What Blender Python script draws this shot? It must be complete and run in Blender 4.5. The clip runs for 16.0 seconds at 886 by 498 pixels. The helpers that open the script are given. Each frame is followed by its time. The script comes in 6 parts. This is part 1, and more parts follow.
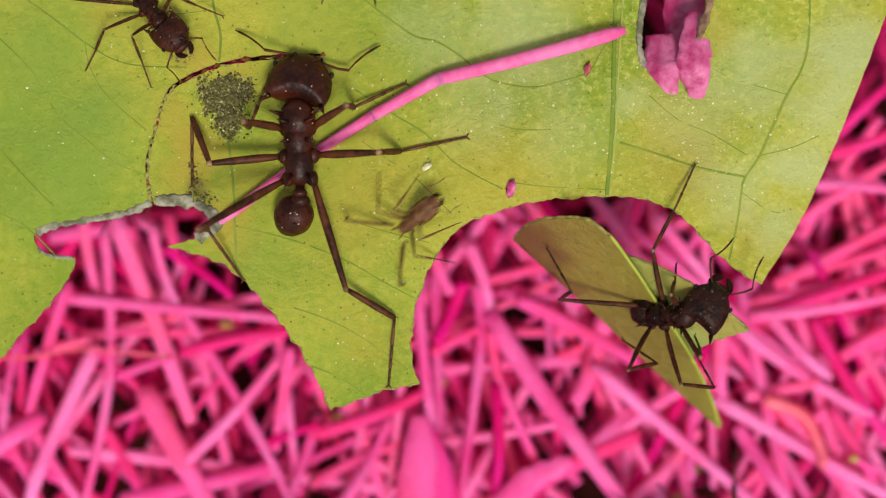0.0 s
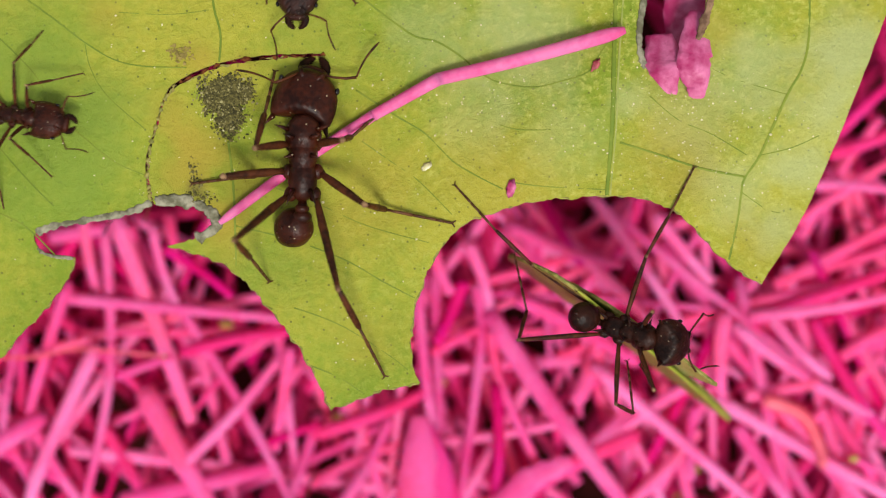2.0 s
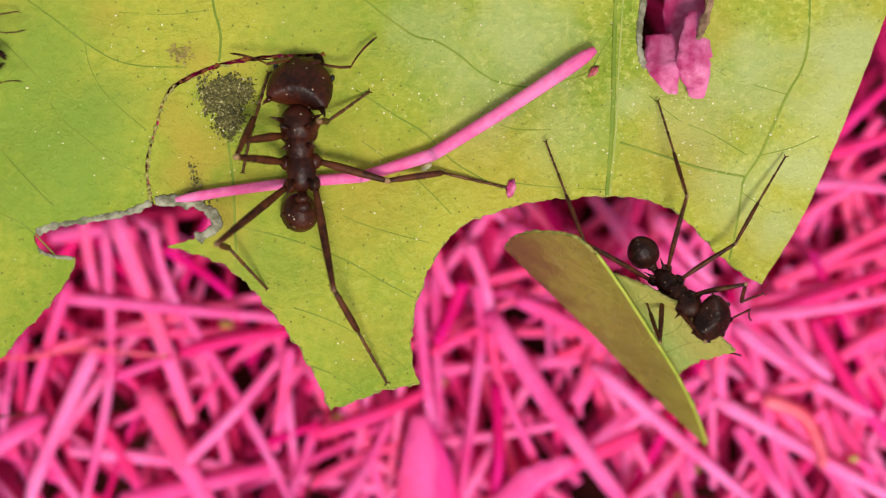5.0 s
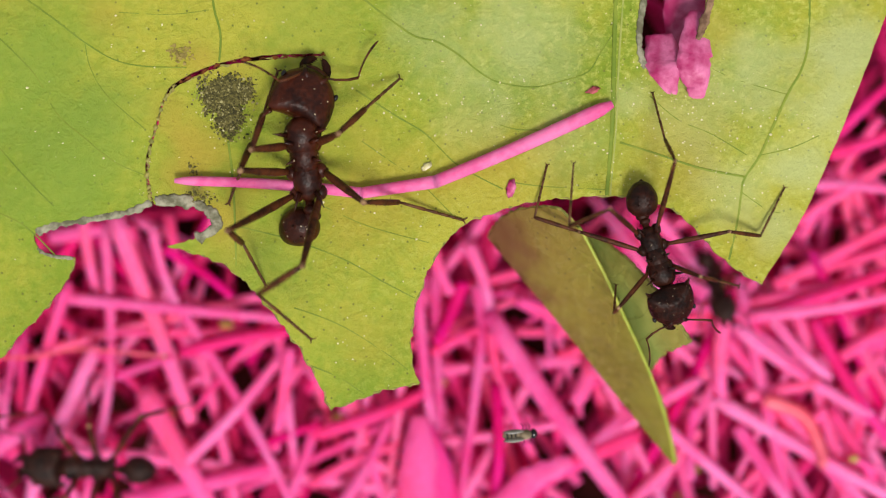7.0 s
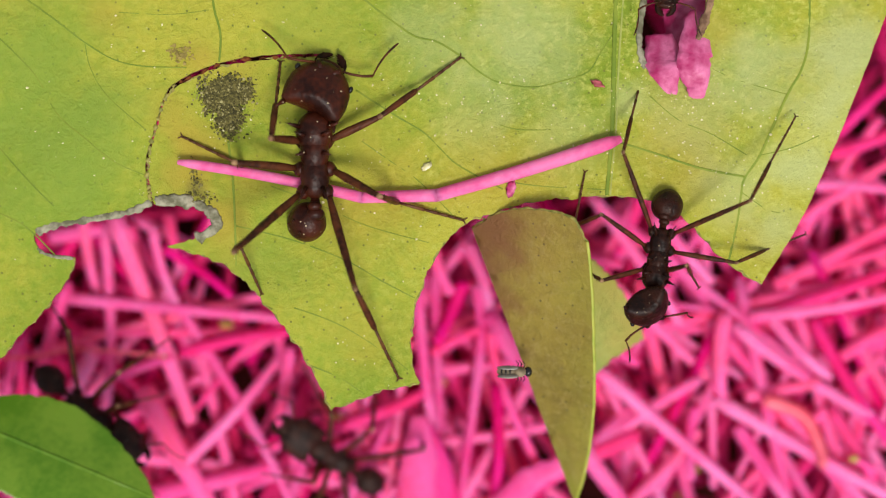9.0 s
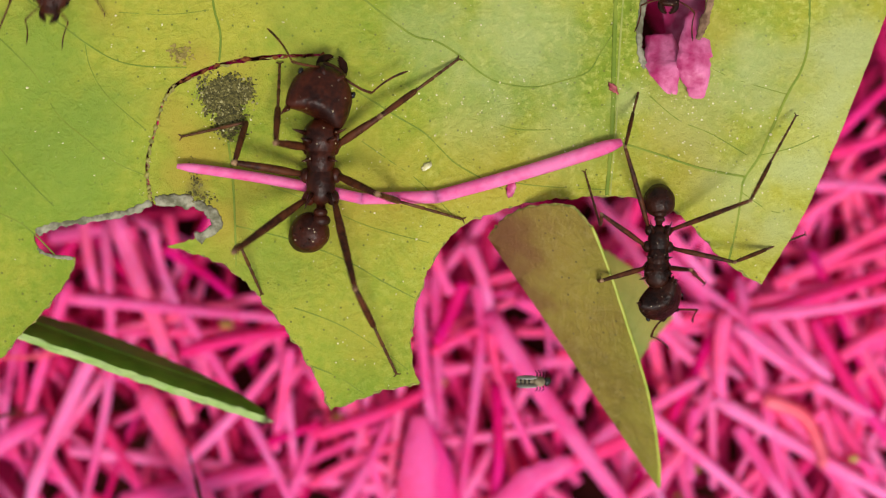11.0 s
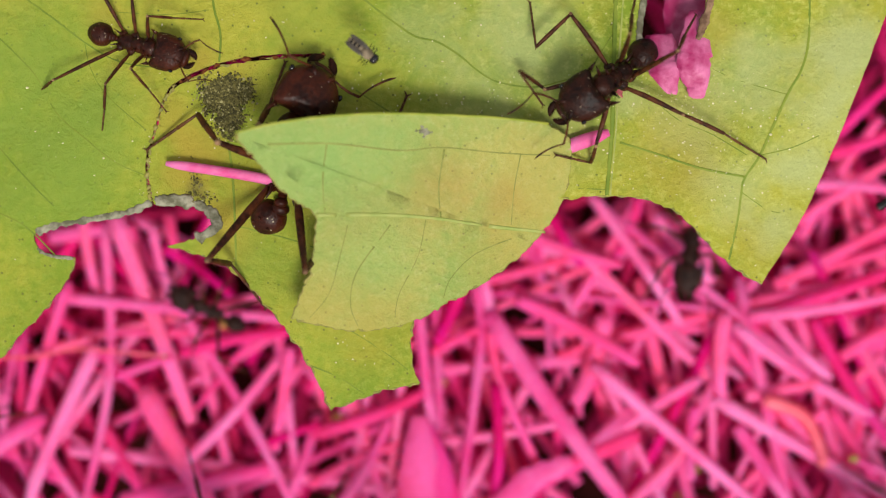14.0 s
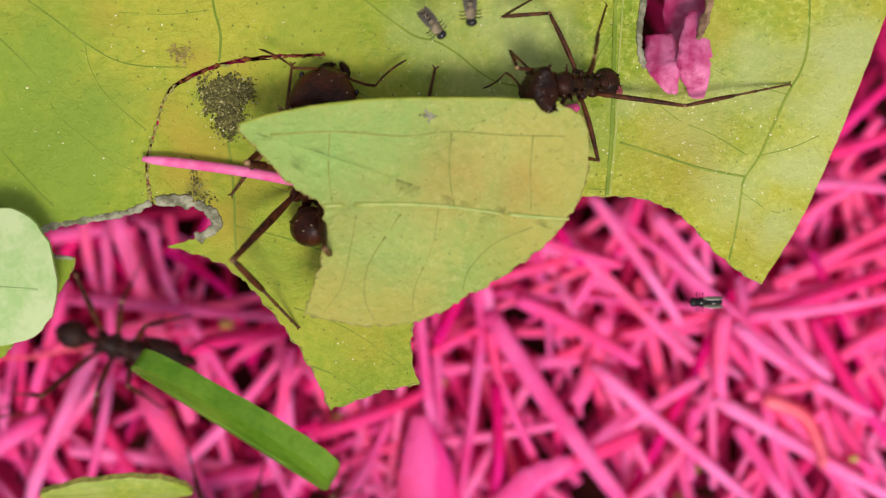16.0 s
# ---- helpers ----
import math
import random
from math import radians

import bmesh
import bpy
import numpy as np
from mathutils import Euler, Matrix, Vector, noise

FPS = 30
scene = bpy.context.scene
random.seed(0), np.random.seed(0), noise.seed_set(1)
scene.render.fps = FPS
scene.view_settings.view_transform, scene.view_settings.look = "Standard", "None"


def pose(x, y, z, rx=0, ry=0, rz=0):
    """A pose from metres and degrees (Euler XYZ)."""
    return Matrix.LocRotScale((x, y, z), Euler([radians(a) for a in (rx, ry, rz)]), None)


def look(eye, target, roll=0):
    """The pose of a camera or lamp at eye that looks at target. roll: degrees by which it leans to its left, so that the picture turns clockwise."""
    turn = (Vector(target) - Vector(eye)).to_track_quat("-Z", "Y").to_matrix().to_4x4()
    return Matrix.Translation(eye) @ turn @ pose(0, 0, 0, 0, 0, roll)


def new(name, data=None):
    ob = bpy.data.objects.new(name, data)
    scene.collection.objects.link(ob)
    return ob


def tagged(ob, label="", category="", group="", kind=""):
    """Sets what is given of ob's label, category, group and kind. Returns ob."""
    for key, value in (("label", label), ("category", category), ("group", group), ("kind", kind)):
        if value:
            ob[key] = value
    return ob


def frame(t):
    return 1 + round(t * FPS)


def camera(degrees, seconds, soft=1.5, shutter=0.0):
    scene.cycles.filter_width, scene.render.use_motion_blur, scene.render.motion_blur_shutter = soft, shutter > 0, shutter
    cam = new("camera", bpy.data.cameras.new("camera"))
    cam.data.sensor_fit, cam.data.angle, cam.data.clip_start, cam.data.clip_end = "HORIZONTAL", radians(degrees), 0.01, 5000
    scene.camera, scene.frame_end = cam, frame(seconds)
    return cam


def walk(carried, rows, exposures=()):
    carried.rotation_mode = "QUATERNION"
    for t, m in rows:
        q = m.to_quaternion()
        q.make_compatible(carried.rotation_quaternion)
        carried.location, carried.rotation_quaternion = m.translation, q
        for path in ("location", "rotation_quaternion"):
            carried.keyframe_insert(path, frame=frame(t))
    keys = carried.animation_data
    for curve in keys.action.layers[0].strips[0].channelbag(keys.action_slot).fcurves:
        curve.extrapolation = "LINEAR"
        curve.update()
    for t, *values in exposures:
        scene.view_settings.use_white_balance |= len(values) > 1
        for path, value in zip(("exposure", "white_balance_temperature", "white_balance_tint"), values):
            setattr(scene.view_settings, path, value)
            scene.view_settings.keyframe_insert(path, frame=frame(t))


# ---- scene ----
# A macro view straight down on leaf-cutter ants. One unit of the plan, U, is 0.03 mm on the leaf.
U = 3e-5
LEAF_Z = 0.025
EYE = 0.08778
cam = camera(30, 16.0, soft=1.2, shutter=0.45)
cam.data.dof.use_dof = True
cam.data.dof.focus_distance = EYE - 0.0008
cam.data.dof.aperture_fstop = 20.0
STILL = pose(0, 0, LEAF_Z + EYE)
BRIGHTNESS = [(0, 0.06), (1, 0.1), (3, 0.05), (4, 0.2), (6.5, 0.18), (7.5, 0.09), (8.5, 0.1), (9, 0.17), (11.5, 0.04), (12, 0.18), (12.5, 0.22), (13, 0.06), (13.5, 0.02), (14, 0.08), (15, 0.19), (16, 0.13)]  # drifting cloud
walk(cam, [(0, STILL), (16, STILL)], BRIGHTNESS)

# ---- light: bright overcast daylight ----
world = bpy.data.worlds.new("sky")
scene.world = world
world.use_nodes = True
wn = world.node_tree.nodes
sky = wn.new("ShaderNodeTexSky")
sky.sky_type, sky.sun_disc = "NISHITA", False
sky.sun_elevation, sky.sun_rotation = radians(61), radians(164)
wn["Background"].inputs["Strength"].default_value = 0.115
grey = wn.new("ShaderNodeHueSaturation")  # thin cloud takes most of the blue out of the sky
grey.inputs["Saturation"].default_value = 0.12
world.node_tree.links.new(sky.outputs[0], grey.inputs["Color"])
world.node_tree.links.new(grey.outputs[0], wn["Background"].inputs["Color"])
sun_data = bpy.data.lights.new("sun", "SUN")
sun_data.energy, sun_data.angle, sun_data.color = 2.6, radians(16), (1.0, 0.95, 0.88)
sun = new("sun", sun_data)
sun.matrix_basis = look((0.014, -0.05, 0.095), (0, 0, 0))


# ---- materials ----
def material(name, low, high, scale=400.0, rough=0.5, bump=0.0, bump_scale=2500.0, specks=None, spread=0.0,
             relief=0.0002, sss=0.0, coat=0.0, mid=0.5, translucent=0.0, gloss=0.5, flat_specks=False):
    """Two colours mixed by noise at two scales, grain relief, optional specks, and a shift from object to object."""
    m = bpy.data.materials.new(name)
    m.use_nodes = True
    n, ln = m.node_tree.nodes, m.node_tree.links
    b = n["Principled BSDF"]
    co = n.new("ShaderNodeTexCoord")
    big = n.new("ShaderNodeTexNoise")
    big.inputs["Scale"].default_value, big.inputs["Detail"].default_value = scale, 6
    fine = n.new("ShaderNodeTexNoise")
    fine.inputs["Scale"].default_value, fine.inputs["Detail"].default_value = bump_scale, 4
    for t in (big, fine):
        ln.new(co.outputs["Object"], t.inputs["Vector"])
    add = n.new("ShaderNodeMath")
    add.operation = "MULTIPLY_ADD"
    ln.new(fine.outputs[0], add.inputs[0])
    add.inputs[1].default_value = 0.35
    ln.new(big.outputs[0], add.inputs[2])
    ramp = n.new("ShaderNodeValToRGB")
    ramp.color_ramp.elements[0].position, ramp.color_ramp.elements[1].position = mid + 0.05, mid + 0.29
    ramp.color_ramp.elements[0].color, ramp.color_ramp.elements[1].color = (*low, 1), (*high, 1)
    ln.new(add.outputs[0], ramp.inputs[0])
    col = ramp.outputs[0]
    if spread:
        info = n.new("ShaderNodeObjectInfo")
        hsv = n.new("ShaderNodeHueSaturation")
        mr = n.new("ShaderNodeMapRange")
        mr.inputs["To Min"].default_value, mr.inputs["To Max"].default_value = 1 - spread, 1 + spread
        ln.new(info.outputs["Random"], mr.inputs["Value"])
        ln.new(mr.outputs[0], hsv.inputs["Value"])
        mr2 = n.new("ShaderNodeMapRange")
        mr2.inputs["To Min"].default_value, mr2.inputs["To Max"].default_value = 1.0 + spread * 0.2, 1 - spread * 0.5
        ln.new(info.outputs["Random"], mr2.inputs["Value"])
        ln.new(mr2.outputs[0], hsv.inputs["Saturation"])
        ln.new(col, hsv.inputs["Color"])
        col = hsv.outputs[0]
    if specks:
        colour, sscale, size = specks
        vor = n.new("ShaderNodeTexVoronoi")
        vor.inputs["Scale"].default_value = sscale
        vor.voronoi_dimensions = "2D" if flat_specks else "3D"
        ln.new(co.outputs["Object"], vor.inputs["Vector"])
        sr = n.new("ShaderNodeValToRGB")
        sr.color_ramp.elements[0].position, sr.color_ramp.elements[1].position = size * 0.6, size
        sr.color_ramp.elements[0].color, sr.color_ramp.elements[1].color = (1, 1, 1, 1), (0, 0, 0, 1)
        ln.new(vor.outputs["Distance"], sr.inputs[0])
        mx = n.new("ShaderNodeMix")
        mx.data_type = "RGBA"
        ln.new(sr.outputs[0], mx.inputs[0])
        ln.new(col, mx.inputs[6])
        mx.inputs[7].default_value = (*colour, 1)
        col = mx.outputs[2]
    ln.new(col, b.inputs["Base Color"])
    b.inputs["Roughness"].default_value = rough
    b.inputs["Specular IOR Level"].default_value = gloss
    b.inputs["Coat Weight"].default_value = coat
    if sss:
        b.inputs["Subsurface Weight"].default_value = sss
        b.inputs["Subsurface Scale"].default_value = 0.0004
        b.inputs["Subsurface Radius"].default_value = (1.0, 0.4, 0.5)
    if bump:
        bp = n.new("ShaderNodeBump")
        bp.inputs["Strength"].default_value, bp.inputs["Distance"].default_value = bump, relief
        ln.new(add.outputs[0], bp.inputs["Height"])
        ln.new(bp.outputs[0], b.inputs["Normal"])
    if translucent:
        tr = n.new("ShaderNodeBsdfTranslucent")
        ln.new(col, tr.inputs["Color"])
        mixs = n.new("ShaderNodeMixShader")
        mixs.inputs[0].default_value = translucent
        ln.new(b.outputs[0], mixs.inputs[1])
        ln.new(tr.outputs[0], mixs.inputs[2])
        ln.new(mixs.outputs[0], n["Material Output"].inputs["Surface"])
    return m


def leaf_material(name, low, high, spot, scale, rough=0.5, crinkle=False):
    """Leaf skin: clouded colour, a net of fine veins, dark pores and a wrinkled surface."""
    m = material(name, low, high, scale, rough, 0.0, 1800, (spot, 760, 0.055), gloss=0.35, flat_specks=True)
    n, ln = m.node_tree.nodes, m.node_tree.links
    b = n["Principled BSDF"]
    col = b.inputs["Base Color"].links[0].from_socket
    co = n.new("ShaderNodeTexCoord")
    warp = n.new("ShaderNodeTexNoise")
    warp.inputs["Scale"].default_value = 500
    ln.new(co.outputs["Object"], warp.inputs["Vector"])
    shift = n.new("ShaderNodeVectorMath")
    shift.operation = "MULTIPLY_ADD"
    ln.new(warp.outputs["Color"], shift.inputs[0])
    shift.inputs[1].default_value = (0.0022, 0.0022, 0)
    ln.new(co.outputs["Object"], shift.inputs[2])
    net = n.new("ShaderNodeTexVoronoi")
    net.feature, net.voronoi_dimensions = "DISTANCE_TO_EDGE", "2D"
    net.inputs["Scale"].default_value = 520
    ln.new(shift.outputs[0], net.inputs["Vector"])
    line = n.new("ShaderNodeMapRange")
    line.interpolation_type = "SMOOTHSTEP"
    line.inputs["From Min"].default_value, line.inputs["From Max"].default_value = 0.0, 0.09
    line.inputs["To Min"].default_value, line.inputs["To Max"].default_value = 0.09, 0.0
    ln.new(net.outputs["Distance"], line.inputs["Value"])
    mx = n.new("ShaderNodeMix")
    mx.data_type = "RGBA"
    ln.new(line.outputs[0], mx.inputs[0])
    ln.new(col, mx.inputs[6])
    mx.inputs[7].default_value = (low[0] * 0.55, low[1] * 0.7, low[2] * 0.6, 1)
    # pale scuffs in fine streaks
    scuff = n.new("ShaderNodeTexNoise")
    scuff.inputs["Scale"].default_value, scuff.inputs["Detail"].default_value, scuff.inputs["Roughness"].default_value = 2600, 8, 0.75
    ln.new(co.outputs["Object"], scuff.inputs["Vector"])
    sr = n.new("ShaderNodeMapRange")
    sr.inputs["From Min"].default_value, sr.inputs["From Max"].default_value = 0.50, 0.70
    sr.inputs["To Min"].default_value, sr.inputs["To Max"].default_value = 0.0, 0.48
    ln.new(scuff.outputs[0], sr.inputs["Value"])
    if crinkle:
        axis = n.new("ShaderNodeSeparateXYZ")
        ln.new(co.outputs["Object"], axis.inputs[0])
        grow = n.new("ShaderNodeMapRange")
        grow.inputs["From Min"].default_value, grow.inputs["From Max"].default_value = -0.006, 0.006
        grow.inputs["To Min"].default_value, grow.inputs["To Max"].default_value = 0.5, 2.0
        ln.new(axis.outputs["X"], grow.inputs["Value"])
        more = n.new("ShaderNodeMath")
        more.operation = "MULTIPLY"
        ln.new(sr.outputs[0], more.inputs[0])
        ln.new(grow.outputs[0], more.inputs[1])
        amount = more.outputs[0]
    else:
        amount = sr.outputs[0]
    mx2 = n.new("ShaderNodeMix")
    mx2.data_type = "RGBA"
    ln.new(amount, mx2.inputs[0])
    ln.new(mx.outputs[2], mx2.inputs[6])
    mx2.inputs[7].default_value = (high[0] * 1.35, high[1] * 1.4, high[2] * 1.8 + 0.06, 1)
    pit = n.new("ShaderNodeTexNoise")
    pit.inputs["Scale"].default_value, pit.inputs["Detail"].default_value, pit.inputs["Roughness"].default_value = 5200, 5, 0.7
    ln.new(co.outputs["Object"], pit.inputs["Vector"])
    pr = n.new("ShaderNodeMapRange")
    pr.inputs["From Min"].default_value, pr.inputs["From Max"].default_value = 0.46, 0.30
    pr.inputs["To Min"].default_value, pr.inputs["To Max"].default_value = 0.0, 0.22
    ln.new(pit.outputs[0], pr.inputs["Value"])
    mx3 = n.new("ShaderNodeMix")
    mx3.data_type = "RGBA"
    ln.new(pr.outputs[0], mx3.inputs[0])
    ln.new(mx2.outputs[2], mx3.inputs[6])
    mx3.inputs[7].default_value = (low[0] * 0.6, low[1] * 0.65, low[2] * 0.6, 1)
    ln.new(mx3.outputs[2], b.inputs["Base Color"])
    deep = n.new("ShaderNodeTexNoise")
    deep.inputs["Scale"].default_value, deep.inputs["Detail"].default_value = 700, 7
    ln.new(co.outputs["Object"], deep.inputs["Vector"])
    hsum = n.new("ShaderNodeMath")
    hsum.operation = "MULTIPLY_ADD"
    ln.new(line.outputs[0], hsum.inputs[0])
    hsum.inputs[1].default_value = -0.5
    ln.new(deep.outputs[0], hsum.inputs[2])
    bp = n.new("ShaderNodeBump")
    bp.inputs["Strength"].default_value, bp.inputs["Distance"].default_value = 0.40, 0.0006
    ln.new(hsum.outputs[0], bp.inputs["Height"])
    bp2 = n.new("ShaderNodeBump")
    bp2.inputs["Strength"].default_value, bp2.inputs["Distance"].default_value = 0.8, 0.0002
    ln.new(scuff.outputs[0], bp2.inputs["Height"])
    ln.new(bp.outputs[0], bp2.inputs["Normal"])
    ln.new(bp2.outputs[0], b.inputs["Normal"])
    return m


LEAF = leaf_material("leaf_green", (0.232, 0.330, 0.017), (0.446, 0.434, 0.041), (0.145, 0.165, 0.02), 70, 0.5, True)
LEAF_UNDER = leaf_material("leaf_underside", (0.30, 0.40, 0.085), (0.46, 0.435, 0.105), (0.23, 0.25, 0.06), 140)
# browned upper face: the shade it hangs in is put into the colour
LEAF_UPPER = leaf_material("shaded_upper_side", (0.195, 0.140, 0.018), (0.31, 0.235, 0.034), (0.09, 0.07, 0.02), 110)
LEAF_CUT = material("cut_leaf_edge", (0.17, 0.17, 0.025), (0.36, 0.31, 0.07), 2500, 0.6, 0.6, 6000)
VEIN = material("leaf_vein", (0.145, 0.220, 0.018), (0.225, 0.285, 0.028), 500, 0.6, 0.3, gloss=0.3)
VEIN_FAINT = material("faint_vein", (0.21, 0.235, 0.045), (0.30, 0.31, 0.07), 900, 0.6, 0.3, gloss=0.3)
VEIN_PALE = material("pale_vein", (0.27, 0.34, 0.06), (0.36, 0.39, 0.09), 900, 0.5, 0.3)
GREEN = material("fresh_leaf", (0.115, 0.28, 0.012), (0.22, 0.39, 0.03), 300, 0.4, 0.3, 3000, translucent=0.35)
GREEN_EDGE = material("fresh_cut", (0.26, 0.42, 0.09), (0.40, 0.52, 0.18), 1500, 0.6, 0.4, 5000)
PALE_LEAF = material("pale_leaf", (0.28, 0.42, 0.14), (0.42, 0.50, 0.24), 400, 0.55, 0.4, 3000)
CORK = material("cork", (0.13, 0.125, 0.07), (0.36, 0.34, 0.24), 1500, 0.85, 0.6, 5000)
WOUND = material("brown_cut", (0.035, 0.008, 0.004), (0.20, 0.06, 0.02), 2600, 0.85, 0.8, 5000, gloss=0.1)
WOOD_BROWN = material("dry_brown", (0.12, 0.06, 0.03), (0.30, 0.18, 0.10), 1200, 0.8, 0.8, 5000)
MOULD = material("mould", (0.050, 0.045, 0.015), (0.24, 0.21, 0.085), 7000, 0.9, 0.5, 12000)
MOULD_BROWN = material("brown_mould", (0.22, 0.17, 0.04), (0.38, 0.30, 0.08), 1500, 0.9, 0.5)
DUST = material("pollen", (0.55, 0.50, 0.22), (0.90, 0.86, 0.60), 2000, 0.8)
PINK = material("pink_filament", (0.84, 0.012, 0.18), (0.94, 0.044, 0.33), 200, 0.6, 0.25, 2500, None, 0.22, gloss=0.15, sss=0.5)
# darker copy of the pink: shade between lower strands put into colour
PINK_SHADED = material("shaded_pink_filament", (0.42, 0.0045, 0.075), (0.66, 0.016, 0.165), 130, 0.6, 0.2, 2500, None, 0.0, gloss=0.15, sss=0.4)
PINK_PALE = material("pale_pink_filament", (0.89, 0.060, 0.31), (0.93, 0.16, 0.47), 200, 0.6, 0.25, 2500, None, 0.12, gloss=0.15, sss=0.5)
CORAL = material("coral_petal", (0.86, 0.06, 0.12), (0.92, 0.14, 0.22), 300, 0.45, 0.3, 2500)
PETAL = material("magenta_petal", (0.44, 0.020, 0.13), (0.72, 0.17, 0.36), 700, 0.5, 1.0, 1800)
SCRAP = material("dull_red_scrap", (0.25, 0.03, 0.04), (0.55, 0.12, 0.14), 1500, 0.6, 0.5)
ANTHER = material("anther", (0.40, 0.22, 0.05), (0.62, 0.42, 0.12), 1500, 0.7, 0.5)
SOIL = material("soil", (0.016, 0.003, 0.003), (0.050, 0.009, 0.009), 300, 0.95, 1.0, 1500, gloss=0.03)
ANT = material("ant_cuticle", (0.008, 0.0022, 0.0014), (0.032, 0.0075, 0.0033), 1000, 0.45, 0.6, 4200, ((0.45, 0.36, 0.24), 2600, 0.10), gloss=0.2)
ANT_RED = material("soldier_cuticle", (0.015, 0.0027, 0.0012), (0.056, 0.0105, 0.0036), 500, 0.42, 0.6, 4200, ((0.55, 0.44, 0.28), 2300, 0.11), gloss=0.22)
ANT_LEG = material("ant_leg", (0.022, 0.0055, 0.0022), (0.094, 0.026, 0.0085), 1500, 0.5, 0.5, 5000, gloss=0.2)
ANT_PALE = material("minor_cuticle", (0.085, 0.032, 0.010), (0.19, 0.085, 0.030), 1200, 0.5, 0.5, 5000, gloss=0.3)
ANT_DARK = material("dark_cuticle", (0.010, 0.003, 0.002), (0.036, 0.009, 0.005), 1200, 0.55, 0.7, 5000, ((0.2, 0.16, 0.12), 2600, 0.14), gloss=0.25)
TARSUS = material("tarsus", (0.045, 0.014, 0.005), (0.13, 0.05, 0.017), 1500, 0.5, gloss=0.3)
JOINT = material("pale_joint", (0.12, 0.055, 0.025), (0.34, 0.20, 0.10), 2500, 0.5, gloss=0.3)
JAW = material("dark_jaw", (0.008, 0.0025, 0.0015), (0.026, 0.007, 0.003), 1500, 0.6, 0.4, 5000, gloss=0.1)
BLACK = material("black_eye", (0.006, 0.005, 0.005), (0.012, 0.01, 0.01), 900, 0.15)
ROSE = material("rose_filament", (0.74, 0.095, 0.30), (0.83, 0.20, 0.44), 250, 0.6, 0.3, 2500, gloss=0.2, sss=0.4)
RIM = material("leaf_rim", (0.26, 0.33, 0.025), (0.38, 0.40, 0.05), 900, 0.5, 0.3)
FLY_WING = material("fly_wing", (0.05, 0.04, 0.03), (0.13, 0.11, 0.08), 900, 0.3)
TWIG = material("dry_seed", (0.12, 0.09, 0.05), (0.34, 0.26, 0.16), 900, 0.7, 0.6)


def stain_or_shade(m, spots, colour):
    """Blotches with ragged edges at places of the object: (x, y, z, radius, strength)."""
    n, ln = m.node_tree.nodes, m.node_tree.links
    b = n["Principled BSDF"]
    col = b.inputs["Base Color"].links[0].from_socket
    co = n.new("ShaderNodeTexCoord")
    wob = n.new("ShaderNodeTexNoise")
    wob.inputs["Scale"].default_value, wob.inputs["Detail"].default_value = 500, 5
    ln.new(co.outputs["Object"], wob.inputs["Vector"])
    for x, y, z, radius, strength in spots:
        dist = n.new("ShaderNodeVectorMath")
        dist.operation = "DISTANCE"
        ln.new(co.outputs["Object"], dist.inputs[0])
        dist.inputs[1].default_value = (x, y, z)
        wide = n.new("ShaderNodeMath")
        wide.operation = "MULTIPLY_ADD"
        ln.new(wob.outputs[0], wide.inputs[0])
        wide.inputs[1].default_value = -radius * 1.4
        ln.new(dist.outputs["Value"], wide.inputs[2])
        fall = n.new("ShaderNodeMapRange")
        fall.interpolation_type = "SMOOTHSTEP"
        fall.inputs["From Min"].default_value, fall.inputs["From Max"].default_value = -0.6 * radius, 0.6 * radius
        fall.inputs["To Min"].default_value, fall.inputs["To Max"].default_value = strength, 0
        ln.new(wide.outputs[0], fall.inputs["Value"])
        mx = n.new("ShaderNodeMix")
        mx.data_type = "RGBA"
        ln.new(fall.outputs[0], mx.inputs[0])
        ln.new(col, mx.inputs[6])
        mx.inputs[7].default_value = (*colour, 1)
        col = mx.outputs[2]
    ln.new(col, b.inputs["Base Color"])


# real orange-brown tint that also paints this face's shade while it hangs
stain_or_shade(LEAF_UNDER, [(-125 * U, -123 * U, 0, 0.0028, 0.35), (-5 * U, -148 * U, 0, 0.0020, 0.40), (-270 * U, -173 * U, 0, 0.0022, 0.25)], (0.40, 0.20, 0.04))
stain_or_shade(LEAF_UNDER, [(-390 * U, -95 * U, 0, 0.0045, 0.55), (-240 * U, -60 * U, 0, 0.0035, 0.4), (-230 * U, -250 * U, 0, 0.0030, 0.3)], (0.28, 0.46, 0.12))
stain_or_shade(LEAF_UNDER, [(-320 * U, -350 * U, 0, 0.0032, 0.5), (-190 * U, -370 * U, 0, 0.0026, 0.45), (20 * U, -260 * U, 0, 0.0036, 0.4), (60 * U, -110 * U, 0, 0.0030, 0.35)], (0.46, 0.35, 0.06))


def grainy(m, steps):
    """Each separate grain takes its own shade from the steps."""
    n, ln = m.node_tree.nodes, m.node_tree.links
    geo = n.new("ShaderNodeNewGeometry")
    ramp = n.new("ShaderNodeValToRGB")
    while len(ramp.color_ramp.elements) < len(steps):
        ramp.color_ramp.elements.new(0.5)
    for e, (p, c) in zip(ramp.color_ramp.elements, steps):
        e.position, e.color = p, (*c, 1)
    ln.new(geo.outputs["Random Per Island"], ramp.inputs[0])
    ln.new(ramp.outputs[0], n["Principled BSDF"].inputs["Base Color"])


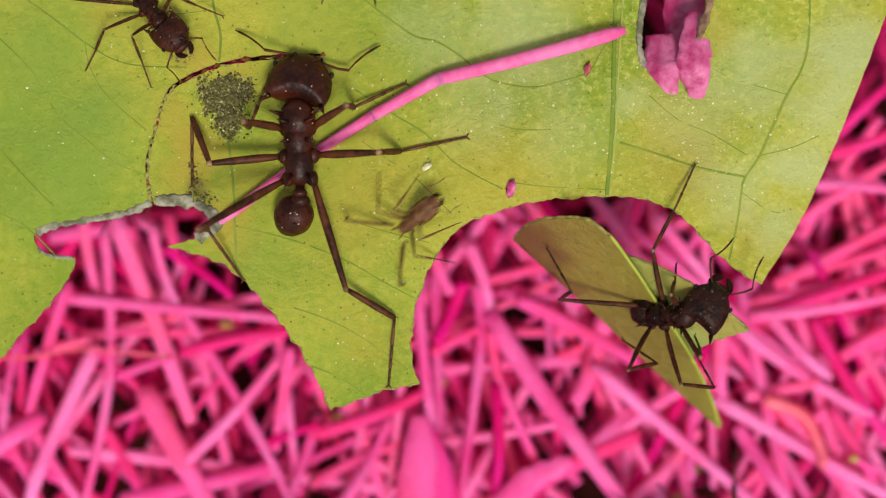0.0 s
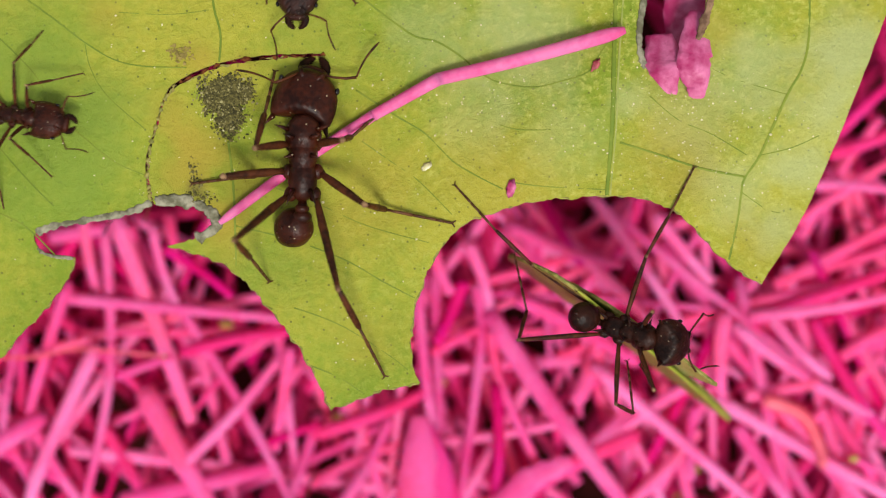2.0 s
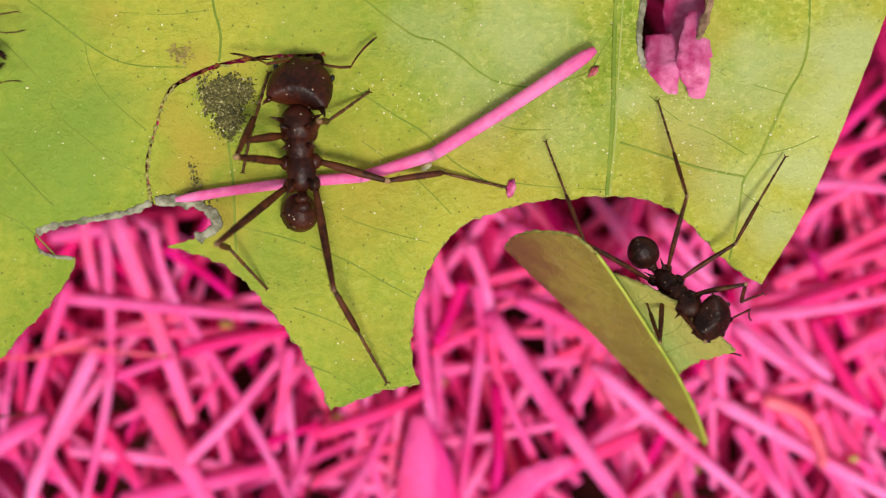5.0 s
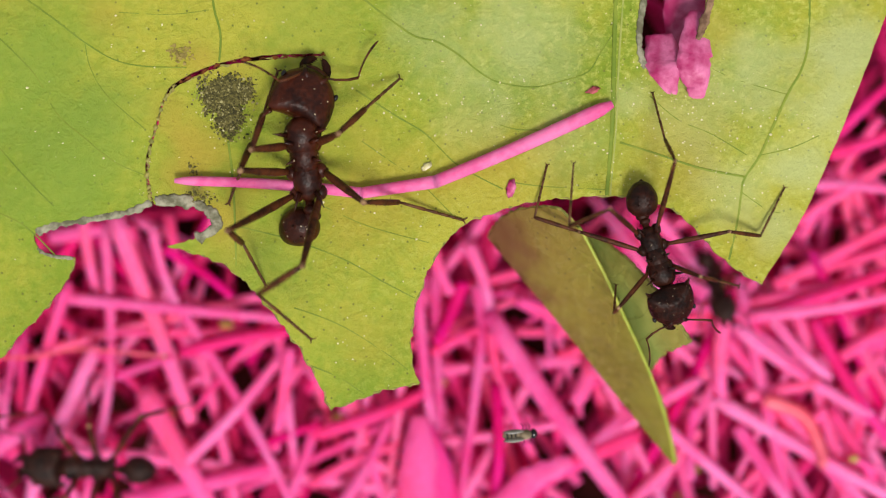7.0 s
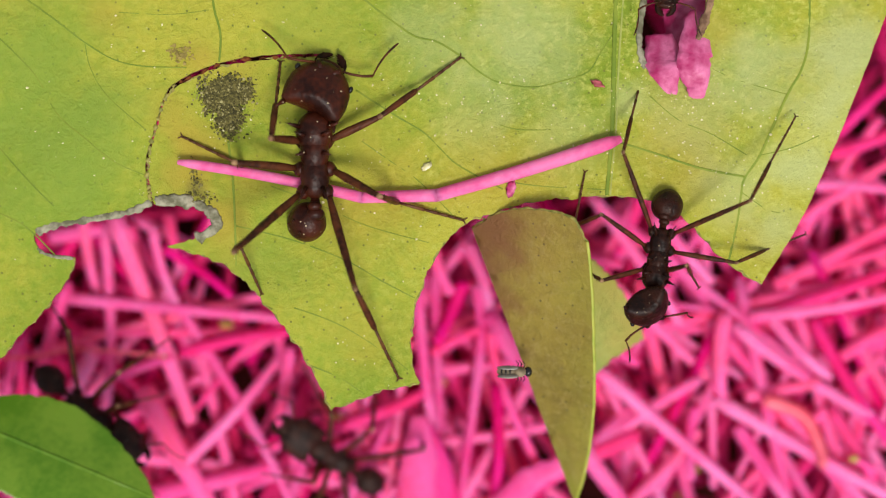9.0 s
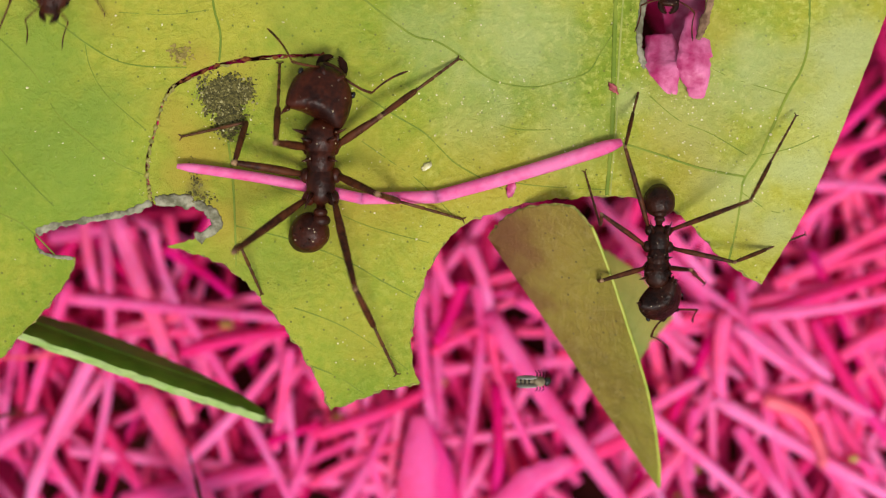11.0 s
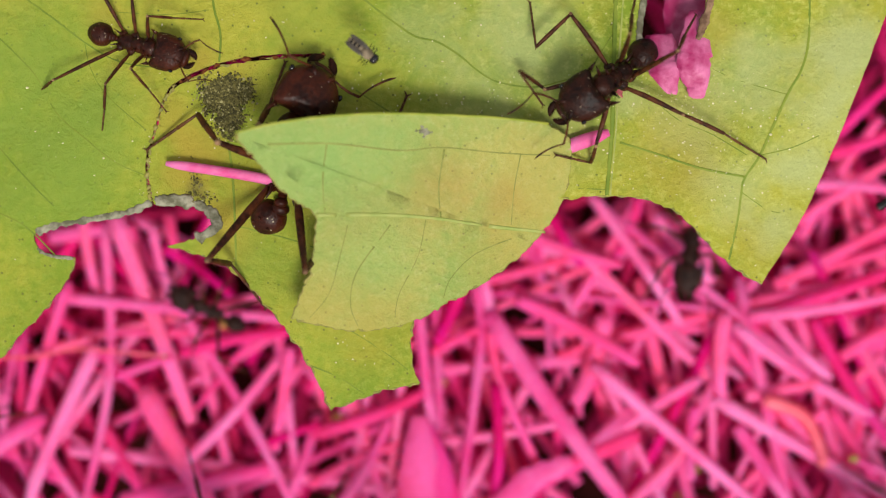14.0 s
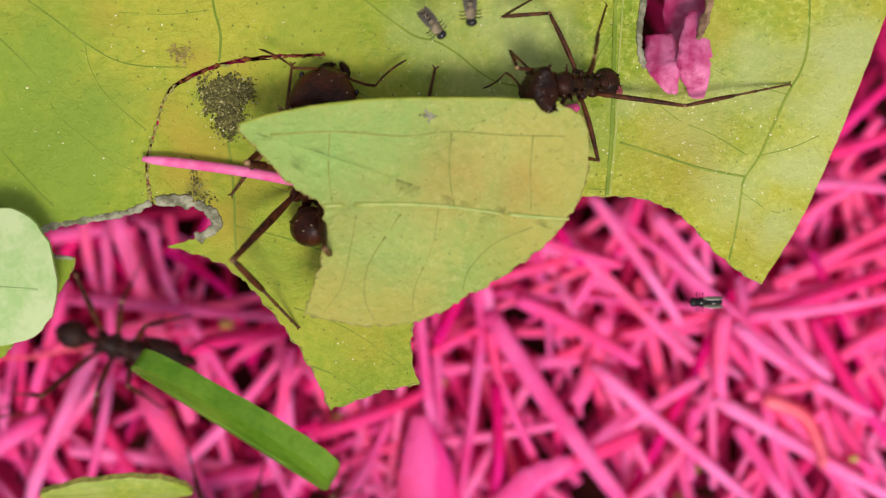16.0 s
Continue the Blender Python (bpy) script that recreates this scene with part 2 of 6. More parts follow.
grainy(MOULD, [(0.0, (0.036, 0.033, 0.008)), (0.5, (0.105, 0.092, 0.021)), (0.88, (0.19, 0.165, 0.046)), (1.0, (0.42, 0.38, 0.17))])
# brown spots paint the shaded side of the hanging piece
stain_or_shade(LEAF_UPPER, [(65 * U, -203 * U, 0, 0.0042, 0.95), (-35 * U, -243 * U, 0, 0.0036, 0.9), (-155 * U, -263 * U, 0, 0.0040, 0.9), (-275 * U, -233 * U, 0, 0.0034, 0.85)], (0.18, 0.072, 0.024))
# yellow-green spots paint its lit tip and margin
stain_or_shade(LEAF_UPPER, [(-475 * U, -43 * U, 0, 0.0036, 0.7), (-330 * U, 10 * U, 0, 0.0026, 0.5), (-190 * U, 20 * U, 0, 0.0026, 0.4), (-40 * U, 10 * U, 0, 0.0026, 0.35)], (0.27, 0.27, 0.026))


# ---- geometry helpers ----
def at(x, y, z=LEAF_Z):
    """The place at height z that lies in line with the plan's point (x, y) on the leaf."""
    s = U * (LEAF_Z + EYE - z) / EYE
    return Vector(((x - 784) * s, (441 - y) * s, z))


class Geo:
    """Collects vertices and faces for one mesh."""

    def __init__(self):
        self.v, self.f, self.m = [], [], []

    def tube(self, pts, radii, n=8, slot=0, flat=1.0, cap=True):
        pts = [Vector(p) for p in pts]
        side = None
        base = len(self.v)
        for i, p in enumerate(pts):
            d = (pts[min(i + 1, len(pts) - 1)] - pts[max(i - 1, 0)]).normalized()
            if side is None:
                up = Vector((0, 0, 1)) if abs(d.z) < 0.9 else Vector((1, 0, 0))
                side = d.cross(up).normalized()
            side = (side - d * side.dot(d)).normalized()
            top = side.cross(d)
            for j in range(n):
                a = 2 * math.pi * j / n
                self.v.append(p + radii[i] * (side * math.cos(a) + top * (math.sin(a) * flat)))
        for i in range(len(pts) - 1):
            for j in range(n):
                a, b = base + i * n + j, base + i * n + (j + 1) % n
                self.f.append((a, b, b + n, a + n))
                self.m.append(slot)
        if cap:
            self.f.append(tuple(range(base + n - 1, base - 1, -1)))
            self.f.append(tuple(range(base + (len(pts) - 1) * n, base + len(pts) * n)))
            self.m += [slot, slot]
        return self

    def blob(self, c, r, slot=0, nu=16, nv=10, shape=None):
        """An egg round c with half sizes r; shape(p) bends each point of the unit ball first."""
        base = len(self.v)
        c = Vector(c)
        for i in range(nv + 1):
            th = math.pi * i / nv
            for j in range(nu):
                ph = 2 * math.pi * j / nu
                p = Vector((math.cos(th), math.sin(th) * math.cos(ph), math.sin(th) * math.sin(ph)))
                if shape:
                    p = shape(p)
                self.v.append(c + Vector((p.x * r[0], p.y * r[1], p.z * r[2])))
        for i in range(nv):
            for j in range(nu):
                a, b = base + i * nu + j, base + i * nu + (j + 1) % nu
                self.f.append((a, a + nu, b + nu, b))
                self.m.append(slot)
        return self

    def mesh(self, name, mats, smooth=True):
        me = bpy.data.meshes.new(name)
        me.from_pydata([tuple(p) for p in self.v], [], self.f)
        for m in mats:
            me.materials.append(m)
        me.polygons.foreach_set("material_index", self.m)
        me.polygons.foreach_set("use_smooth", [smooth] * len(self.f))
        bm = bmesh.new()
        bm.from_mesh(me)
        bmesh.ops.remove_doubles(bm, verts=bm.verts, dist=1e-7)
        bmesh.ops.recalc_face_normals(bm, faces=bm.faces)
        for e in bm.edges:  # crisp where two surfaces meet
            e.smooth = len({f.material_index for f in e.link_faces}) < 2
        bm.to_mesh(me)
        bm.free()
        return me


def part(name, mesh, parent, label=""):
    ob = new(name, mesh)
    ob.parent = parent
    return tagged(ob, label)


def smooth_line(pts, per=6):
    """A smooth curve through control points."""
    pts = [Vector(p) for p in pts]
    out = []
    for i in range(len(pts) - 1):
        a, b = pts[max(i - 1, 0)], pts[i]
        c, d = pts[i + 1], pts[min(i + 2, len(pts) - 1)]
        for j in range(per):
            t = j / per
            out.append(0.5 * ((2 * b) + (c - a) * t + (2 * a - 5 * b + 4 * c - d) * t * t + (3 * b - a - 3 * c + d) * t ** 3))
    out.append(pts[-1])
    return out


def ragged(pts, step=7.0, rough=2.2, seed=0, bite=0.0):
    """A bitten edge: a smooth curve through the points, broken into small teeth."""
    rng = random.Random(seed)
    fine = smooth_line([(p[0], p[1], 0) for p in pts], 24)
    out, last = [fine[0]], fine[0]
    for p in fine[1:]:
        if (p - last).length >= step * rng.uniform(0.6, 1.4):
            d = (p - last).normalized()
            wave = bite * math.sin((p.x + p.y) * 0.11 + seed)
            out.append(p + Vector((d.y, -d.x, 0)) * (rng.uniform(-rough, rough) + wave))
            last = p
    out.append(fine[-1])
    return [(p.x, p.y) for p in out]


def inside(x, y, ring):
    hit = False
    j = len(ring) - 1
    for i in range(len(ring)):
        xi, yi = ring[i]
        xj, yj = ring[j]
        if (yi > y) != (yj > y) and x < (xj - xi) * (y - yi) / (yj - yi) + xi:
            hit = not hit
        j = i
    return hit


def plate(rings, place, thick, step=26.0, seed=1):
    """A leaf blade: the first ring is its outline, further rings are holes. place(x, y) gives the point of its upper face."""
    from mathutils.geometry import delaunay_2d_cdt
    rng = random.Random(seed)
    pts, edges = [], []
    for ring in rings:
        b = len(pts)
        pts += [Vector(p) for p in ring]
        edges += [(b + i, b + (i + 1) % len(ring)) for i in range(len(ring))]
    xs, ys = [p[0] for p in rings[0]], [p[1] for p in rings[0]]

    def within(x, y):
        return inside(x, y, rings[0]) and not any(inside(x, y, r) for r in rings[1:])
    y = min(ys)
    while y < max(ys):
        x = min(xs)
        while x < max(xs):
            q = Vector((x + rng.uniform(-5, 5), y + rng.uniform(-5, 5)))
            if within(q.x, q.y):
                pts.append(q)
            x += step
        y += step
    v, _, faces, *_ = delaunay_2d_cdt(pts, edges, [], 0, 0.01)
    keep = []
    for f in faces:
        c = sum((v[i] for i in f), Vector((0, 0))) / len(f)
        if within(c.x, c.y):
            keep.append(tuple(f))
    g = Geo()
    top = [place(p.x, p.y) for p in v]
    n = len(v)
    g.v = top + [p - Vector((0, 0, thick)) for p in top]
    count = {}
    for f in keep:
        g.f.append(f)
        g.m.append(0)
        g.f.append(tuple(i + n for i in reversed(f)))
        g.m.append(1)
        for i in range(len(f)):
            a, b = f[i], f[(i + 1) % len(f)]
            count[(a, b)] = count.get((a, b), 0) + 1
    for a, b in count:
        if (b, a) not in count:
            g.f.append((b, a, a + n, b + n))
            g.m.append(2)
    return g


def leaf_z(x, y):
    """The leaf's gentle waves."""
    return (LEAF_Z + 0.00030 * math.sin(x / 210.0 + 0.4) * math.cos(y / 170.0) + 0.00012 * math.sin(x / 63.0 + y / 47.0)
            - 0.0004 * max(0.0, (y - 450) / 270) ** 2)


def on_leaf(x, y, up=0.0):
    return at(x, y, leaf_z(x, y) + up)


# ---- ground ----
def ground():
    g = Geo()
    n = 60
    line = [math.sinh(9.0 * (2 * i / n - 1)) / math.sinh(9.0) * 30 for i in range(n + 1)]
    for y in line:
        for x in line:
            r = math.hypot(x, y)
            g.v.append((x, y, -0.001 + (0.0012 * noise.noise((x * 300, y * 300, 0)) if r < 0.5 else 0)))
    for i in range(n):
        for j in range(n):
            a = i * (n + 1) + j
            g.f.append((a, a + 1, a + n + 2, a + n + 1))
            g.m.append(0)
    ob = new("ground", g.mesh("ground", [SOIL]))
    tagged(ob, "dark brown soil under the fallen pink stamens", "ground", kind="structure")


ground()


# ---- the leaf ----
OUTLINE = []


def encloses(ring, x, y):
    odd = False
    for (x0, y0), (x1, y1) in zip(ring, ring[1:] + ring[:1]):
        if (y0 > y) != (y1 > y) and x < x0 + (x1 - x0) * (y - y0) / (y1 - y0):
            odd = not odd
    return odd


def big_leaf():
    right = ragged([(1640, -160), (1568, 28), (1497, 212), (1420, 385), (1348, 503)], 16, 0.8, 1)
    bite1 = ragged([(1348, 503), (1290, 468), (1225, 400), (1180, 366), (1100, 348), (1000, 352), (930, 360), (850, 385),
                    (800, 416), (752, 490), (731, 560), (728, 630), (741, 680)], 7, 2.2, 2, 1.2)
    tip = ragged([(741, 680), (690, 687), (640, 705), (586, 725)], 7, 2.2, 3)
    bite2 = ragged([(586, 725), (545, 640), (500, 576), (440, 506), (390, 466), (335, 447), (297, 436)], 7, 2.0, 4, 1.2)
    hole = ragged([(297, 436), (345, 421), (378, 400), (364, 374), (325, 362), (273, 362)], 8, 2.0, 5)
    slit_r = ragged([(273, 362), (265, 330), (262, 285), (275, 238), (289, 185), (312, 154), (382, 122), (470, 106), (575, 99)], 9, 1.6, 6)
    slit_l = ragged([(575, 95), (470, 98), (380, 114), (308, 149), (286, 185), (271, 238), (258, 285), (260, 330), (268, 360)], 9, 1.2, 7)
    notch = ragged([(268, 360), (225, 378), (150, 391), (95, 400), (63, 414), (66, 440), (86, 452), (131, 457)], 8, 2.0, 8)
    low = ragged([(131, 457), (128, 478), (82, 545), (30, 597), (-10, 640), (-160, 700)], 7, 2.0, 9, 1.0)
    ring = right[:-1] + bite1[:-1] + tip[:-1] + bite2[:-1] + hole[:-1] + slit_r[:-1] + slit_l[:-1] + notch[:-1] + low
    ring += [(-260, 500), (-300, 200), (-260, -160), (200, -230), (800, -260), (1300, -230)]
    tear = ragged([(1143, -120), (1140, 0), (1131, 60), (1136, 108), (1150, 120), (1180, 112), (1215, 108), (1236, 70), (1250, 10), (1262, -110)], 8, 2.0, 10)
    OUTLINE.extend([[tuple(p[:2]) for p in ring], [tuple(p[:2]) for p in tear]])
    leaf = new("large_leaf")
    tagged(leaf, "yellow-green leaf with bitten edges lying on pink stamens", "leaf")
    leaf.location = at(784, 200, LEAF_Z - 0.0005)
    bpy.context.view_layer.update()
    inv = leaf.matrix_world.inverted()

    def put(g):
        g.v = [inv @ Vector(p) for p in g.v]
        return g
    spots = [(300, 210, 60, 0.7), (330, 300, 70, 0.8), (420, 130, 60, 0.6), (400, 430, 70, 0.6), (185, 30, 45, 0.7), (440, 330, 70, 0.5), (640, 320, 130, 0.45),
             (1200, 240, 110, 0.5), (1330, 420, 60, 0.4), (900, 320, 110, 0.4), (650, 600, 80, 0.35),
             (355, 105, 45, 0.8), (395, 395, 45, 0.8), (360, 260, 55, 0.7), (1230, 320, 80, 0.5), (1275, 60, 60, 0.6)]
    stain_or_shade(LEAF, [(*(inv @ at(x, y)), r * U, k) for x, y, r, k in spots], (0.44, 0.345, 0.036))
    spots = [(60, 120, 170, 0.75), (100, 300, 150, 0.75), (200, 200, 90, 0.6), (560, 30, 120, 0.4), (1080, 250, 60, 0.4), (470, 470, 90, 0.4)]
    stain_or_shade(LEAF, [(*(inv @ at(x, y)), r * U, k) for x, y, r, k in spots], (0.215, 0.325, 0.032))
    spots = [(1500, 90, 90, 0.75), (1465, 190, 80, 0.75), (1420, 290, 65, 0.75), (1370, 400, 50, 0.6), (1110, 180, 45, 0.5), (930, 70, 130, 0.6), (760, 60, 90, 0.4), (1330, 120, 90, 0.6), (1230, 190, 110, 0.4), (1300, 330, 80, 0.5), (830, 190, 90, 0.3), (1000, 240, 80, 0.3)]
    stain_or_shade(LEAF, [(*(inv @ at(x, y)), r * U, k) for x, y, r, k in spots], (0.47, 0.53, 0.21))
    spots = [(402, 172, 30, 0.7), (405, 220, 24, 0.6), (345, 335, 22, 0.6), (322, 96, 14, 0.6)]
    stain_or_shade(LEAF, [(*(inv @ at(x, y)), r * U, k) for x, y, r, k in spots], (0.13, 0.12, 0.03))
    part("blade", put(plate([ring, tear], on_leaf, 0.00022)).mesh("blade", [LEAF, LEAF_UNDER, LEAF_CUT]), leaf)

    def vein(pts, w0, w1, mat=VEIN, up=0.0):
        line = smooth_line([(p[0], p[1], 0) for p in pts], 8)
        n = len(line)
        g = Geo().tube([on_leaf(p.x, p.y, up) for p in line], [U * (w0 + (w1 - w0) * i / (n - 1)) * 0.6 for i in range(n)], 8, 0, 0.16)
        part("vein", put(g).mesh("vein", [mat]), leaf)
    vein([(1092, -60), (1087, 100), (1084, 210), (1074, 346)], 8, 6)
    vein([(1108, -60), (1096, 100), (1091, 215), (1080, 346)], 3.5, 2.5, VEIN_PALE)
    vein([(1432, -60), (1432, 60), (1420, 120), (1395, 165), (1365, 230), (1345, 275), (1318, 315), (1312, 340), (1305, 390), (1290, 460)], 4.0, 3.6)
    vein([(1097, 252), (1160, 272), (1240, 298), (1318, 313)], 3.4, 3.4)
    vein([(372, -60), (378, 10), (390, 60), (388, 110)], 4, 3)
    vein([(404, 250), (413, 330), (418, 470)], 4, 3)
    vein([(610, -30), (670, 20), (700, 42), (735, 65), (775, 75), (815, 100), (845, 125), (880, 145), (940, 155), (990, 145), (1040, 128), (1062, 95), (1084, 62)], 3.4, 2.2)
    vein([(630, 160), (700, 205), (750, 235), (790, 275), (810, 292), (850, 315), (890, 335)], 2.6, 2.0)
    vein([(885, 222), (920, 230), (975, 230)], 2.0, 1.6)
    vein([(900, 322), (960, 330), (1072, 336)], 2.0, 1.6)
    vein([(1150, 170), (1200, 212), (1260, 238), (1322, 275)], 1.8, 1.5)
    vein([(1250, 115), (1300, 140), (1395, 168)], 1.6, 1.3)
    vein([(1345, 275), (1400, 262), (1450, 240)], 1.8, 1.4)
    vein([(1312, 340), (1360, 372), (1405, 380)], 1.8, 1.4)
    vein([(20, -20), (90, 30), (150, 75), (200, 105), (250, 117), (330, 120)], 2.6, 2.0)
    vein([(-20, 50), (60, 130), (100, 200), (150, 245), (200, 285), (255, 310)], 2.4, 1.8)
    vein([(-20, 240), (50, 320), (95, 365)], 2.4, 1.8)
    vein([(150, 75), (160, 120), (190, 170), (258, 230)], 1.6, 1.2)
    vein([(0, 378), (50, 405), (110, 465)], 2.2, 1.8)
    vein([(210, 22), (300, 26), (370, 18)], 1.6, 1.2)
    vein([(418, 400), (500, 420), (560, 440), (620, 465), (680, 500), (735, 528)], 2.4, 1.8)
    vein([(520, 545), (570, 562), (620, 585), (690, 630), (722, 655)], 2.0, 1.5)
    vein([(552, 648), (600, 668), (645, 698)], 2.4, 1.8)
    vein([(480, 330), (560, 360), (650, 400), (760, 430)], 1.8, 1.4)
    vein([(640, 250), (690, 285), (740, 320), (800, 380)], 1.8, 1.4)

    def edge(name, pts, w, mat, seed, label):
        rng = random.Random(seed)
        line = smooth_line([(p[0], p[1], 0) for p in pts], 14)
        g = Geo().tube([on_leaf(p.x + rng.uniform(-0.6, 0.6), p.y + rng.uniform(-0.6, 0.6), 0) for p in line],
                       [U * w * (0.1 if i in (0, len(line) - 1) else 0.42 + 0.3 * noise.noise((i * 0.31, seed * 7.3, 0)) + rng.uniform(-0.05, 0.05)) for i in range(len(line))], 8, 0, 0.3)
        part(name, put(g).mesh(name, [mat]), leaf, label)
    for name, pts in (("bite", bite1), ("tip", tip), ("bite", bite2), ("low", low)):
        rng = random.Random(len(pts))
        g = Geo().tube([on_leaf(x + rng.uniform(-1, 1), y + rng.uniform(-1, 1), -0.00004) for x, y in pts if x > -60], [U * rng.choice((0.3, 0.8, 1.4, 2.6)) for x, y in pts if x > -60], 6, 0, 0.9)
        part("cut_edge", put(g).mesh("cut_edge", [LEAF_CUT]), leaf, "pale ragged bitten edge")
    edge("corky_edge", [(64, 412), (95, 400), (150, 390), (225, 376), (268, 358)], 15, CORK, 1, "grey corky healed leaf edge")
    edge("corky_edge", [(274, 356), (325, 356), (368, 372), (383, 400), (348, 424)], 23, CORK, 2, "grey corky healed leaf edge")
    edge("corky_edge", [(1141, -60), (1139, 0), (1131, 60), (1137, 108), (1150, 118)], 14, CORK, 3, "grey corky healed leaf edge")
    edge("corky_edge", [(66, 440), (86, 452), (131, 458)], 7, CORK, 4, "grey corky healed leaf edge")
    edge("curled_edge", [(1262, -60), (1258, 0), (1246, 40), (1234, 74)], 17, WOOD_BROWN, 9, "curled brown dry leaf edge")

    def wound(pts, w, seed, mat=WOUND, gap=3):
        """Dried flecks along the cut, with gaps."""
        rng = random.Random(seed)
        line = smooth_line([(p[0], p[1], 0) for p in pts], 14)
        i = 0
        while i < len(line) - 4:
            n = rng.randint(3, 6)
            run = line[i:i + n]
            if len(run) > 2:
                g = Geo().tube([on_leaf(p.x + rng.uniform(-2.8, 2.8), p.y + rng.uniform(-2.8, 2.8), 0.00001) for p in run],
                               [U * w * (0.15 if j in (0, len(run) - 1) else rng.uniform(0.2, 0.9)) for j in range(len(run))], 7, 0, 0.3)
                part("browned_cut", put(g).mesh("browned_cut", [mat]), leaf, "dried red-brown cut fleck")
            i += n + rng.randint(0, gap)
    wound([(575, 97), (520, 99), (470, 102), (382, 117), (310, 151)], 5.6, 5, WOUND, 1)
    wound([(575, 99), (470, 104), (385, 120), (312, 155)], 3.4, 15, LEAF_CUT, 9)
    wound([(310, 151), (288, 185), (273, 238), (261, 285), (263, 330), (270, 358)], 6.0, 6, LEAF_CUT, 0)
    wound([(310, 151), (275, 230), (262, 300), (268, 352)], 3.0, 7, WOOD_BROWN, 9)
    return leaf


big_leaf()


def grains(name, spots, mat, label, category, seed, flat=0.6, crumbly=False):
    """Small grains scattered on the leaf: spots of (x, y, spread x, spread y, count, size)."""
    rng = random.Random(seed)
    g = Geo()
    for x, y, sx, sy, count, size in spots:
        for _ in range(count):
            px, py = x + rng.gauss(0, sx), y + rng.gauss(0, sy)
            if not encloses(OUTLINE[0], px, py) or encloses(OUTLINE[1], px, py):
                continue
            r = U * size * (0.35 + 0.85 * rng.random() ** 2)
            size3 = (r * rng.uniform(0.6, 1.3), r * rng.uniform(0.5, 1.2), r * flat)
            if crumbly:
                turn, skew = rng.uniform(0, 6.3), rng.uniform(-0.4, 0.4)
                c, s = math.cos(turn), math.sin(turn)
                g.blob(on_leaf(px, py, r * 0.2), (1, 1, 1), 0, 5, 3, lambda p: Vector((c * p.x * size3[0] - s * p.y * size3[1], s * p.x * size3[0] + c * p.y * size3[1], (p.z + skew * p.x) * size3[2] * 1.6)))
            else:
                g.blob(on_leaf(px, py, r * 0.2), size3, 0, 6, 4)
    ob = new(name, g.mesh(name, [mat], not crumbly))
    tagged(ob, label, category, kind="stuff")


grains("mould_patch", [(400, 166, 19, 13, 2100, 3.2), (406, 206, 12, 16, 1500, 3.0), (374, 176, 7, 11, 520, 3.0), (434, 160, 7, 8, 420, 3.0), (400, 185, 32, 34, 90, 1.8),
                       (345, 318, 6, 16, 70, 3.0), (345, 350, 16, 8, 70, 3.0)], MOULD,
       "dark grey-green speckled mould on the leaf", "mould", 3, 0.6, True)
grains("mould_patch", [(402, 172, 20, 17, 160, 1.7), (405, 212, 13, 18, 110, 1.7)], DUST, "pale grains on the mould", "mould", 13)
grains("brown_fungus", [(322, 96, 9, 7, 90, 3.0), (305, 92, 5, 5, 30, 3.0)], MOULD_BROWN, "small brown fungus spot on the leaf", "mould", 4, 0.5, True)
grains("pollen_dust", [(700, 200, 420, 150, 300, 1.9), (1250, 230, 110, 60, 200, 1.6), (1180, 150, 60, 40, 80, 1.6), (820, 200, 120, 60, 60, 1.8), (600, 560, 60, 90, 50, 1.7),
                       (1330, 350, 50, 60, 40, 1.6)], DUST, "pale pollen grains scattered on the leaf", "pollen", 5)


# ---- fallen stamens ----
def filament(pts, width, depth, mat, rng, tip=False):
    """One fallen stamen through plan points, lying at a depth under the leaf."""
    z0, z1 = LEAF_Z - depth - rng.uniform(0, 0.0008), LEAF_Z - depth - rng.uniform(0, 0.0008)
    line = smooth_line([(p[0], p[1], 0) for p in pts], 5 if len(pts) > 2 else 7)
    n = len(line)
    bend = rng.uniform(-10, 10) if len(pts) == 2 else 0
    d = (line[-1] - line[0]).normalized()
    out, rad = [], []
    for i, p in enumerate(line):
        t = i / (n - 1)
        off = bend * math.sin(t * math.pi)
        q = at(p.x - d.y * off, p.y + d.x * off, z0 + (z1 - z0) * t + 0.0003 * math.sin(t * 5 + width))
        out.append(q)
        rad.append(U * width * 0.55 * (1.0 - 0.28 * t) * (0.8 if i in (0, n - 1) else 1))
    g = Geo()
    base = out[n // 2].copy()
    g.tube([p - base for p in out], rad, 8, 0, 0.85)
    mats = [mat]
    if tip:
        g.blob(out[-1] - base, (U * width * 0.7, U * width * 0.55, U * width * 0.5), 1, 8, 6)
        mats.append(ANTHER)
    ob = new("stamen", g.mesh("stamen", mats))
    ob.location = base
    tagged(ob, "pink stamen filament fallen among others on the ground", "stamen", "fallen pink stamens")
    return ob


DEEP = 0.0125


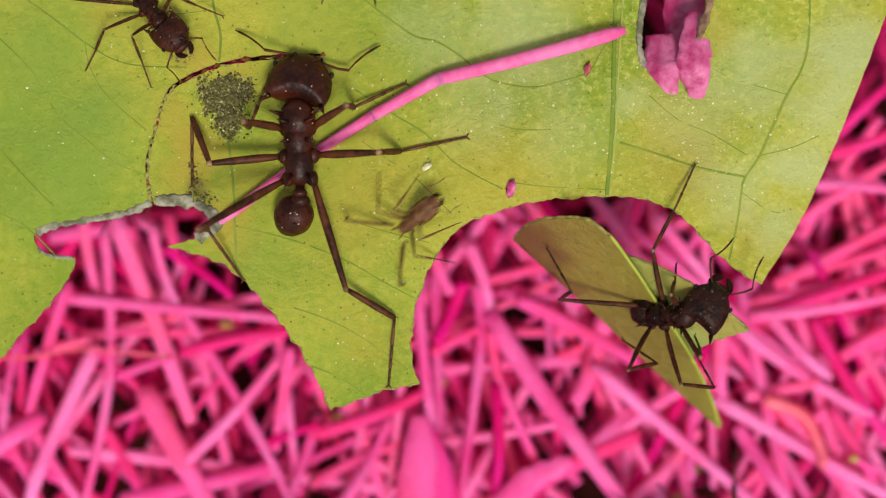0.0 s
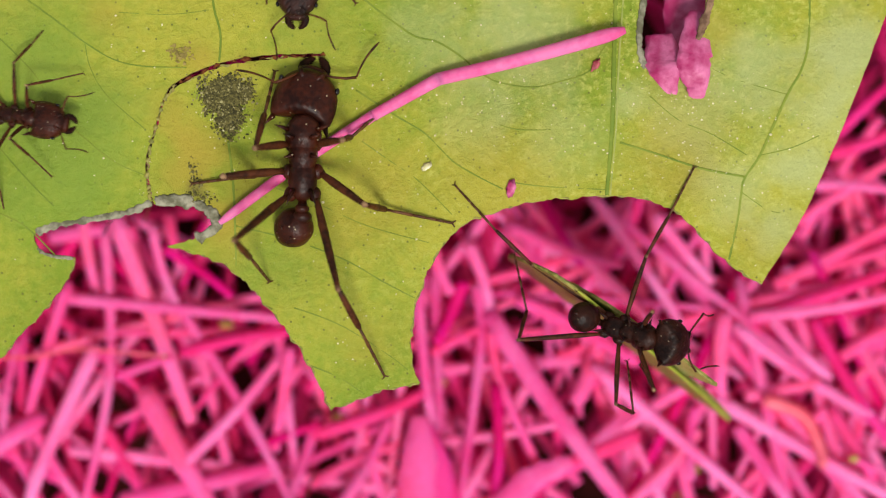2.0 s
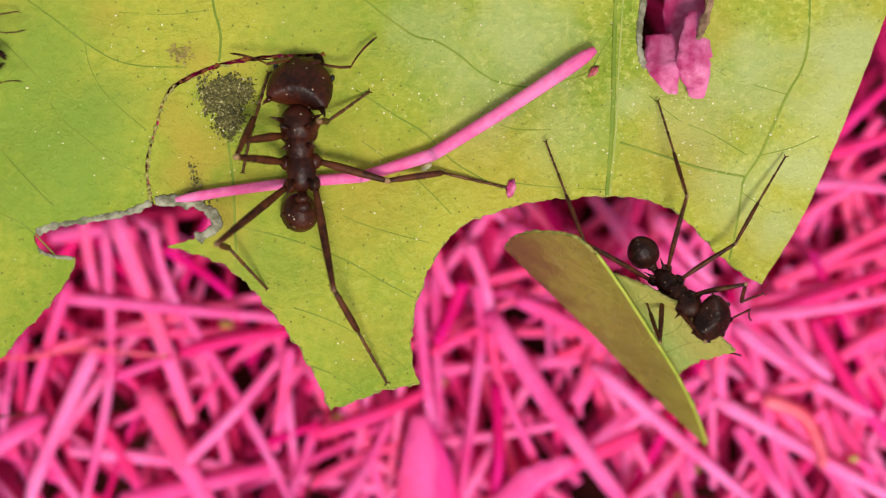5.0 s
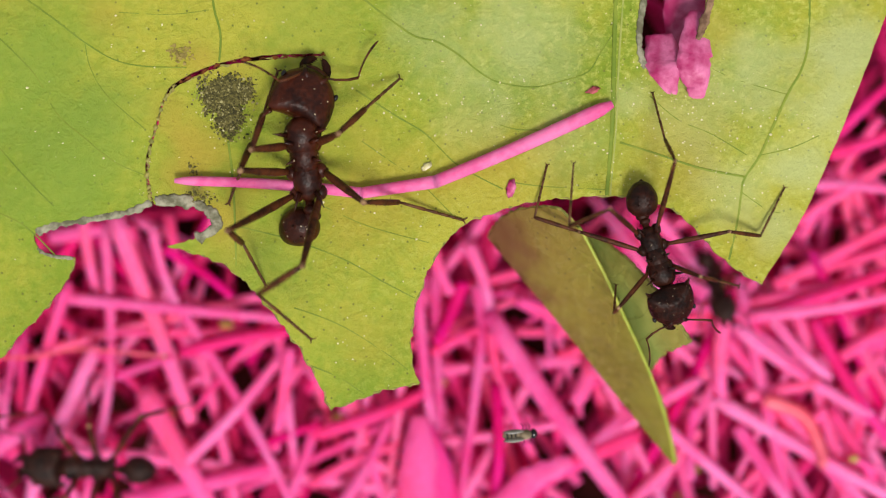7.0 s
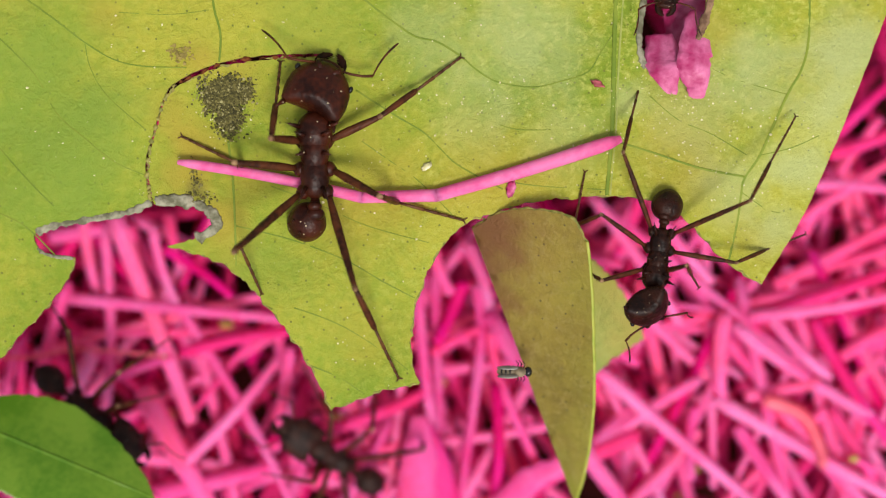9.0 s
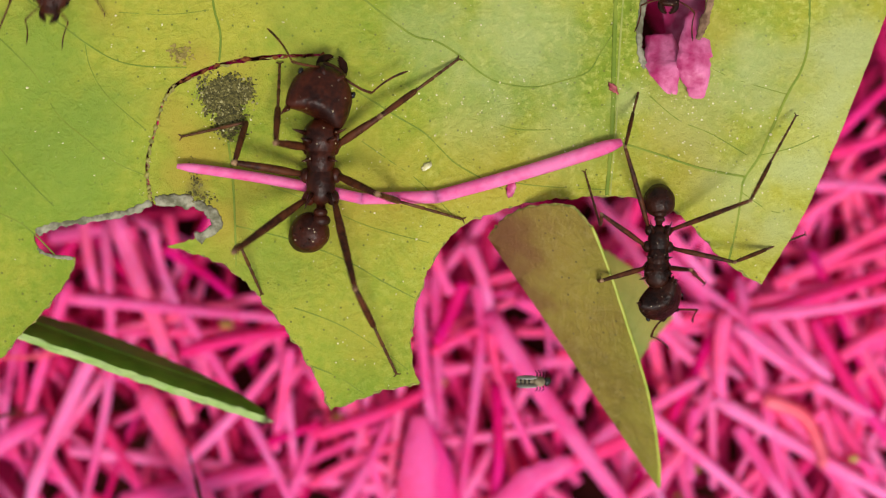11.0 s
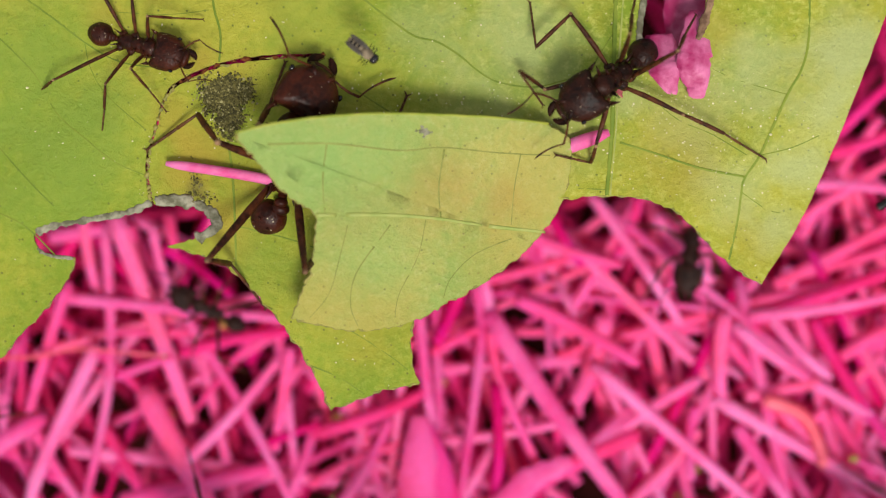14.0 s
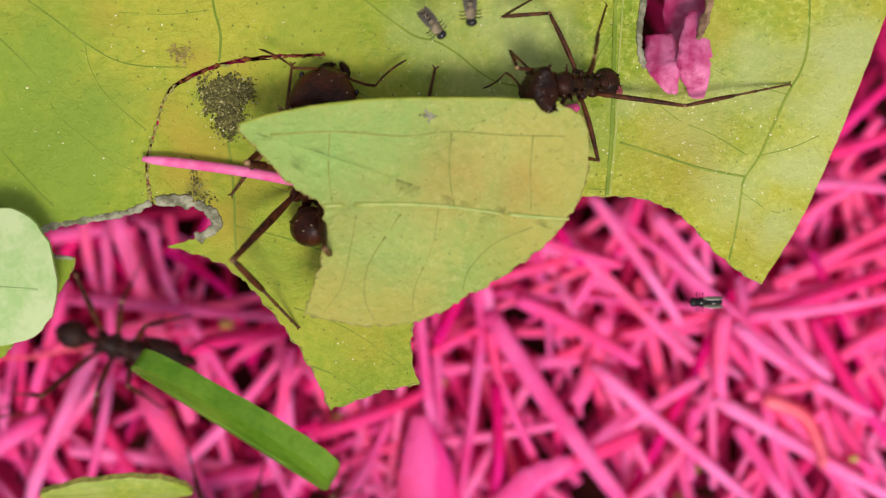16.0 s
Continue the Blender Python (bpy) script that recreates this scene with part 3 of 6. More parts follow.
def placed_stamens():
    rng = random.Random(11)
    hot, pale = PINK, PINK_PALE

    def lay(rows, depth):
        for *pts, w, m in rows:
            filament(list(zip(pts[0::2], pts[1::2])), w, depth + rng.uniform(0, 0.0006), m, rng)
    lay([(203, 380, 340, 748, 39, hot), (87, 525, 500, 564, 24, pale), (186, 400, 195, 660, 148, 900, 22, pale), (122, 500, 50, 740, 25, hot), (172, 610, 75, 820, 50, 900, 31, pale),
         (314, 542, 510, 880, 22, pale), (290, 440, 410, 525, 22, hot), (270, 400, 315, 540, 20, pale), (256, 690, 375, 900, 50, hot), (310, 832, 505, 618, 25, pale)], DEEP)
    lay([(180, 755, 262, 900, 28, hot), (-30, 805, 80, 738, 42, pale), (60, 755, 152, 900, 25, pale), (513, 615, 486, 800, 26, hot), (215, 888, 500, 822, 38, pale),
         (455, 795, 565, 752, 20, hot), (562, 735, 502, 900, 24, pale), (320, 626, 530, 586, 24, hot), (32, 600, 5, 770, 17, pale), (205, 668, 300, 634, 20, pale)], DEEP + 0.0003)
    lay([(738, 480, 780, 850, 24, pale), (843, 505, 850, 620, 812, 900, 22, pale), (826, 430, 868, 562, 26, pale), (862, 552, 1108, 895, 42, pale), (875, 680, 875, 880, 24, hot),
         (868, 585, 886, 680, 955, 830, 22, hot), (765, 624, 850, 580, 22, hot), (915, 532, 1130, 645, 28, hot), (1070, 560, 1018, 715, 40, hot), (550, 768, 750, 694, 28, hot)], DEEP)
    lay([(550, 860, 712, 786, 22, hot), (775, 782, 1015, 744, 22, pale), (880, 892, 1130, 768, 42, hot), (1060, 668, 1130, 708, 28, hot), (1040, 808, 1130, 718, 38, pale),
         (978, 720, 986, 815, 20, hot), (820, 500, 772, 608, 28, hot), (600, 900, 690, 740, 26, pale), (640, 800, 780, 890, 24, hot), (760, 400, 800, 520, 26, hot)], DEEP + 0.0004)
    lay([(1305, 575, 1590, 475, 30, hot), (1300, 575, 1545, 735, 26, pale), (1365, 558, 1470, 668, 24, pale), (1438, 565, 1590, 800, 29, hot), (1284, 555, 1278, 712, 32, hot),
         (1265, 706, 1590, 888, 29, pale), (1305, 755, 1402, 895, 29, pale), (1050, 648, 1241, 812, 1345, 900, 26, pale), (1115, 890, 1238, 762, 26, hot), (1045, 806, 1240, 672, 28, pale)], DEEP)
    lay([(1470, 722, 1570, 890, 24, hot), (1320, 700, 1450, 674, 28, hot), (1490, 632, 1590, 574, 28, hot), (1231, 720, 1225, 850, 22, pale), (1410, 395, 1590, 280, 24, hot),
         (1465, 272, 1590, 228, 27, hot), (1370, 505, 1590, 390, 28, hot), (1325, 560, 1590, 520, 24, pale), (1045, 345, 1205, 575, 24, pale), (1440, 330, 1590, 340, 22, pale)], DEEP + 0.0003)
    lay([(1480, 240, 1600, 130, 24, hot), (1420, 420, 1560, 210, 22, hot), (960, 350, 1030, 470, 24, hot), (1130, 350, 1070, 480, 22, hot), (900, 400, 1100, 470, 24, hot),
         (1160, 380, 1260, 500, 26, pale), (150, 380, 175, 520, 26, hot), (90, 420, 210, 400, 30, pale), (230, 400, 250, 470, 26, hot), (300, 380, 320, 470, 24, hot)], DEEP + 0.0006)
    filament([(-20, 632), (60, 632), (140, 618), (290, 631)], 7, DEEP - 0.0008, CORAL, rng, True)
    filament([(1352, 708), (1420, 735), (1450, 790), (1456, 825)], 27, DEEP - 0.0002, CORAL, rng)
    filament([(1600, 850), (1545, 828), (1511, 812)], 15, DEEP - 0.0008, PINK_PALE, rng, True)
    for i in range(215):
        x, y = rng.uniform(-80, 1650), rng.uniform(330, 930)
        if 760 < x < 1320 and y < 420:
            y += 200
        a = rng.choice([rng.gauss(1.1, 0.35), rng.gauss(2.0, 0.4), rng.uniform(0, math.pi)])
        half = rng.uniform(180, 360)
        dx, dy = math.cos(a) * half, math.sin(a) * half
        # the lower strands take the pink with shade in its colour
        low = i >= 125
        filament([(x - dx, y - dy), (x + dx, y + dy)], rng.uniform(14, 29), DEEP + (rng.uniform(0.0026, 0.0046) if low else rng.uniform(0.0010, 0.0036)), PINK_SHADED if low else rng.choice([PINK, PINK_PALE]), rng,
                 rng.random() < 0.08)


placed_stamens()


def stamen_bed():
    """The rest of the heap, out to a hand's width round the leaf."""
    rng = random.Random(23)
    g = Geo()
    for i in range(880):
        if i < 190:
            x, y = rng.uniform(-250, 1820), rng.uniform(-250, 1130)
        else:
            x, y = rng.uniform(-2200, 3800), rng.uniform(-1900, 2900)
        a = rng.uniform(0, math.pi)
        half = rng.uniform(120, 280)
        z = LEAF_Z - rng.uniform(0.0170, 0.0235)
        c, e = Vector((math.cos(a) * half, math.sin(a) * half, 0)), rng.uniform(-20, 20)
        tilt = rng.uniform(-0.0012, 0.0012)
        line = [at(x + c.x * t - c.y / half * e * (1 - t * t), y + c.y * t + c.x / half * e * (1 - t * t), z + tilt * t) for t in (-1, -0.5, 0, 0.5, 1)]
        w = U * rng.uniform(14, 30) * 0.5
        g.tube(line, [w, w, w * 0.95, w * 0.85, w * 0.7], 6, 0, 0.9)
    # the whole heap is coloured as if in shade
    ob = new("stamen_heap", g.mesh("stamen_heap", [PINK_SHADED]))
    tagged(ob, "heap of fallen pink stamens, darkened as if shaded, on dark soil", "stamens", kind="stuff")


stamen_bed()


def petal(name, pts, widths, up, mat, label, cup=0.3):
    """A curved strap: centre line in the plan, widths, cupped across."""
    line = smooth_line([(p[0], p[1], p[2]) for p in pts], 6)
    n = len(line)
    g = Geo()
    cols = 7
    for i, p in enumerate(line):
        d = (line[min(i + 1, n - 1)] - line[max(i - 1, 0)])
        d.z = 0
        d.normalize()
        f = i / (n - 1) * (len(widths) - 1)
        k = min(int(f), len(widths) - 2)
        w = widths[k] + (widths[k + 1] - widths[k]) * (f - k)
        for side in (0, 1):
            for j in range(cols):
                s = 2 * j / (cols - 1) - 1
                fray = (5 if mat is not PETAL else 6) * noise.noise((p.x * 0.07, p.y * 0.07, s * 2))
                q = at(p.x - d.y * w * s / 2 + fray, p.y + d.x * w * s / 2 + fray, p.z + up + cup * w * U * (0.5 - s * s * 0.5) + w * U * 0.02 * noise.noise((p.x * 0.06, p.y * 0.06, s * 3)) + (0.00012 if side == 0 else 0))
                g.v.append(q)
    row = cols * 2
    for i in range(n - 1):
        for j in range(cols - 1):
            a = i * row + j
            g.f += [(a, a + 1, a + row + 1, a + row), (a + cols, a + row + cols, a + row + cols + 1, a + cols + 1)]
        for j in (0, cols - 1):
            a = i * row + j
            g.f.append((a, a + row, a + row + cols, a + cols))
    for i in (0, n - 1):
        for j in range(cols - 1):
            a = i * row + j
            g.f.append((a, a + cols, a + cols + 1, a + 1))
    g.m = [0] * len(g.f)
    base = at(*pts[0])
    g.v = [p - base for p in g.v]
    ob = new(name, g.mesh(name, [mat]))
    ob.location = base
    return tagged(ob, label, "petal")


Z = LEAF_Z
D = Z - DEEP
petal("fallen_petal", [(742, 735, D + 0.0003), (742, 800, D + 0.0006), (735, 910, D + 0.0006)], [22, 60, 84], 0, PINK, "bright pink flower petal lying among stamens")
petal("fallen_petal", [(752, 745, D), (770, 810, D + 0.0002), (790, 910, D + 0.0002)], [12, 46, 70], 0, PINK, "bright pink flower petal lying among stamens")
petal("fallen_petal", [(1010, 815, D), (940, 850, D + 0.0003), (880, 910, D + 0.0003)], [20, 50, 54], 0, PINK_PALE, "pale pink flower petal lying among stamens")
petal("torn_petal", [(1215, -70, Z - 0.0026), (1218, 40, Z - 0.0024), (1210, 112, Z - 0.0016)], [90, 84, 70], 0, PETAL, "magenta petal behind a hole of the leaf", 0.1)
petal("torn_petal", [(1168, 62, Z - 0.0010), (1172, 100, Z - 0.0002), (1180, 126, Z + 0.00035), (1188, 166, Z + 0.0004)], [44, 66, 62, 12], 0, PETAL, "magenta petal caught in a hole of the leaf", 0.12)
petal("torn_petal", [(1232, 20, Z - 0.0008), (1230, 80, Z + 0.0001), (1228, 116, Z + 0.0004), (1234, 150, Z + 0.0004), (1228, 174, Z + 0.0004)], [30, 56, 62, 46, 18], 0, PETAL, "magenta petal caught in a hole of the leaf", 0.12)


def crumb(x, y, r, mat, label, turn=0, long=1.4):
    rng = random.Random(int(x))
    g = Geo().blob((0, 0, 0), (U * r * long, U * r * 0.8, U * r * 0.35), 0, 12, 9, lambda p: p * (1 + 0.75 * noise.noise(p * 2.3 + Vector((x, y, 0)))))
    ob = new("crumb", g.mesh("crumb", [mat]))
    ob.matrix_basis = Matrix.Translation(on_leaf(x, y, U * r * 0.4)) @ pose(0, 0, 0, 0, 0, turn)
    return tagged(ob, label, "debris")


crumb(904, 334, 10, PETAL, "tiny pink petal scrap on the leaf", 80, 1.5)
crumb(755, 295, 7, DUST, "tiny pale grain of grit on the leaf", 30)
loose_scrap = crumb(1040, 122, 7, SCRAP, "tiny pink petal scrap on the leaf", 80, 1.6)


STAMEN = ((-330, 0), (0, 132), (0, 340))


def leaf_stamen():
    """The long stamen that the ants tug about on the leaf: three pieces that bend at their joints; the middle one starts at the origin."""
    whole = new("stamen")
    tagged(whole, "long bowed pink stamen lying on the leaf", "stamen", "fallen pink stamens")
    out = []
    for k, (x0, x1) in enumerate(STAMEN):
        pts, rad = [], []
        for i in range(17):
            t = i / 16
            pts.append(Vector((x0 + (x1 - x0) * t, 5 * math.sin(math.pi * t) * (1, 0, -0.6)[k], 0)) * U)
            along = (k + t) / 3
            end = (k == 0 and i == 0) or (k == 2 and i == 16)
            rad.append(U * (8.5 + 4.5 * along) * (0.5 if end else (0.88 if (k == 0 and i == 1) or (k == 2 and i == 15) else 1)))
        g = Geo().tube(pts, rad, 12)
        if k < 2:
            g.blob(pts[-1], (rad[-1],) * 3, 0, 12, 10)
        else:
            g.blob(pts[0], (rad[0],) * 3, 0, 12, 10)
        out.append(part("filament", g.mesh("leaf_stamen", [ROSE]), whole))
    return whole, out


leaf_filament, filament_pieces = leaf_stamen()


# ---- the cut fragments ----
def cut_fragment():
    """The big piece that the worker swings over, drawn flat with its underside up; the worker grips it at the origin.
    It bends along two lines that meet at its tip, so it is built in three strips."""
    k = 0.975

    def p(*xy):
        return [((x - 920) * k, (178 - y) * k) for x, y in xy]
    tip, line_a, line_b = p((433, 222), (985, 405), (830, 515))
    margin = ragged(p((433, 222), (520, 198), (650, 180), (800, 176), (920, 178), (990, 184)), 18, 0.6, 31)
    end = ragged(p((990, 184), (1035, 215), (1040, 290), (1022, 355), (985, 405)), 8, 1.5, 35)
    cut = [ragged(p((985, 405), (960, 432), (880, 490), (830, 515)), 6, 2.0, 34, 1.0), ragged(p((830, 515), (800, 535), (725, 563), (640, 566), (548, 545)), 6, 2.0, 33, 1.0)]
    left = ragged(p((548, 545), (577, 460), (582, 400), (580, 362), (530, 325), (470, 262), (433, 222)), 6, 2.6, 32, 1.4)

    def crease(q):
        return [(q[0] + (tip[0] - q[0]) * i / 24, q[1] + (tip[1] - q[1]) * i / 24) for i in range(25)]

    def place(x, y):
        return Vector((x * U, y * U, 0.00006 * math.sin(y / 61.0 + 0.6) * math.sin(x / 75.0)))
    frag = new("leaf_fragment")
    tagged(frag, "large cut piece of yellow-green leaf gripped by an ant", "leaf")
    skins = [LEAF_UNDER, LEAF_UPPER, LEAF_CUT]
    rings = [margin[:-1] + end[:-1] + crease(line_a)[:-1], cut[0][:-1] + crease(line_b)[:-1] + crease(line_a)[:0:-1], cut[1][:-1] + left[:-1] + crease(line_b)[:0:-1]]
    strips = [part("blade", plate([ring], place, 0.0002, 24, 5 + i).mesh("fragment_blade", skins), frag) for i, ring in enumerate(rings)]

    def above(q, end_of):
        return (q.x - tip[0]) * (end_of[1] - tip[1]) - (q.y - tip[1]) * (end_of[0] - tip[0]) <= 0

    def vein(pts, w, mat):
        """A vein, cut where it crosses a fold."""
        runs = [[], [], []]
        for q in smooth_line([(x, y, 0) for x, y in p(*pts)], 8):
            runs[0 if above(q, line_a) else (1 if above(q, line_b) else 2)].append(q)
        for owner, run in zip(strips, runs):
            if len(run) > 2:
                g = Geo().tube([place(q.x, q.y) for q in run], [U * w * 0.55 * (1 - 0.4 * i / len(run)) for i in range(len(run))], 8, 0, 0.3)
                part("vein", g.mesh("vein", [mat]), owner)
    for i, q in ((1, line_a), (2, line_b)):
        g = Geo().tube([place(x, y) - Vector((0, 0, 0.00011)) for x, y in crease(q)], [U * 2.6] * 25, 10)
        part("crease", g.mesh("leaf_crease", [LEAF_UNDER]), strips[i])
    g = Geo().tube([place(x, y) - Vector((0, 0, 0.0001)) for x, y in margin], [U * 4.2] * len(margin), 8, 0, 0.8)
    part("margin", g.mesh("leaf_margin", [RIM]), frag, "bright yellow-green rounded leaf margin")
    for name, pts, owner in (("cut", end, 0), ("cut", cut[0], 1), ("cut", cut[1], 2), ("cut", left, 2)):
        rng = random.Random(len(pts))
        g = Geo().tube([place(x, y) - Vector((0, 0, 0.00008)) for x, y in pts], [U * rng.choice((1.0, 2.0, 3.0, 3.8)) for _ in pts], 6, 0, 0.9)
        part("cut_edge", g.mesh("fragment_edge", [LEAF_CUT]), strips[owner], "pale ragged bitten edge")
    vein([(580, 360), (700, 357), (800, 362), (900, 375), (1008, 384)], 7, VEIN_PALE)
    vein([(480, 238), (600, 232), (720, 240), (800, 232), (900, 238), (1000, 240)], 3.0, VEIN_FAINT)
    vein([(592, 235), (590, 300), (596, 355)], 2.6, VEIN_FAINT)
    vein([(803, 235), (799, 300), (808, 360)], 3.0, VEIN_FAINT)
    vein([(945, 238), (940, 300), (942, 372)], 2.0, VEIN_FAINT)
    vein([(715, 375), (660, 460), (652, 520), (668, 560)], 2.4, VEIN_FAINT)
    vein([(960, 392), (880, 425), (835, 470), (822, 510)], 2.0, VEIN_FAINT)
    vein([(640, 365), (628, 430), (612, 500), (580, 545)], 1.8, VEIN_FAINT)
    vein([(780, 365), (770, 430), (740, 500), (735, 545)], 1.8, VEIN_FAINT)
    g = Geo()
    rng = random.Random(2)
    spot = p((766, 203))[0]
    for _ in range(34):
        g.blob(place(spot[0] + rng.gauss(0, 4.5), spot[1] + rng.gauss(0, 3.5)), (U * 2.6, U * 2.2, U * 1.2), 0, 6, 4)
    part("white_spot", g.mesh("white_spot", [CORK]), frag, "small grey-white spot")
    return frag, strips[1], strips[2], [Vector((*q, 0)) for q in (tip, line_a, line_b)]


big_piece, middle_strip, low_strip, FOLDS = cut_fragment()


def small_fragment(length, width, faces, label, seed, notch=False, thick=0.00032, chord=False, bow=0.0, blunt=1.0):
    """A piece that an ant carries, its long axis along x from its gripped end at the origin: a lens-shaped cut,
    or one with a straight cut on one side and a round one on the other."""
    rng = random.Random(seed)
    if chord:
        lower = ragged([(0, 0), (length * 0.3, -width * 0.06), (length * 0.65, -width * 0.05), (length, 0)], 9, 2.0, seed, 1.2)
        upper = ragged([(length, 0), (length * 0.93, width * 0.34), (length * 0.72, width * 0.78), (length * 0.42, width), (length * 0.15, width * 0.7), (0, 0)], 10, 2.0, seed + 1, 1.0)
        if notch:
            upper = upper[:-1] + [(length * 0.07, width * 0.62), (length * 0.02, width * 0.66), (length * 0.035, width * 0.3), (0, 0)]
            upper = [p for p in upper if math.hypot(p[0] - length * 0.12, p[1] - width * 0.62) > width * 0.09]
        ring = lower[:-1] + upper[:-1]
    else:
        ring = []
        for i in range(48):
            a = 2 * math.pi * i / 48
            x = length * (0.5 - 0.5 * math.cos(a))
            y = width * 0.5 * math.copysign(abs(math.sin(a)) ** blunt, math.sin(a)) * (1.0 if math.sin(a) > 0 else 0.75) * (0.75 + 0.5 * x / length)
            ring.append((x + rng.uniform(-2, 2), y + rng.uniform(-2.5, 2.5)))

    def place(x, y):
        return Vector((x * U, y * U, bow * U * (1 - (2 * x / length - 1) ** 2) + 0.0004 * (math.cos(y / width * 2.5) - 1)))
    frag = new("leaf_fragment")
    tagged(frag, label, "leaf")
    part("blade", plate([ring], place, thick, 24, seed).mesh("carried_blade", faces), frag)
    g = Geo().tube([place(length * t, width * (0.45 if chord else 0)) for t in (0.05, 0.25, 0.5, 0.7, 0.88)], [U * 4, U * 4, U * 3.5, U * 3, U * 2], 8, 0, 0.5)
    part("vein", g.mesh("vein", [faces[0]]), frag)
    if chord:
        g = Geo()
        for x, y in lower[1:-1]:
            for _ in range(3):
                g.blob(place(x + rng.uniform(-5, 5), y) - Vector((0, -rng.uniform(-2, 1) * U, rng.uniform(0, 1) * thick)), (U * rng.uniform(1.5, 4), U * rng.uniform(1.2, 2.6), U * rng.uniform(1.5, 3.5)), 0, 6, 4)
        part("cut_edge", g.mesh("cut_edge", [PALE_LEAF]), frag, "pale crumbly bitten edge")
    return frag


# ---- ants, sized for the soldier in plan units; smaller ants are scaled ----
MESHES = {}
HIPS = {"front": (22, 20), "middle": (-22, 24), "hind": (-58, 20)}
BONES = {"front": (98, 146), "middle": (118, 158), "hind": (188, 186)}
HIP_Z = 46


def once(key, make):
    if key not in MESHES:
        MESHES[key] = make()
    return MESHES[key]


def scaled(g):
    g.v = [Vector(p) * U for p in g.v]
    return g


def head_geo(wide):
    """Shield-shaped: two sharp back corners with a notch between them, full cheeks, a narrow front with a broad clypeus."""
    g = Geo()
    sides = [(-1.0, 0.90), (-0.7, 0.99), (-0.3, 1.04), (0.1, 1.0), (0.5, 0.84), (0.8, 0.66), (1.0, 0.56)]

    def shield(p):
        s = max(-1.0, min(1.0, p.x))
        r = math.hypot(p.y, p.z)
        full = (1 - abs(s) ** (9.0 if s < 0 else 5.0)) ** 0.5
        w = 1.0
        for (a0, r0), (a1, r1) in zip(sides, sides[1:]):
            if a0 <= s <= a1:
                w = r0 + (r1 - r0) * (s - a0) / (a1 - a0)
        y, z = p.y / max(r, 1e-6), p.z / max(r, 1e-6)
        out = abs(y * full)
        back = max(0.0, 0.35 - s) / 1.35
        lobe = 1.0 - 0.10 * back * (1 - out) ** 2
        return Vector((s * (0.93 if s < 0 else 1.0) - 0.52 * back ** 1.6 * out ** 2.6, y * full * w, z * full * (1.0 - 0.22 * max(0.0, s)) * lobe * (1 - 0.35 * back * out)))
    g.blob((0, 0, 0), (50, 56 * wide, 36), 0, 40, 28, shield)
    for s in (-1, 1):
        g.tube([(-56, s * 47 * wide, 0), (-68, s * 53 * wide, 2), (-77, s * 56 * wide, 3)], [6, 3.0, 0.5], 8)
        g.tube([(20, s * 12, 28), (33, s * 20, 25), (44, s * 24, 16)], [5, 6, 3], 6)
    g.blob((46, 0, 1), (12, 28, 15), 0, 14, 8)
    return scaled(g)


def mandible_geo():
    """Thick triangular toothed jaw; hinge at the origin, pointing along +x, teeth towards -y."""
    g = Geo()
    g.tube([(-10, 0, 0), (2, 3, -1), (14, 3, -3), (26, -2, -5), (36, -12, -6), (41, -20, -6)], [10, 12, 11.5, 9.5, 6, 1.0], 10, 0, 0.55)
    for i in range(5):
        x, y = 10 + i * 6, -8 - i * 2.6
        g.tube([(x, y + 3, -4), (x + 1.5, y - 5, -5)], [3.4, 0.5], 6)
    g.v = [Vector(p) * 0.72 for p in g.v]
    return scaled(g)


def antenna_geo():
    """Scape along +x from the origin, then the many-jointed whip."""
    g = Geo()
    g.tube([(0, 0, 0), (22, 3, 5), (45, 3, 8), (64, 0, 8)], [2.0, 2.4, 2.6, 2.9], 7)
    pts = [Vector((64, 0, 8))]
    for i in range(9):
        a = 1.25 - 0.06 * i
        pts.append(pts[-1] + Vector((math.cos(a) * 8.5, -math.sin(a) * 8.5, -2)))
    g.tube(pts, [1.8, 1.7, 1.8, 1.9, 2.0, 2.1, 2.2, 2.3, 2.2, 1.0], 7)
    return scaled(g)


def thorax_geo():
    g = Geo()
    g.blob((36, 0, 0), (34, 30, 26), 0, 18, 12)
    g.blob((4, 0, -1), (34, 24, 22), 0, 16, 10)
    g.blob((-34, 0, -4), (38, 24, 21), 0, 16, 10)
    g.blob((66, 0, -6), (14, 12, 11), 0, 12, 8)
    for s in (-1, 1):
        for x, y, z, dx, dy, dz in ((44, 24, 14, 6, 20, 12), (30, 14, 21, 5, 16, 9), (2, 15, 16, -4, 14, 8), (-54, 14, 12, -24, 10, 14)):
            g.tube([(x, s * y, z), (x + dx * 0.5, s * (y + dy * 0.5), z + dz * 0.55), (x + dx, s * (y + dy), z + dz)], [4.5, 2.6, 0.4], 7)
        for hx, hy in HIPS.values():
            g.blob((hx - 1, s * (hy - 1), -8), (13, 11, 12), 0, 10, 8)
    return scaled(g)


def petiole_geo():
    g = Geo()
    g.tube([(-66, 0, -6), (-78, 0, -4), (-86, 0, 0), (-94, 0, -2)], [7, 8, 11, 8], 10)
    g.blob((-83, 0, 4), (8, 12, 10), 0, 12, 8)
    g.blob((-96, 0, -1), (11, 16, 13), 0, 14, 8)
    return scaled(g)


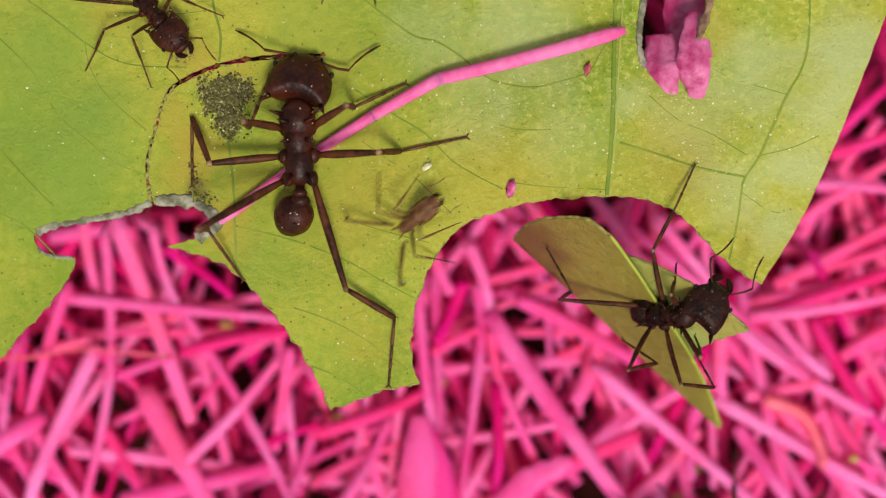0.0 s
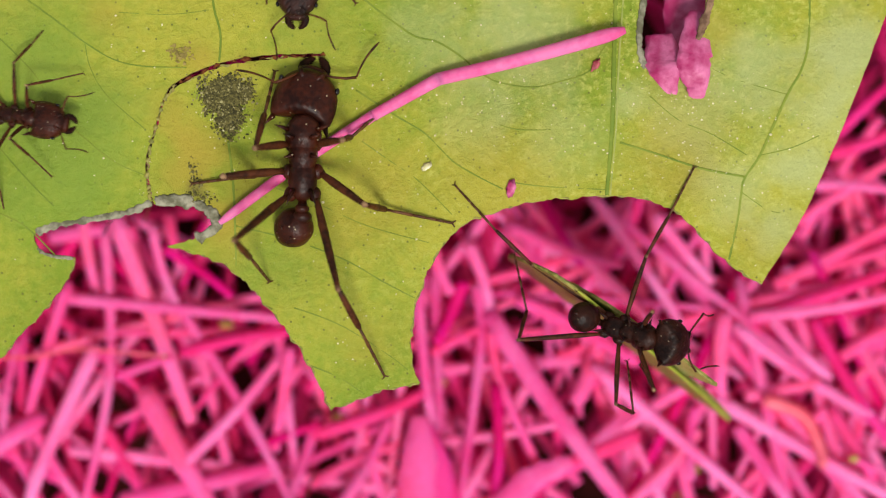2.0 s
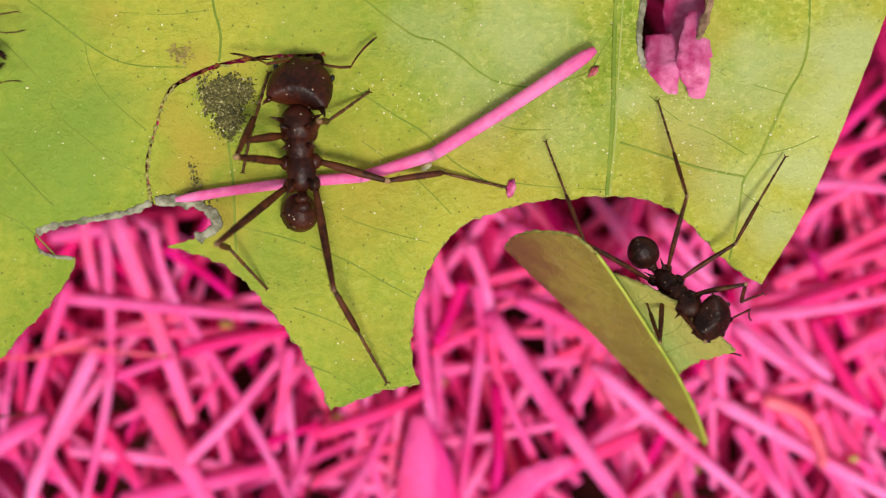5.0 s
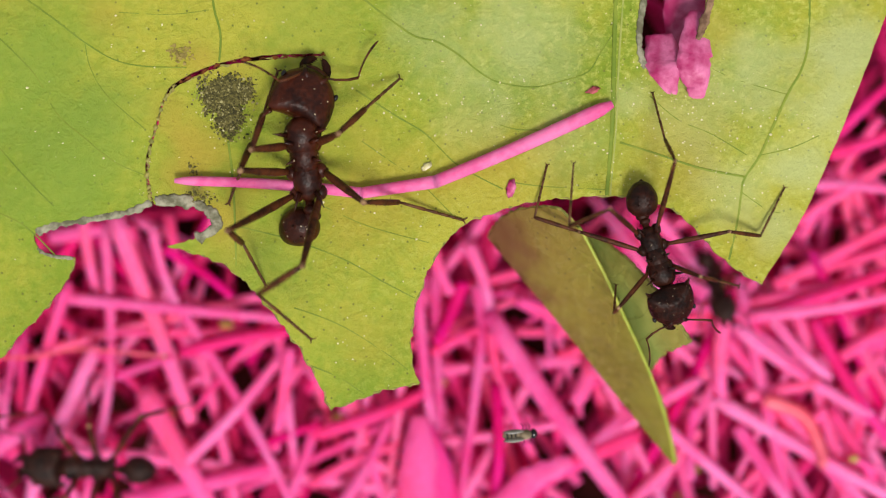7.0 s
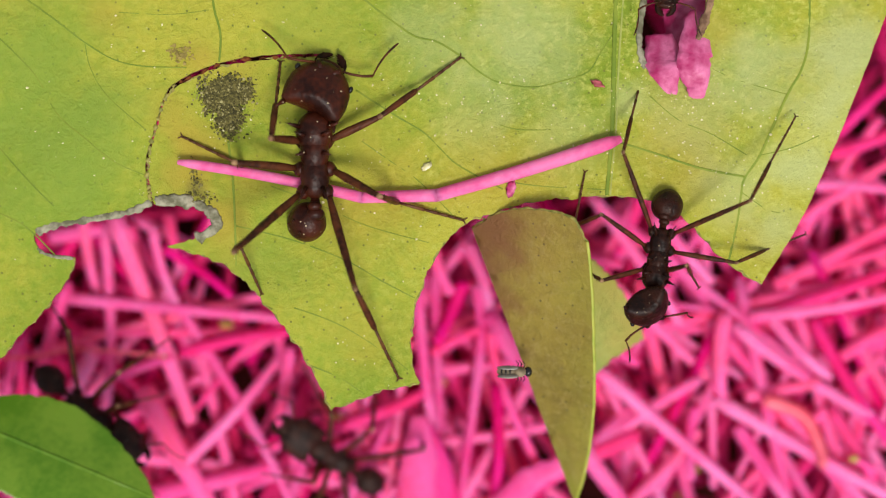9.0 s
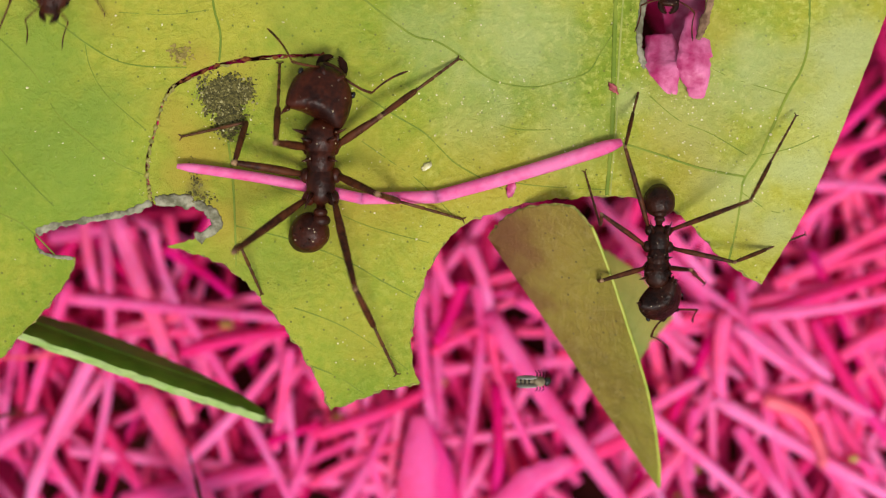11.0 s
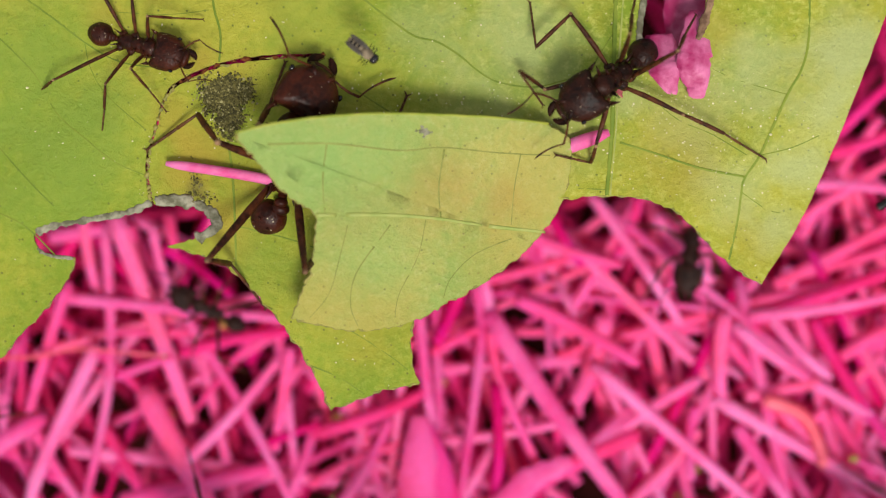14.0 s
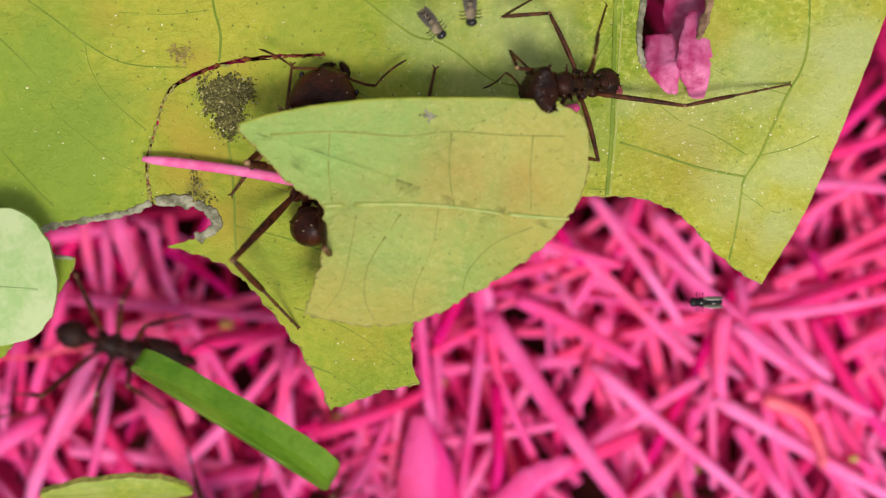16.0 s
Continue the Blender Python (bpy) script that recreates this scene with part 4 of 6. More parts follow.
def gaster_geo():
    g = Geo()

    def egg(p):
        q = p.copy()
        q.y *= 1.0 + 0.10 * p.x
        ring = 0.012 * math.sin(p.x * 9.0)
        return q * (1 - ring)
    g.blob((0, 0, 0), (40, 35, 33), 0, 24, 20, egg)
    g.tube([(-36, 0, -4), (-44, 0, -7)], [9, 2], 8)
    for s in (-1, 1):
        for x in (14, -4):
            g.blob((x, s * 12, 30), (3, 3, 3), 0, 6, 4)
    return scaled(g)


def femur_geo(length, k=1.0):
    g = Geo()
    g.blob((3, 0, -3), (11, 8, 8), 0, 10, 8)
    g.tube([(4, 0, -1), (length * 0.12, 0, 0), (length * 0.35, 0, 2), (length * 0.65, 0, 2), (length * 0.92, 0, 0), (length, 0, 0)],
           [r * k for r in (4.6, 5.6, 7.6, 6.9, 5.2, 4.6)], 9)
    g.blob((length, 0, 0), (6.6 * k, 5.6 * k, 5.6 * k), 1, 9, 6)
    return scaled(g)


TIBIA = 0.46


def shin_geo(length, k=1.0):
    """Tibia with its spur; knee at the origin, pointing along +x."""
    g = Geo()
    tib = length * TIBIA
    g.tube([(0, 0, 0), (tib * 0.2, 0, 0.6), (tib * 0.6, 0, 1.2), (tib * 0.95, 0, 0.6), (tib, 0, 0)], [r * k for r in (4.0, 5.0, 6.0, 5.2, 4.0)], 8)
    g.tube([(tib - 2, 0, 0), (tib + 7, 4, -3)], [1.6, 0.3], 5, 1)
    for i in range(7):
        x, a = tib * (0.2 + 0.11 * i), i * 2.4
        g.tube([(x, 3.5 * math.cos(a), 3.5 * math.sin(a)), (x + 4, 9 * math.cos(a), 9 * math.sin(a))], [0.7, 0.2], 4, 1)
    return scaled(g)


def tarsus_geo(length):
    """The five small foot joints and two claws, drooping a little towards the claws."""
    g = Geo()
    x, whole = 0.0, length * (1 - TIBIA)
    for i, f in enumerate((0.40, 0.2, 0.16, 0.12, 0.12)):
        step = whole * f
        g.tube([(x, 0, 0), (x + step * 0.5, 0, 0), (x + step, 0, 0)], [2.4 - i * 0.1, 2.7 - i * 0.1, 3.2 - i * 0.25], 7)
        x += step
    for s in (-1, 1):
        g.tube([(x, 0, 0), (x + 5, s * 5, -1), (x + 6, s * 7, -4)], [1.6, 1.1, 0.3], 5)
    return scaled(g)


class Ant:
    """One ant: a body Empty at its foot level, with its parts; local axes: x forward, y to its left, z up."""

    def __init__(self, size, label, body, legs, head_mat=None, wide=1.0, head=1.0, yaw=0.0, spread=(58, 58), leg=1.0, stance=1.0, nod=10, belly=1.0, bones=None, slim=1.0, group="leaf-cutter ants", name="ant"):
        self.stance = stance
        self.bones = bones or {k: (a * leg, b * leg) for k, (a, b) in BONES.items()}
        self.size, self.yaw, self.spread = size, yaw, {1: spread[0], -1: spread[1]}
        self.ob = new(name)
        tagged(self.ob, label, "ant", group)
        self.ob.scale = (size, size, size)
        key = body.name
        hm = head_mat or body
        self.head = part("head", once(("head", hm.name, wide), lambda: head_geo(wide).mesh("ant_head", [hm])), self.ob)
        self.head_at = Vector(((108 if head > 0.9 else 104) * U, 0, 52 * U))
        self.head.matrix_basis = Matrix.Translation(self.head_at) @ pose(0, 0, 0, 0, nod, yaw) @ Matrix.Scale(head, 4)
        self.head_size = head
        for s in (-1, 1):
            e = part("eye", once("eye", lambda: scaled(Geo().blob((0, 0, 0), (7, 5, 7), 0, 10, 8)).mesh("ant_eye", [BLACK])), self.head, "small black eye")
            e.location = Vector((17, s * 51 * wide, 8)) * U
            j = part("mandible", once(("jaw", hm.name), lambda: mandible_geo().mesh("ant_mandible", [JAW])), self.head, "black toothed mandible")
            j.matrix_basis = pose(50 * U, s * 20 * U, -2 * U, 0 if s > 0 else 180, 0, -4 * s)
        self.feelers = []
        for s in (-1, 1):
            a = part("antenna", once(("antenna", legs.name), lambda: antenna_geo().mesh("ant_antenna", [legs])), self.head)
            a.matrix_basis = pose(38 * U, s * 18 * U, 20 * U, 0 if s > 0 else 180, -8, s * self.spread[s])
            self.feelers.append((a, s))
        th = part("thorax", once(("thorax", key), lambda: thorax_geo().mesh("ant_thorax", [body])), self.ob, "spiny thorax")
        th.location = (0, 0, HIP_Z * U)
        pe = part("petiole", once(("petiole", key), lambda: petiole_geo().mesh("ant_petiole", [body])), self.ob)
        pe.location = (0, 0, HIP_Z * U)
        ga = part("gaster", once(("gaster", key), lambda: gaster_geo().mesh("ant_gaster", [body])), self.ob, "round gaster")
        ga.matrix_basis = pose(-130 * U, 0, 44 * U) @ Matrix.Scale(belly, 4)
        self.gaster = ga
        self.legs = {}
        for kind in HIPS:
            f, t = self.bones[kind]
            for s in (1, -1):
                up = part("leg", once(("femur", kind, legs.name, f, slim), lambda: femur_geo(f, slim).mesh("ant_femur", [legs, JOINT])), self.ob)
                low = part("shin", once(("shin", kind, legs.name, t, slim), lambda: shin_geo(t, slim).mesh("ant_shin", [legs, TARSUS])), up)
                toe = part("tarsus", once(("tarsus", kind, legs.name, t), lambda: tarsus_geo(t).mesh("ant_tarsus", [TARSUS])), up, "pale thin jointed foot with claws")
                self.legs[(kind, s)] = (up, low, toe)
        self.pose_legs()

    def bend(self, kind, s, foot):
        """Two-bone reach from the hip to a foot given in the ant's own plan units; poses of the upper and lower leg."""
        f, t = self.bones[kind]
        hx, hy = HIPS[kind]
        hip = Vector((hx, s * hy, HIP_Z - 10))
        way = foot - hip
        d = max(abs(f - t) + 8, min(way.length, (f + t) * 0.995))
        way.normalize()
        pole = Vector((0.25 if kind == "front" else (-0.2 if kind == "hind" else 0.0), s * 0.62, 1.0))
        pole = pole - way * pole.dot(way)
        if pole.length < 0.01:
            pole = Vector((0, 0, 1)) - way * way.z
        pole.normalize()
        along = (d * d + f * f - t * t) / (2 * d)
        high = math.sqrt(max(0.0, f * f - along * along))
        return self.limb(kind, hip, hip + way * along + pole * high, hip + way * d)

    def limb(self, kind, hip, knee, foot):
        """Poses of the femur, and of the shin and the foot in the femur's space, from places in the ant's own plan units."""
        length = self.bones[kind][1]
        one, two = length * TIBIA, length * (1 - TIBIA)
        way = foot - knee
        d = max(abs(one - two) + 2, min(way.length, (one + two) * 0.999))
        way.normalize()
        along = (d * d + one * one - two * two) / (2 * d)
        side = way.cross(Vector((0, 0, 1)))
        side = side.normalized() if side.length > 0.01 else Vector((1, 0, 0))
        if side.x > 0 and kind == "front" or side.x < 0 and kind != "front":
            side = -side
        low = way.cross(side).normalized()
        low = low if low.z < 0 else -low
        slack = math.sqrt(max(0.0, one * one - along * along))
        for turn in range(0, 200, 20):  # the ankle hangs as low as the ground lets it
            ankle = knee + way * along + (low * math.cos(radians(turn)) + side * math.sin(radians(turn))) * slack
            if ankle.z >= foot.z + 4:
                break
        end = knee + way * d

        def turned(x):
            x = x.normalized()
            side = Vector((0, 0, 1)).cross(x)
            side = side.normalized() if side.length > 0.02 else Vector((0, 1, 0))
            z = x.cross(side).normalized()
            return Matrix((x, side, z)).transposed().to_4x4()
        a = Matrix.Translation(hip * U) @ turned(knee - hip)
        b = Matrix.Translation(knee * U) @ turned(ankle - knee)
        c = Matrix.Translation(ankle * U) @ turned(end - ankle)
        inv = a.inverted()
        return a, inv @ b, inv @ c

    def rest(self, kind, s):
        return {"front": Vector((125, s * 120, 0)), "middle": Vector((-20, s * 225, 0)), "hind": Vector((-240, s * 185, 0))}[kind] * self.stance

    def pose_legs(self):
        for (kind, s), (up, low, toe) in self.legs.items():
            up.matrix_basis, low.matrix_basis, toe.matrix_basis = self.bend(kind, s, self.rest(kind, s))


SPAN = 238.0


def body_pose(ant, row):
    """From where the head and the gaster show in the plan, and the height of the ground under it."""
    t, hx, hy, gx, gy, z = row[:6]
    tip = row[6] if len(row) > 6 else 1
    zz = LEAF_Z + z * 0.001
    h, g = at(hx, hy, zz + HIP_Z * U * ant.size), at(gx, gy, zz + HIP_Z * U * ant.size)
    d = h - g
    turn = math.atan2(d.y, d.x)
    k = min(1.0, d.length / (SPAN * U * ant.size))
    pitch = -tip * min(math.acos(k), 0.8 if ant.stance == 1.0 else 0.3) if k < 0.97 else 0.0
    o = g + d * (130 / SPAN)
    o.z = zz
    return Matrix.Translation(o) @ Matrix.Rotation(turn, 4, "Z") @ Matrix.Rotation(pitch * 0.92, 4, "Y")


def between(rows, t):
    """Numbers between two timed rows, held before the first and after the last."""
    if t <= rows[0][0]:
        return list(rows[0])
    for a, b in zip(rows, rows[1:]):
        if a[0] <= t <= b[0]:
            f = (t - a[0]) / (b[0] - a[0])
            return [t] + [p + (q - p) * f for p, q in zip(a[1:], b[1:])]
    return list(rows[-1])


def stepped(track, t):
    """Knee and foot (knee x, y, foot x, y, height in mm or None) between timed rows; a foot that moves far steps late and quickly."""
    if t <= track[0][0]:
        return track[0][1:]
    for a, b in zip(track, track[1:]):
        if t < b[0]:
            f = (t - a[0]) / (b[0] - a[0])
            if math.hypot(b[3] - a[3], b[4] - a[4]) > 20:
                begin = max(a[0], b[0] - 0.25)
                f = max(0.0, min(1.0, (t - begin) / (b[0] - begin)))
                f = f * f * (3 - 2 * f)
            return tuple(p + (q - p) * f for p, q in zip(a[1:], b[1:]))
    return track[-1][1:]


def reach(centre, radius, x, y, near=None):
    """The place in line with the plan's point (x, y) at that distance from the centre: the higher one, or the one nearer to a height."""
    eye = Vector((0, 0, LEAF_Z + EYE))
    d = (at(x, y) - eye).normalized()
    off = eye - centre
    half = off.dot(d)
    disc = half * half - (off.dot(off) - radius * radius)
    if disc <= 0:
        p = eye - d * half
        p = centre + (p - centre).normalized() * radius
        return p, p
    r = math.sqrt(disc)
    a, b = eye + d * (-half - r), eye + d * (-half + r)
    if near is not None and abs(b.z - near) < abs(a.z - near):
        a, b = b, a
    return a, b


def thorax_pose(ant, row):
    """From where the neck and the hind hips show in the plan, the height in mm and whether the head is raised (1) or lowered (-1)."""
    t, nx, ny, rx, ry, z, tip = row
    zz = LEAF_Z + z * 0.001 + HIP_Z * U * ant.size
    n, r = at(nx, ny, zz), at(rx, ry, zz)
    d = n - r
    k = min(1.0, d.length / (124 * U * ant.size))
    pitch = -tip * min(math.acos(k), 0.9) * 0.9 if k < 0.96 else 0.0
    turn = (Matrix.Rotation(math.atan2(d.y, d.x), 4, "Z") @ Matrix.Rotation(pitch, 4, "Y"))
    return Matrix.Translation((n + r) / 2 - turn @ (Vector((4, 0, HIP_Z)) * U * ant.size)) @ turn


def act(ant, body, gaster, heads, legs, seed=0, sway=8.0):
    """Keys an ant whose joints are known. body: (seconds, neck x, y, hind hips x, y, height mm, raised), gaster: (seconds, x, y),
    heads: (seconds, x, y, heading in degrees clockwise from up, nod, roll), legs: by leg rows of (seconds, knee x, y, foot x, y, height mm)."""
    rng = random.Random(seed)
    times = [round(0.1 * i, 1) for i in range(161)]
    whole, bellies, skulls = [], [], []
    tracks = {k: ([], [], []) for k in ant.legs}
    for t in times:
        m = thorax_pose(ant, [t] + between(body, t)[1:])
        whole.append((t, m))
        m = m @ Matrix.Scale(ant.size, 4)
        inv = m.inverted()
        # the gaster hangs on the petiole
        joint = m @ (Vector((-100, 0, HIP_Z)) * U)
        _, x, y = between(gaster, t)
        c = inv @ reach(joint, 32 * U * ant.size, x, y, joint.z)[0]
        way = (Vector((-100, 0, HIP_Z)) * U - c)
        bellies.append((t, Matrix.Translation(c) @ way.to_track_quat("X", "Z").to_matrix().to_4x4()))
        # the head turns on the neck
        neck = m @ (Vector((66, 0, HIP_Z + 4)) * U)
        _, x, y, heading, nod, roll = between(heads, t)
        c = inv @ reach(neck, 44 * U * ant.size, x, y, neck.z)[0]
        turn = m.to_quaternion().inverted().to_matrix().to_4x4() @ pose(0, 0, 0, 0, 0, 90 - heading) @ pose(0, 0, 0, 0, nod, 0) @ pose(0, 0, 0, roll, 0, 0)
        skulls.append((t, Matrix.Translation(c) @ turn))
        for (kind, s) in ant.legs:
            kx, ky, fx, fy, z = stepped(legs[kind[0] + "LR"[s < 0]], t)
            hx, hy = HIPS[kind]
            hip = Vector((hx, s * hy, HIP_Z - 10))
            floor = leaf_z(fx, fy) if encloses(OUTLINE[0], fx, fy) and not encloses(OUTLINE[1], fx, fy) else LEAF_Z - 0.0015
            foot = at(fx, fy, floor + z * 0.001 + 2 * U)
            knee = reach(m @ (hip * U), ant.bones[kind][0] * U * ant.size, kx, ky)[0]
            for rows, p in zip(tracks[(kind, s)], ant.limb(kind, hip, (inv @ knee) / U, (inv @ foot) / U)):
                rows.append((t, p))
    walk(ant.ob, whole)
    walk(ant.gaster, bellies)
    walk(ant.head, skulls)
    for key, rows in tracks.items():
        for ob, r in zip(ant.legs[key], rows):
            walk(ob, r)
    swing_antennae(ant, times[::3] + [16.0], rng, sway)


def swing_antennae(ant, times, rng, sway):
    for a, s in ant.feelers:
        ph = rng.uniform(0, 6)
        walk(a, [(t, pose(38 * U, s * 18 * U, 20 * U, 0 if s > 0 else 180, -8 + 0.5 * sway * math.sin(t * 3.1 + ph), s * (ant.spread[s] + 2.2 * sway * math.sin(t * 2.3 + ph * 2)))) for t in times])


def drive(ant, rows, step=0.1, seed=0, sway=8.0):
    """Keys a walking ant's body, legs and antennae. rows: (seconds, head x, y, gaster x, y, height mm)."""
    rng = random.Random(seed)
    t0, t1 = rows[0][0], rows[-1][0]
    times = sorted({0.0, 16.0, *[round(t0 + i * step, 2) for i in range(int((t1 - t0) / step + 0.5) + 1)], round(t1, 2)})
    times = [t for t in times if 0 <= t <= 16]
    bodies, keyed = {}, []
    for t in times:
        r = between(rows, t)
        r[0] = t
        bodies[t] = body_pose(ant, r)
        keyed.append((t, bodies[t]))
    walk(ant.ob, keyed)
    size = Matrix.Scale(ant.size, 4)
    state, tracks = {}, {k: ([], [], []) for k in ant.legs}
    for i, t in enumerate(times):
        m = bodies[t] @ size
        inv = m.inverted()
        for j, (kind, s) in enumerate(ant.legs):
            key = (kind, s)
            rest = ant.rest(kind, s)
            home = m @ (rest * U)
            swing = (j + (j // 2)) % 2
            old = state.get(key)
            if old is None:
                state[key] = old = m @ ((rest + Vector((rng.uniform(-30, 30), 0, 0))) * U)
            if (old - home).length > 45 * U * ant.size and i % 2 == swing:
                lead = Vector((0, 0, 0))
                if i + 1 < len(times):
                    lead = (bodies[times[i + 1]].translation - m.translation)
                    lead = lead.normalized() * min(lead.length, 60 * U * ant.size)
                state[key] = old = home + lead
            elif (old - home).length > 120 * U * ant.size:
                state[key] = old = home
            for rows_of, p in zip(tracks[key], ant.bend(kind, s, (inv @ old) / U)):
                rows_of.append((t, p))
    for key, found in tracks.items():
        for ob, r in zip(ant.legs[key], found):
            walk(ob, r)
    swing_antennae(ant, [t for i, t in enumerate(times) if i % 3 == 0 or t == 16.0], rng, sway)


BROWN = "dark reddish-brown spiny leaf-cutter ant worker on the leaf"
LOWER = "dark brown leaf-cutter ant walking over pink stamens"
soldier = Ant(1.08, "large red-brown soldier ant cutting the leaf", ANT_RED, ANT_LEG, None, 1.04, 0.88, 0, (125, 80), belly=0.92, bones={"front": (95, 175), "middle": (120, 205), "hind": (188, 208)}, slim=0.95, name="soldier_ant")
cutter = Ant(0.8, "dark brown worker ant gripping a cut leaf piece", ANT, ANT_LEG, None, 0.94, 0.95, nod=0, bones={"front": (120, 165), "middle": (145, 225), "hind": (205, 250)}, slim=0.8, name="worker_ant")
guest = Ant(0.58, BROWN, ANT_RED, ANT_LEG, None, 0.95, 1.0, leg=1.2, stance=1.27, slim=0.78, name="worker_ant")
visitor = Ant(0.6, BROWN, ANT_RED, ANT_LEG, None, 0.95, 1.0, leg=1.2, stance=1.27, slim=0.78, name="worker_ant")
minor = Ant(0.46, "small pale brown minor ant crossing the leaf", ANT_PALE, ANT_PALE, None, 0.82, 0.9, leg=1.2, slim=0.8, name="minor_ant")
peeper = Ant(0.76, BROWN, ANT_DARK, ANT_LEG, None, 0.94, 0.92, name="worker_ant")
loiterer = Ant(0.66, BROWN, ANT, ANT_LEG, None, 0.94, 0.95, leg=1.1, name="worker_ant")
crew = [Ant(s, LOWER, ANT_DARK, ANT_LEG, None, 0.92, 0.95, name="worker_ant") for s in
        (0.92, 0.8, 0.78, 0.82, 0.8, 0.8, 0.8, 0.5, 1.0, 0.5, 0.9, 0.8, 0.6, 0.6, 0.75)]

carried_a = small_fragment(385, 110, [LEAF_UNDER, LEAF_UNDER, GREEN_EDGE], "curved yellow-green leaf cutting carried by an ant", 41, chord=True, bow=58)
carried_b = small_fragment(500, 185, [GREEN, PALE_LEAF, GREEN_EDGE], "notched green leaf cutting carried by an ant", 42, True, 0.0005, True)
carried_c = small_fragment(610, 100, [GREEN, PALE_LEAF, GREEN_EDGE], "long green leaf cutting carried by an ant", 43, False, 0.0005, True)
carried_d = small_fragment(415, 150, [GREEN, GREEN, GREEN], "thick bright green leaf cutting carried by an ant", 44, False, 0.0011, blunt=0.4)
carried_e = small_fragment(270, 270, [PALE_LEAF, PALE_LEAF, GREEN_EDGE], "pale green leaf cutting with torn white rim", 45)
carried_f = small_fragment(280, 90, [LEAF, LEAF_UNDER, LEAF_CUT], "olive green leaf cutting carried by an ant", 46)


def fly(name, size, mat, label):
    ob = new(name)
    tagged(ob, label, "fly")
    g = Geo().blob((-12, 0, 0), (21, 10, 9), 0, 14, 10).blob((11, 0, 3), (12, 10, 10), 0, 12, 8)
    part("body", scaled(g).mesh("fly_body", [mat]), ob)
    for x in (-24, -16, -8):
        r = 10.3 * math.sqrt(max(0.1, 1 - ((x + 12) / 21) ** 2))
        part("stripe", scaled(Geo().tube([(x - 1.6, 0, 0), (x + 1.6, 0, 0)], [r, r], 14, 0, 0.92)).mesh("fly_stripe", [BLACK]), ob, "dark band")
    part("head", scaled(Geo().blob((26, 0, 1), (8, 10, 8), 0, 10, 8)).mesh("fly_head", [BLACK]), ob, "black head")
    for s in (-1, 1):
        w = Geo().blob((-12, s * 8, 10), (21, 4.5, 0.5), 0, 12, 6)
        part("wing", scaled(w).mesh("fly_wing", [FLY_WING]), ob)
        for x in (6, 12, 18):
            g = Geo().tube([(x, s * 6, -4), (x + 2, s * 15, -2), (x - 2, s * 20, -14)], [1.3, 1.1, 0.7], 5)
            part("leg", scaled(g).mesh("fly_leg", [BLACK]), ob)
    ob.scale = (size, size, size)
    return ob


fly_a = fly("tiny_fly", 0.95, TWIG, "tiny brown fly hovering above the leaf")
fly_b = fly("tiny_fly", 1.0, TWIG, "tiny brown fly hovering above the leaf")
fly_c = fly("tiny_fly", 0.9, BLACK, "tiny black fly hovering above the stamens")


def aimed(x0, y0, x1, y1, z, roll=0.0, dip=0.0):
    """A carried piece whose gripped end shows at the first plan point and whose far end at the second."""
    a, b = at(x0, y0, LEAF_Z + z * 0.001), at(x1, y1, LEAF_Z + z * 0.001)
    d = b - a
    return Matrix.Translation(a) @ Matrix.Rotation(math.atan2(d.y, d.x), 4, "Z") @ Matrix.Rotation(radians(dip), 4, "Y") @ Matrix.Rotation(radians(roll), 4, "X")


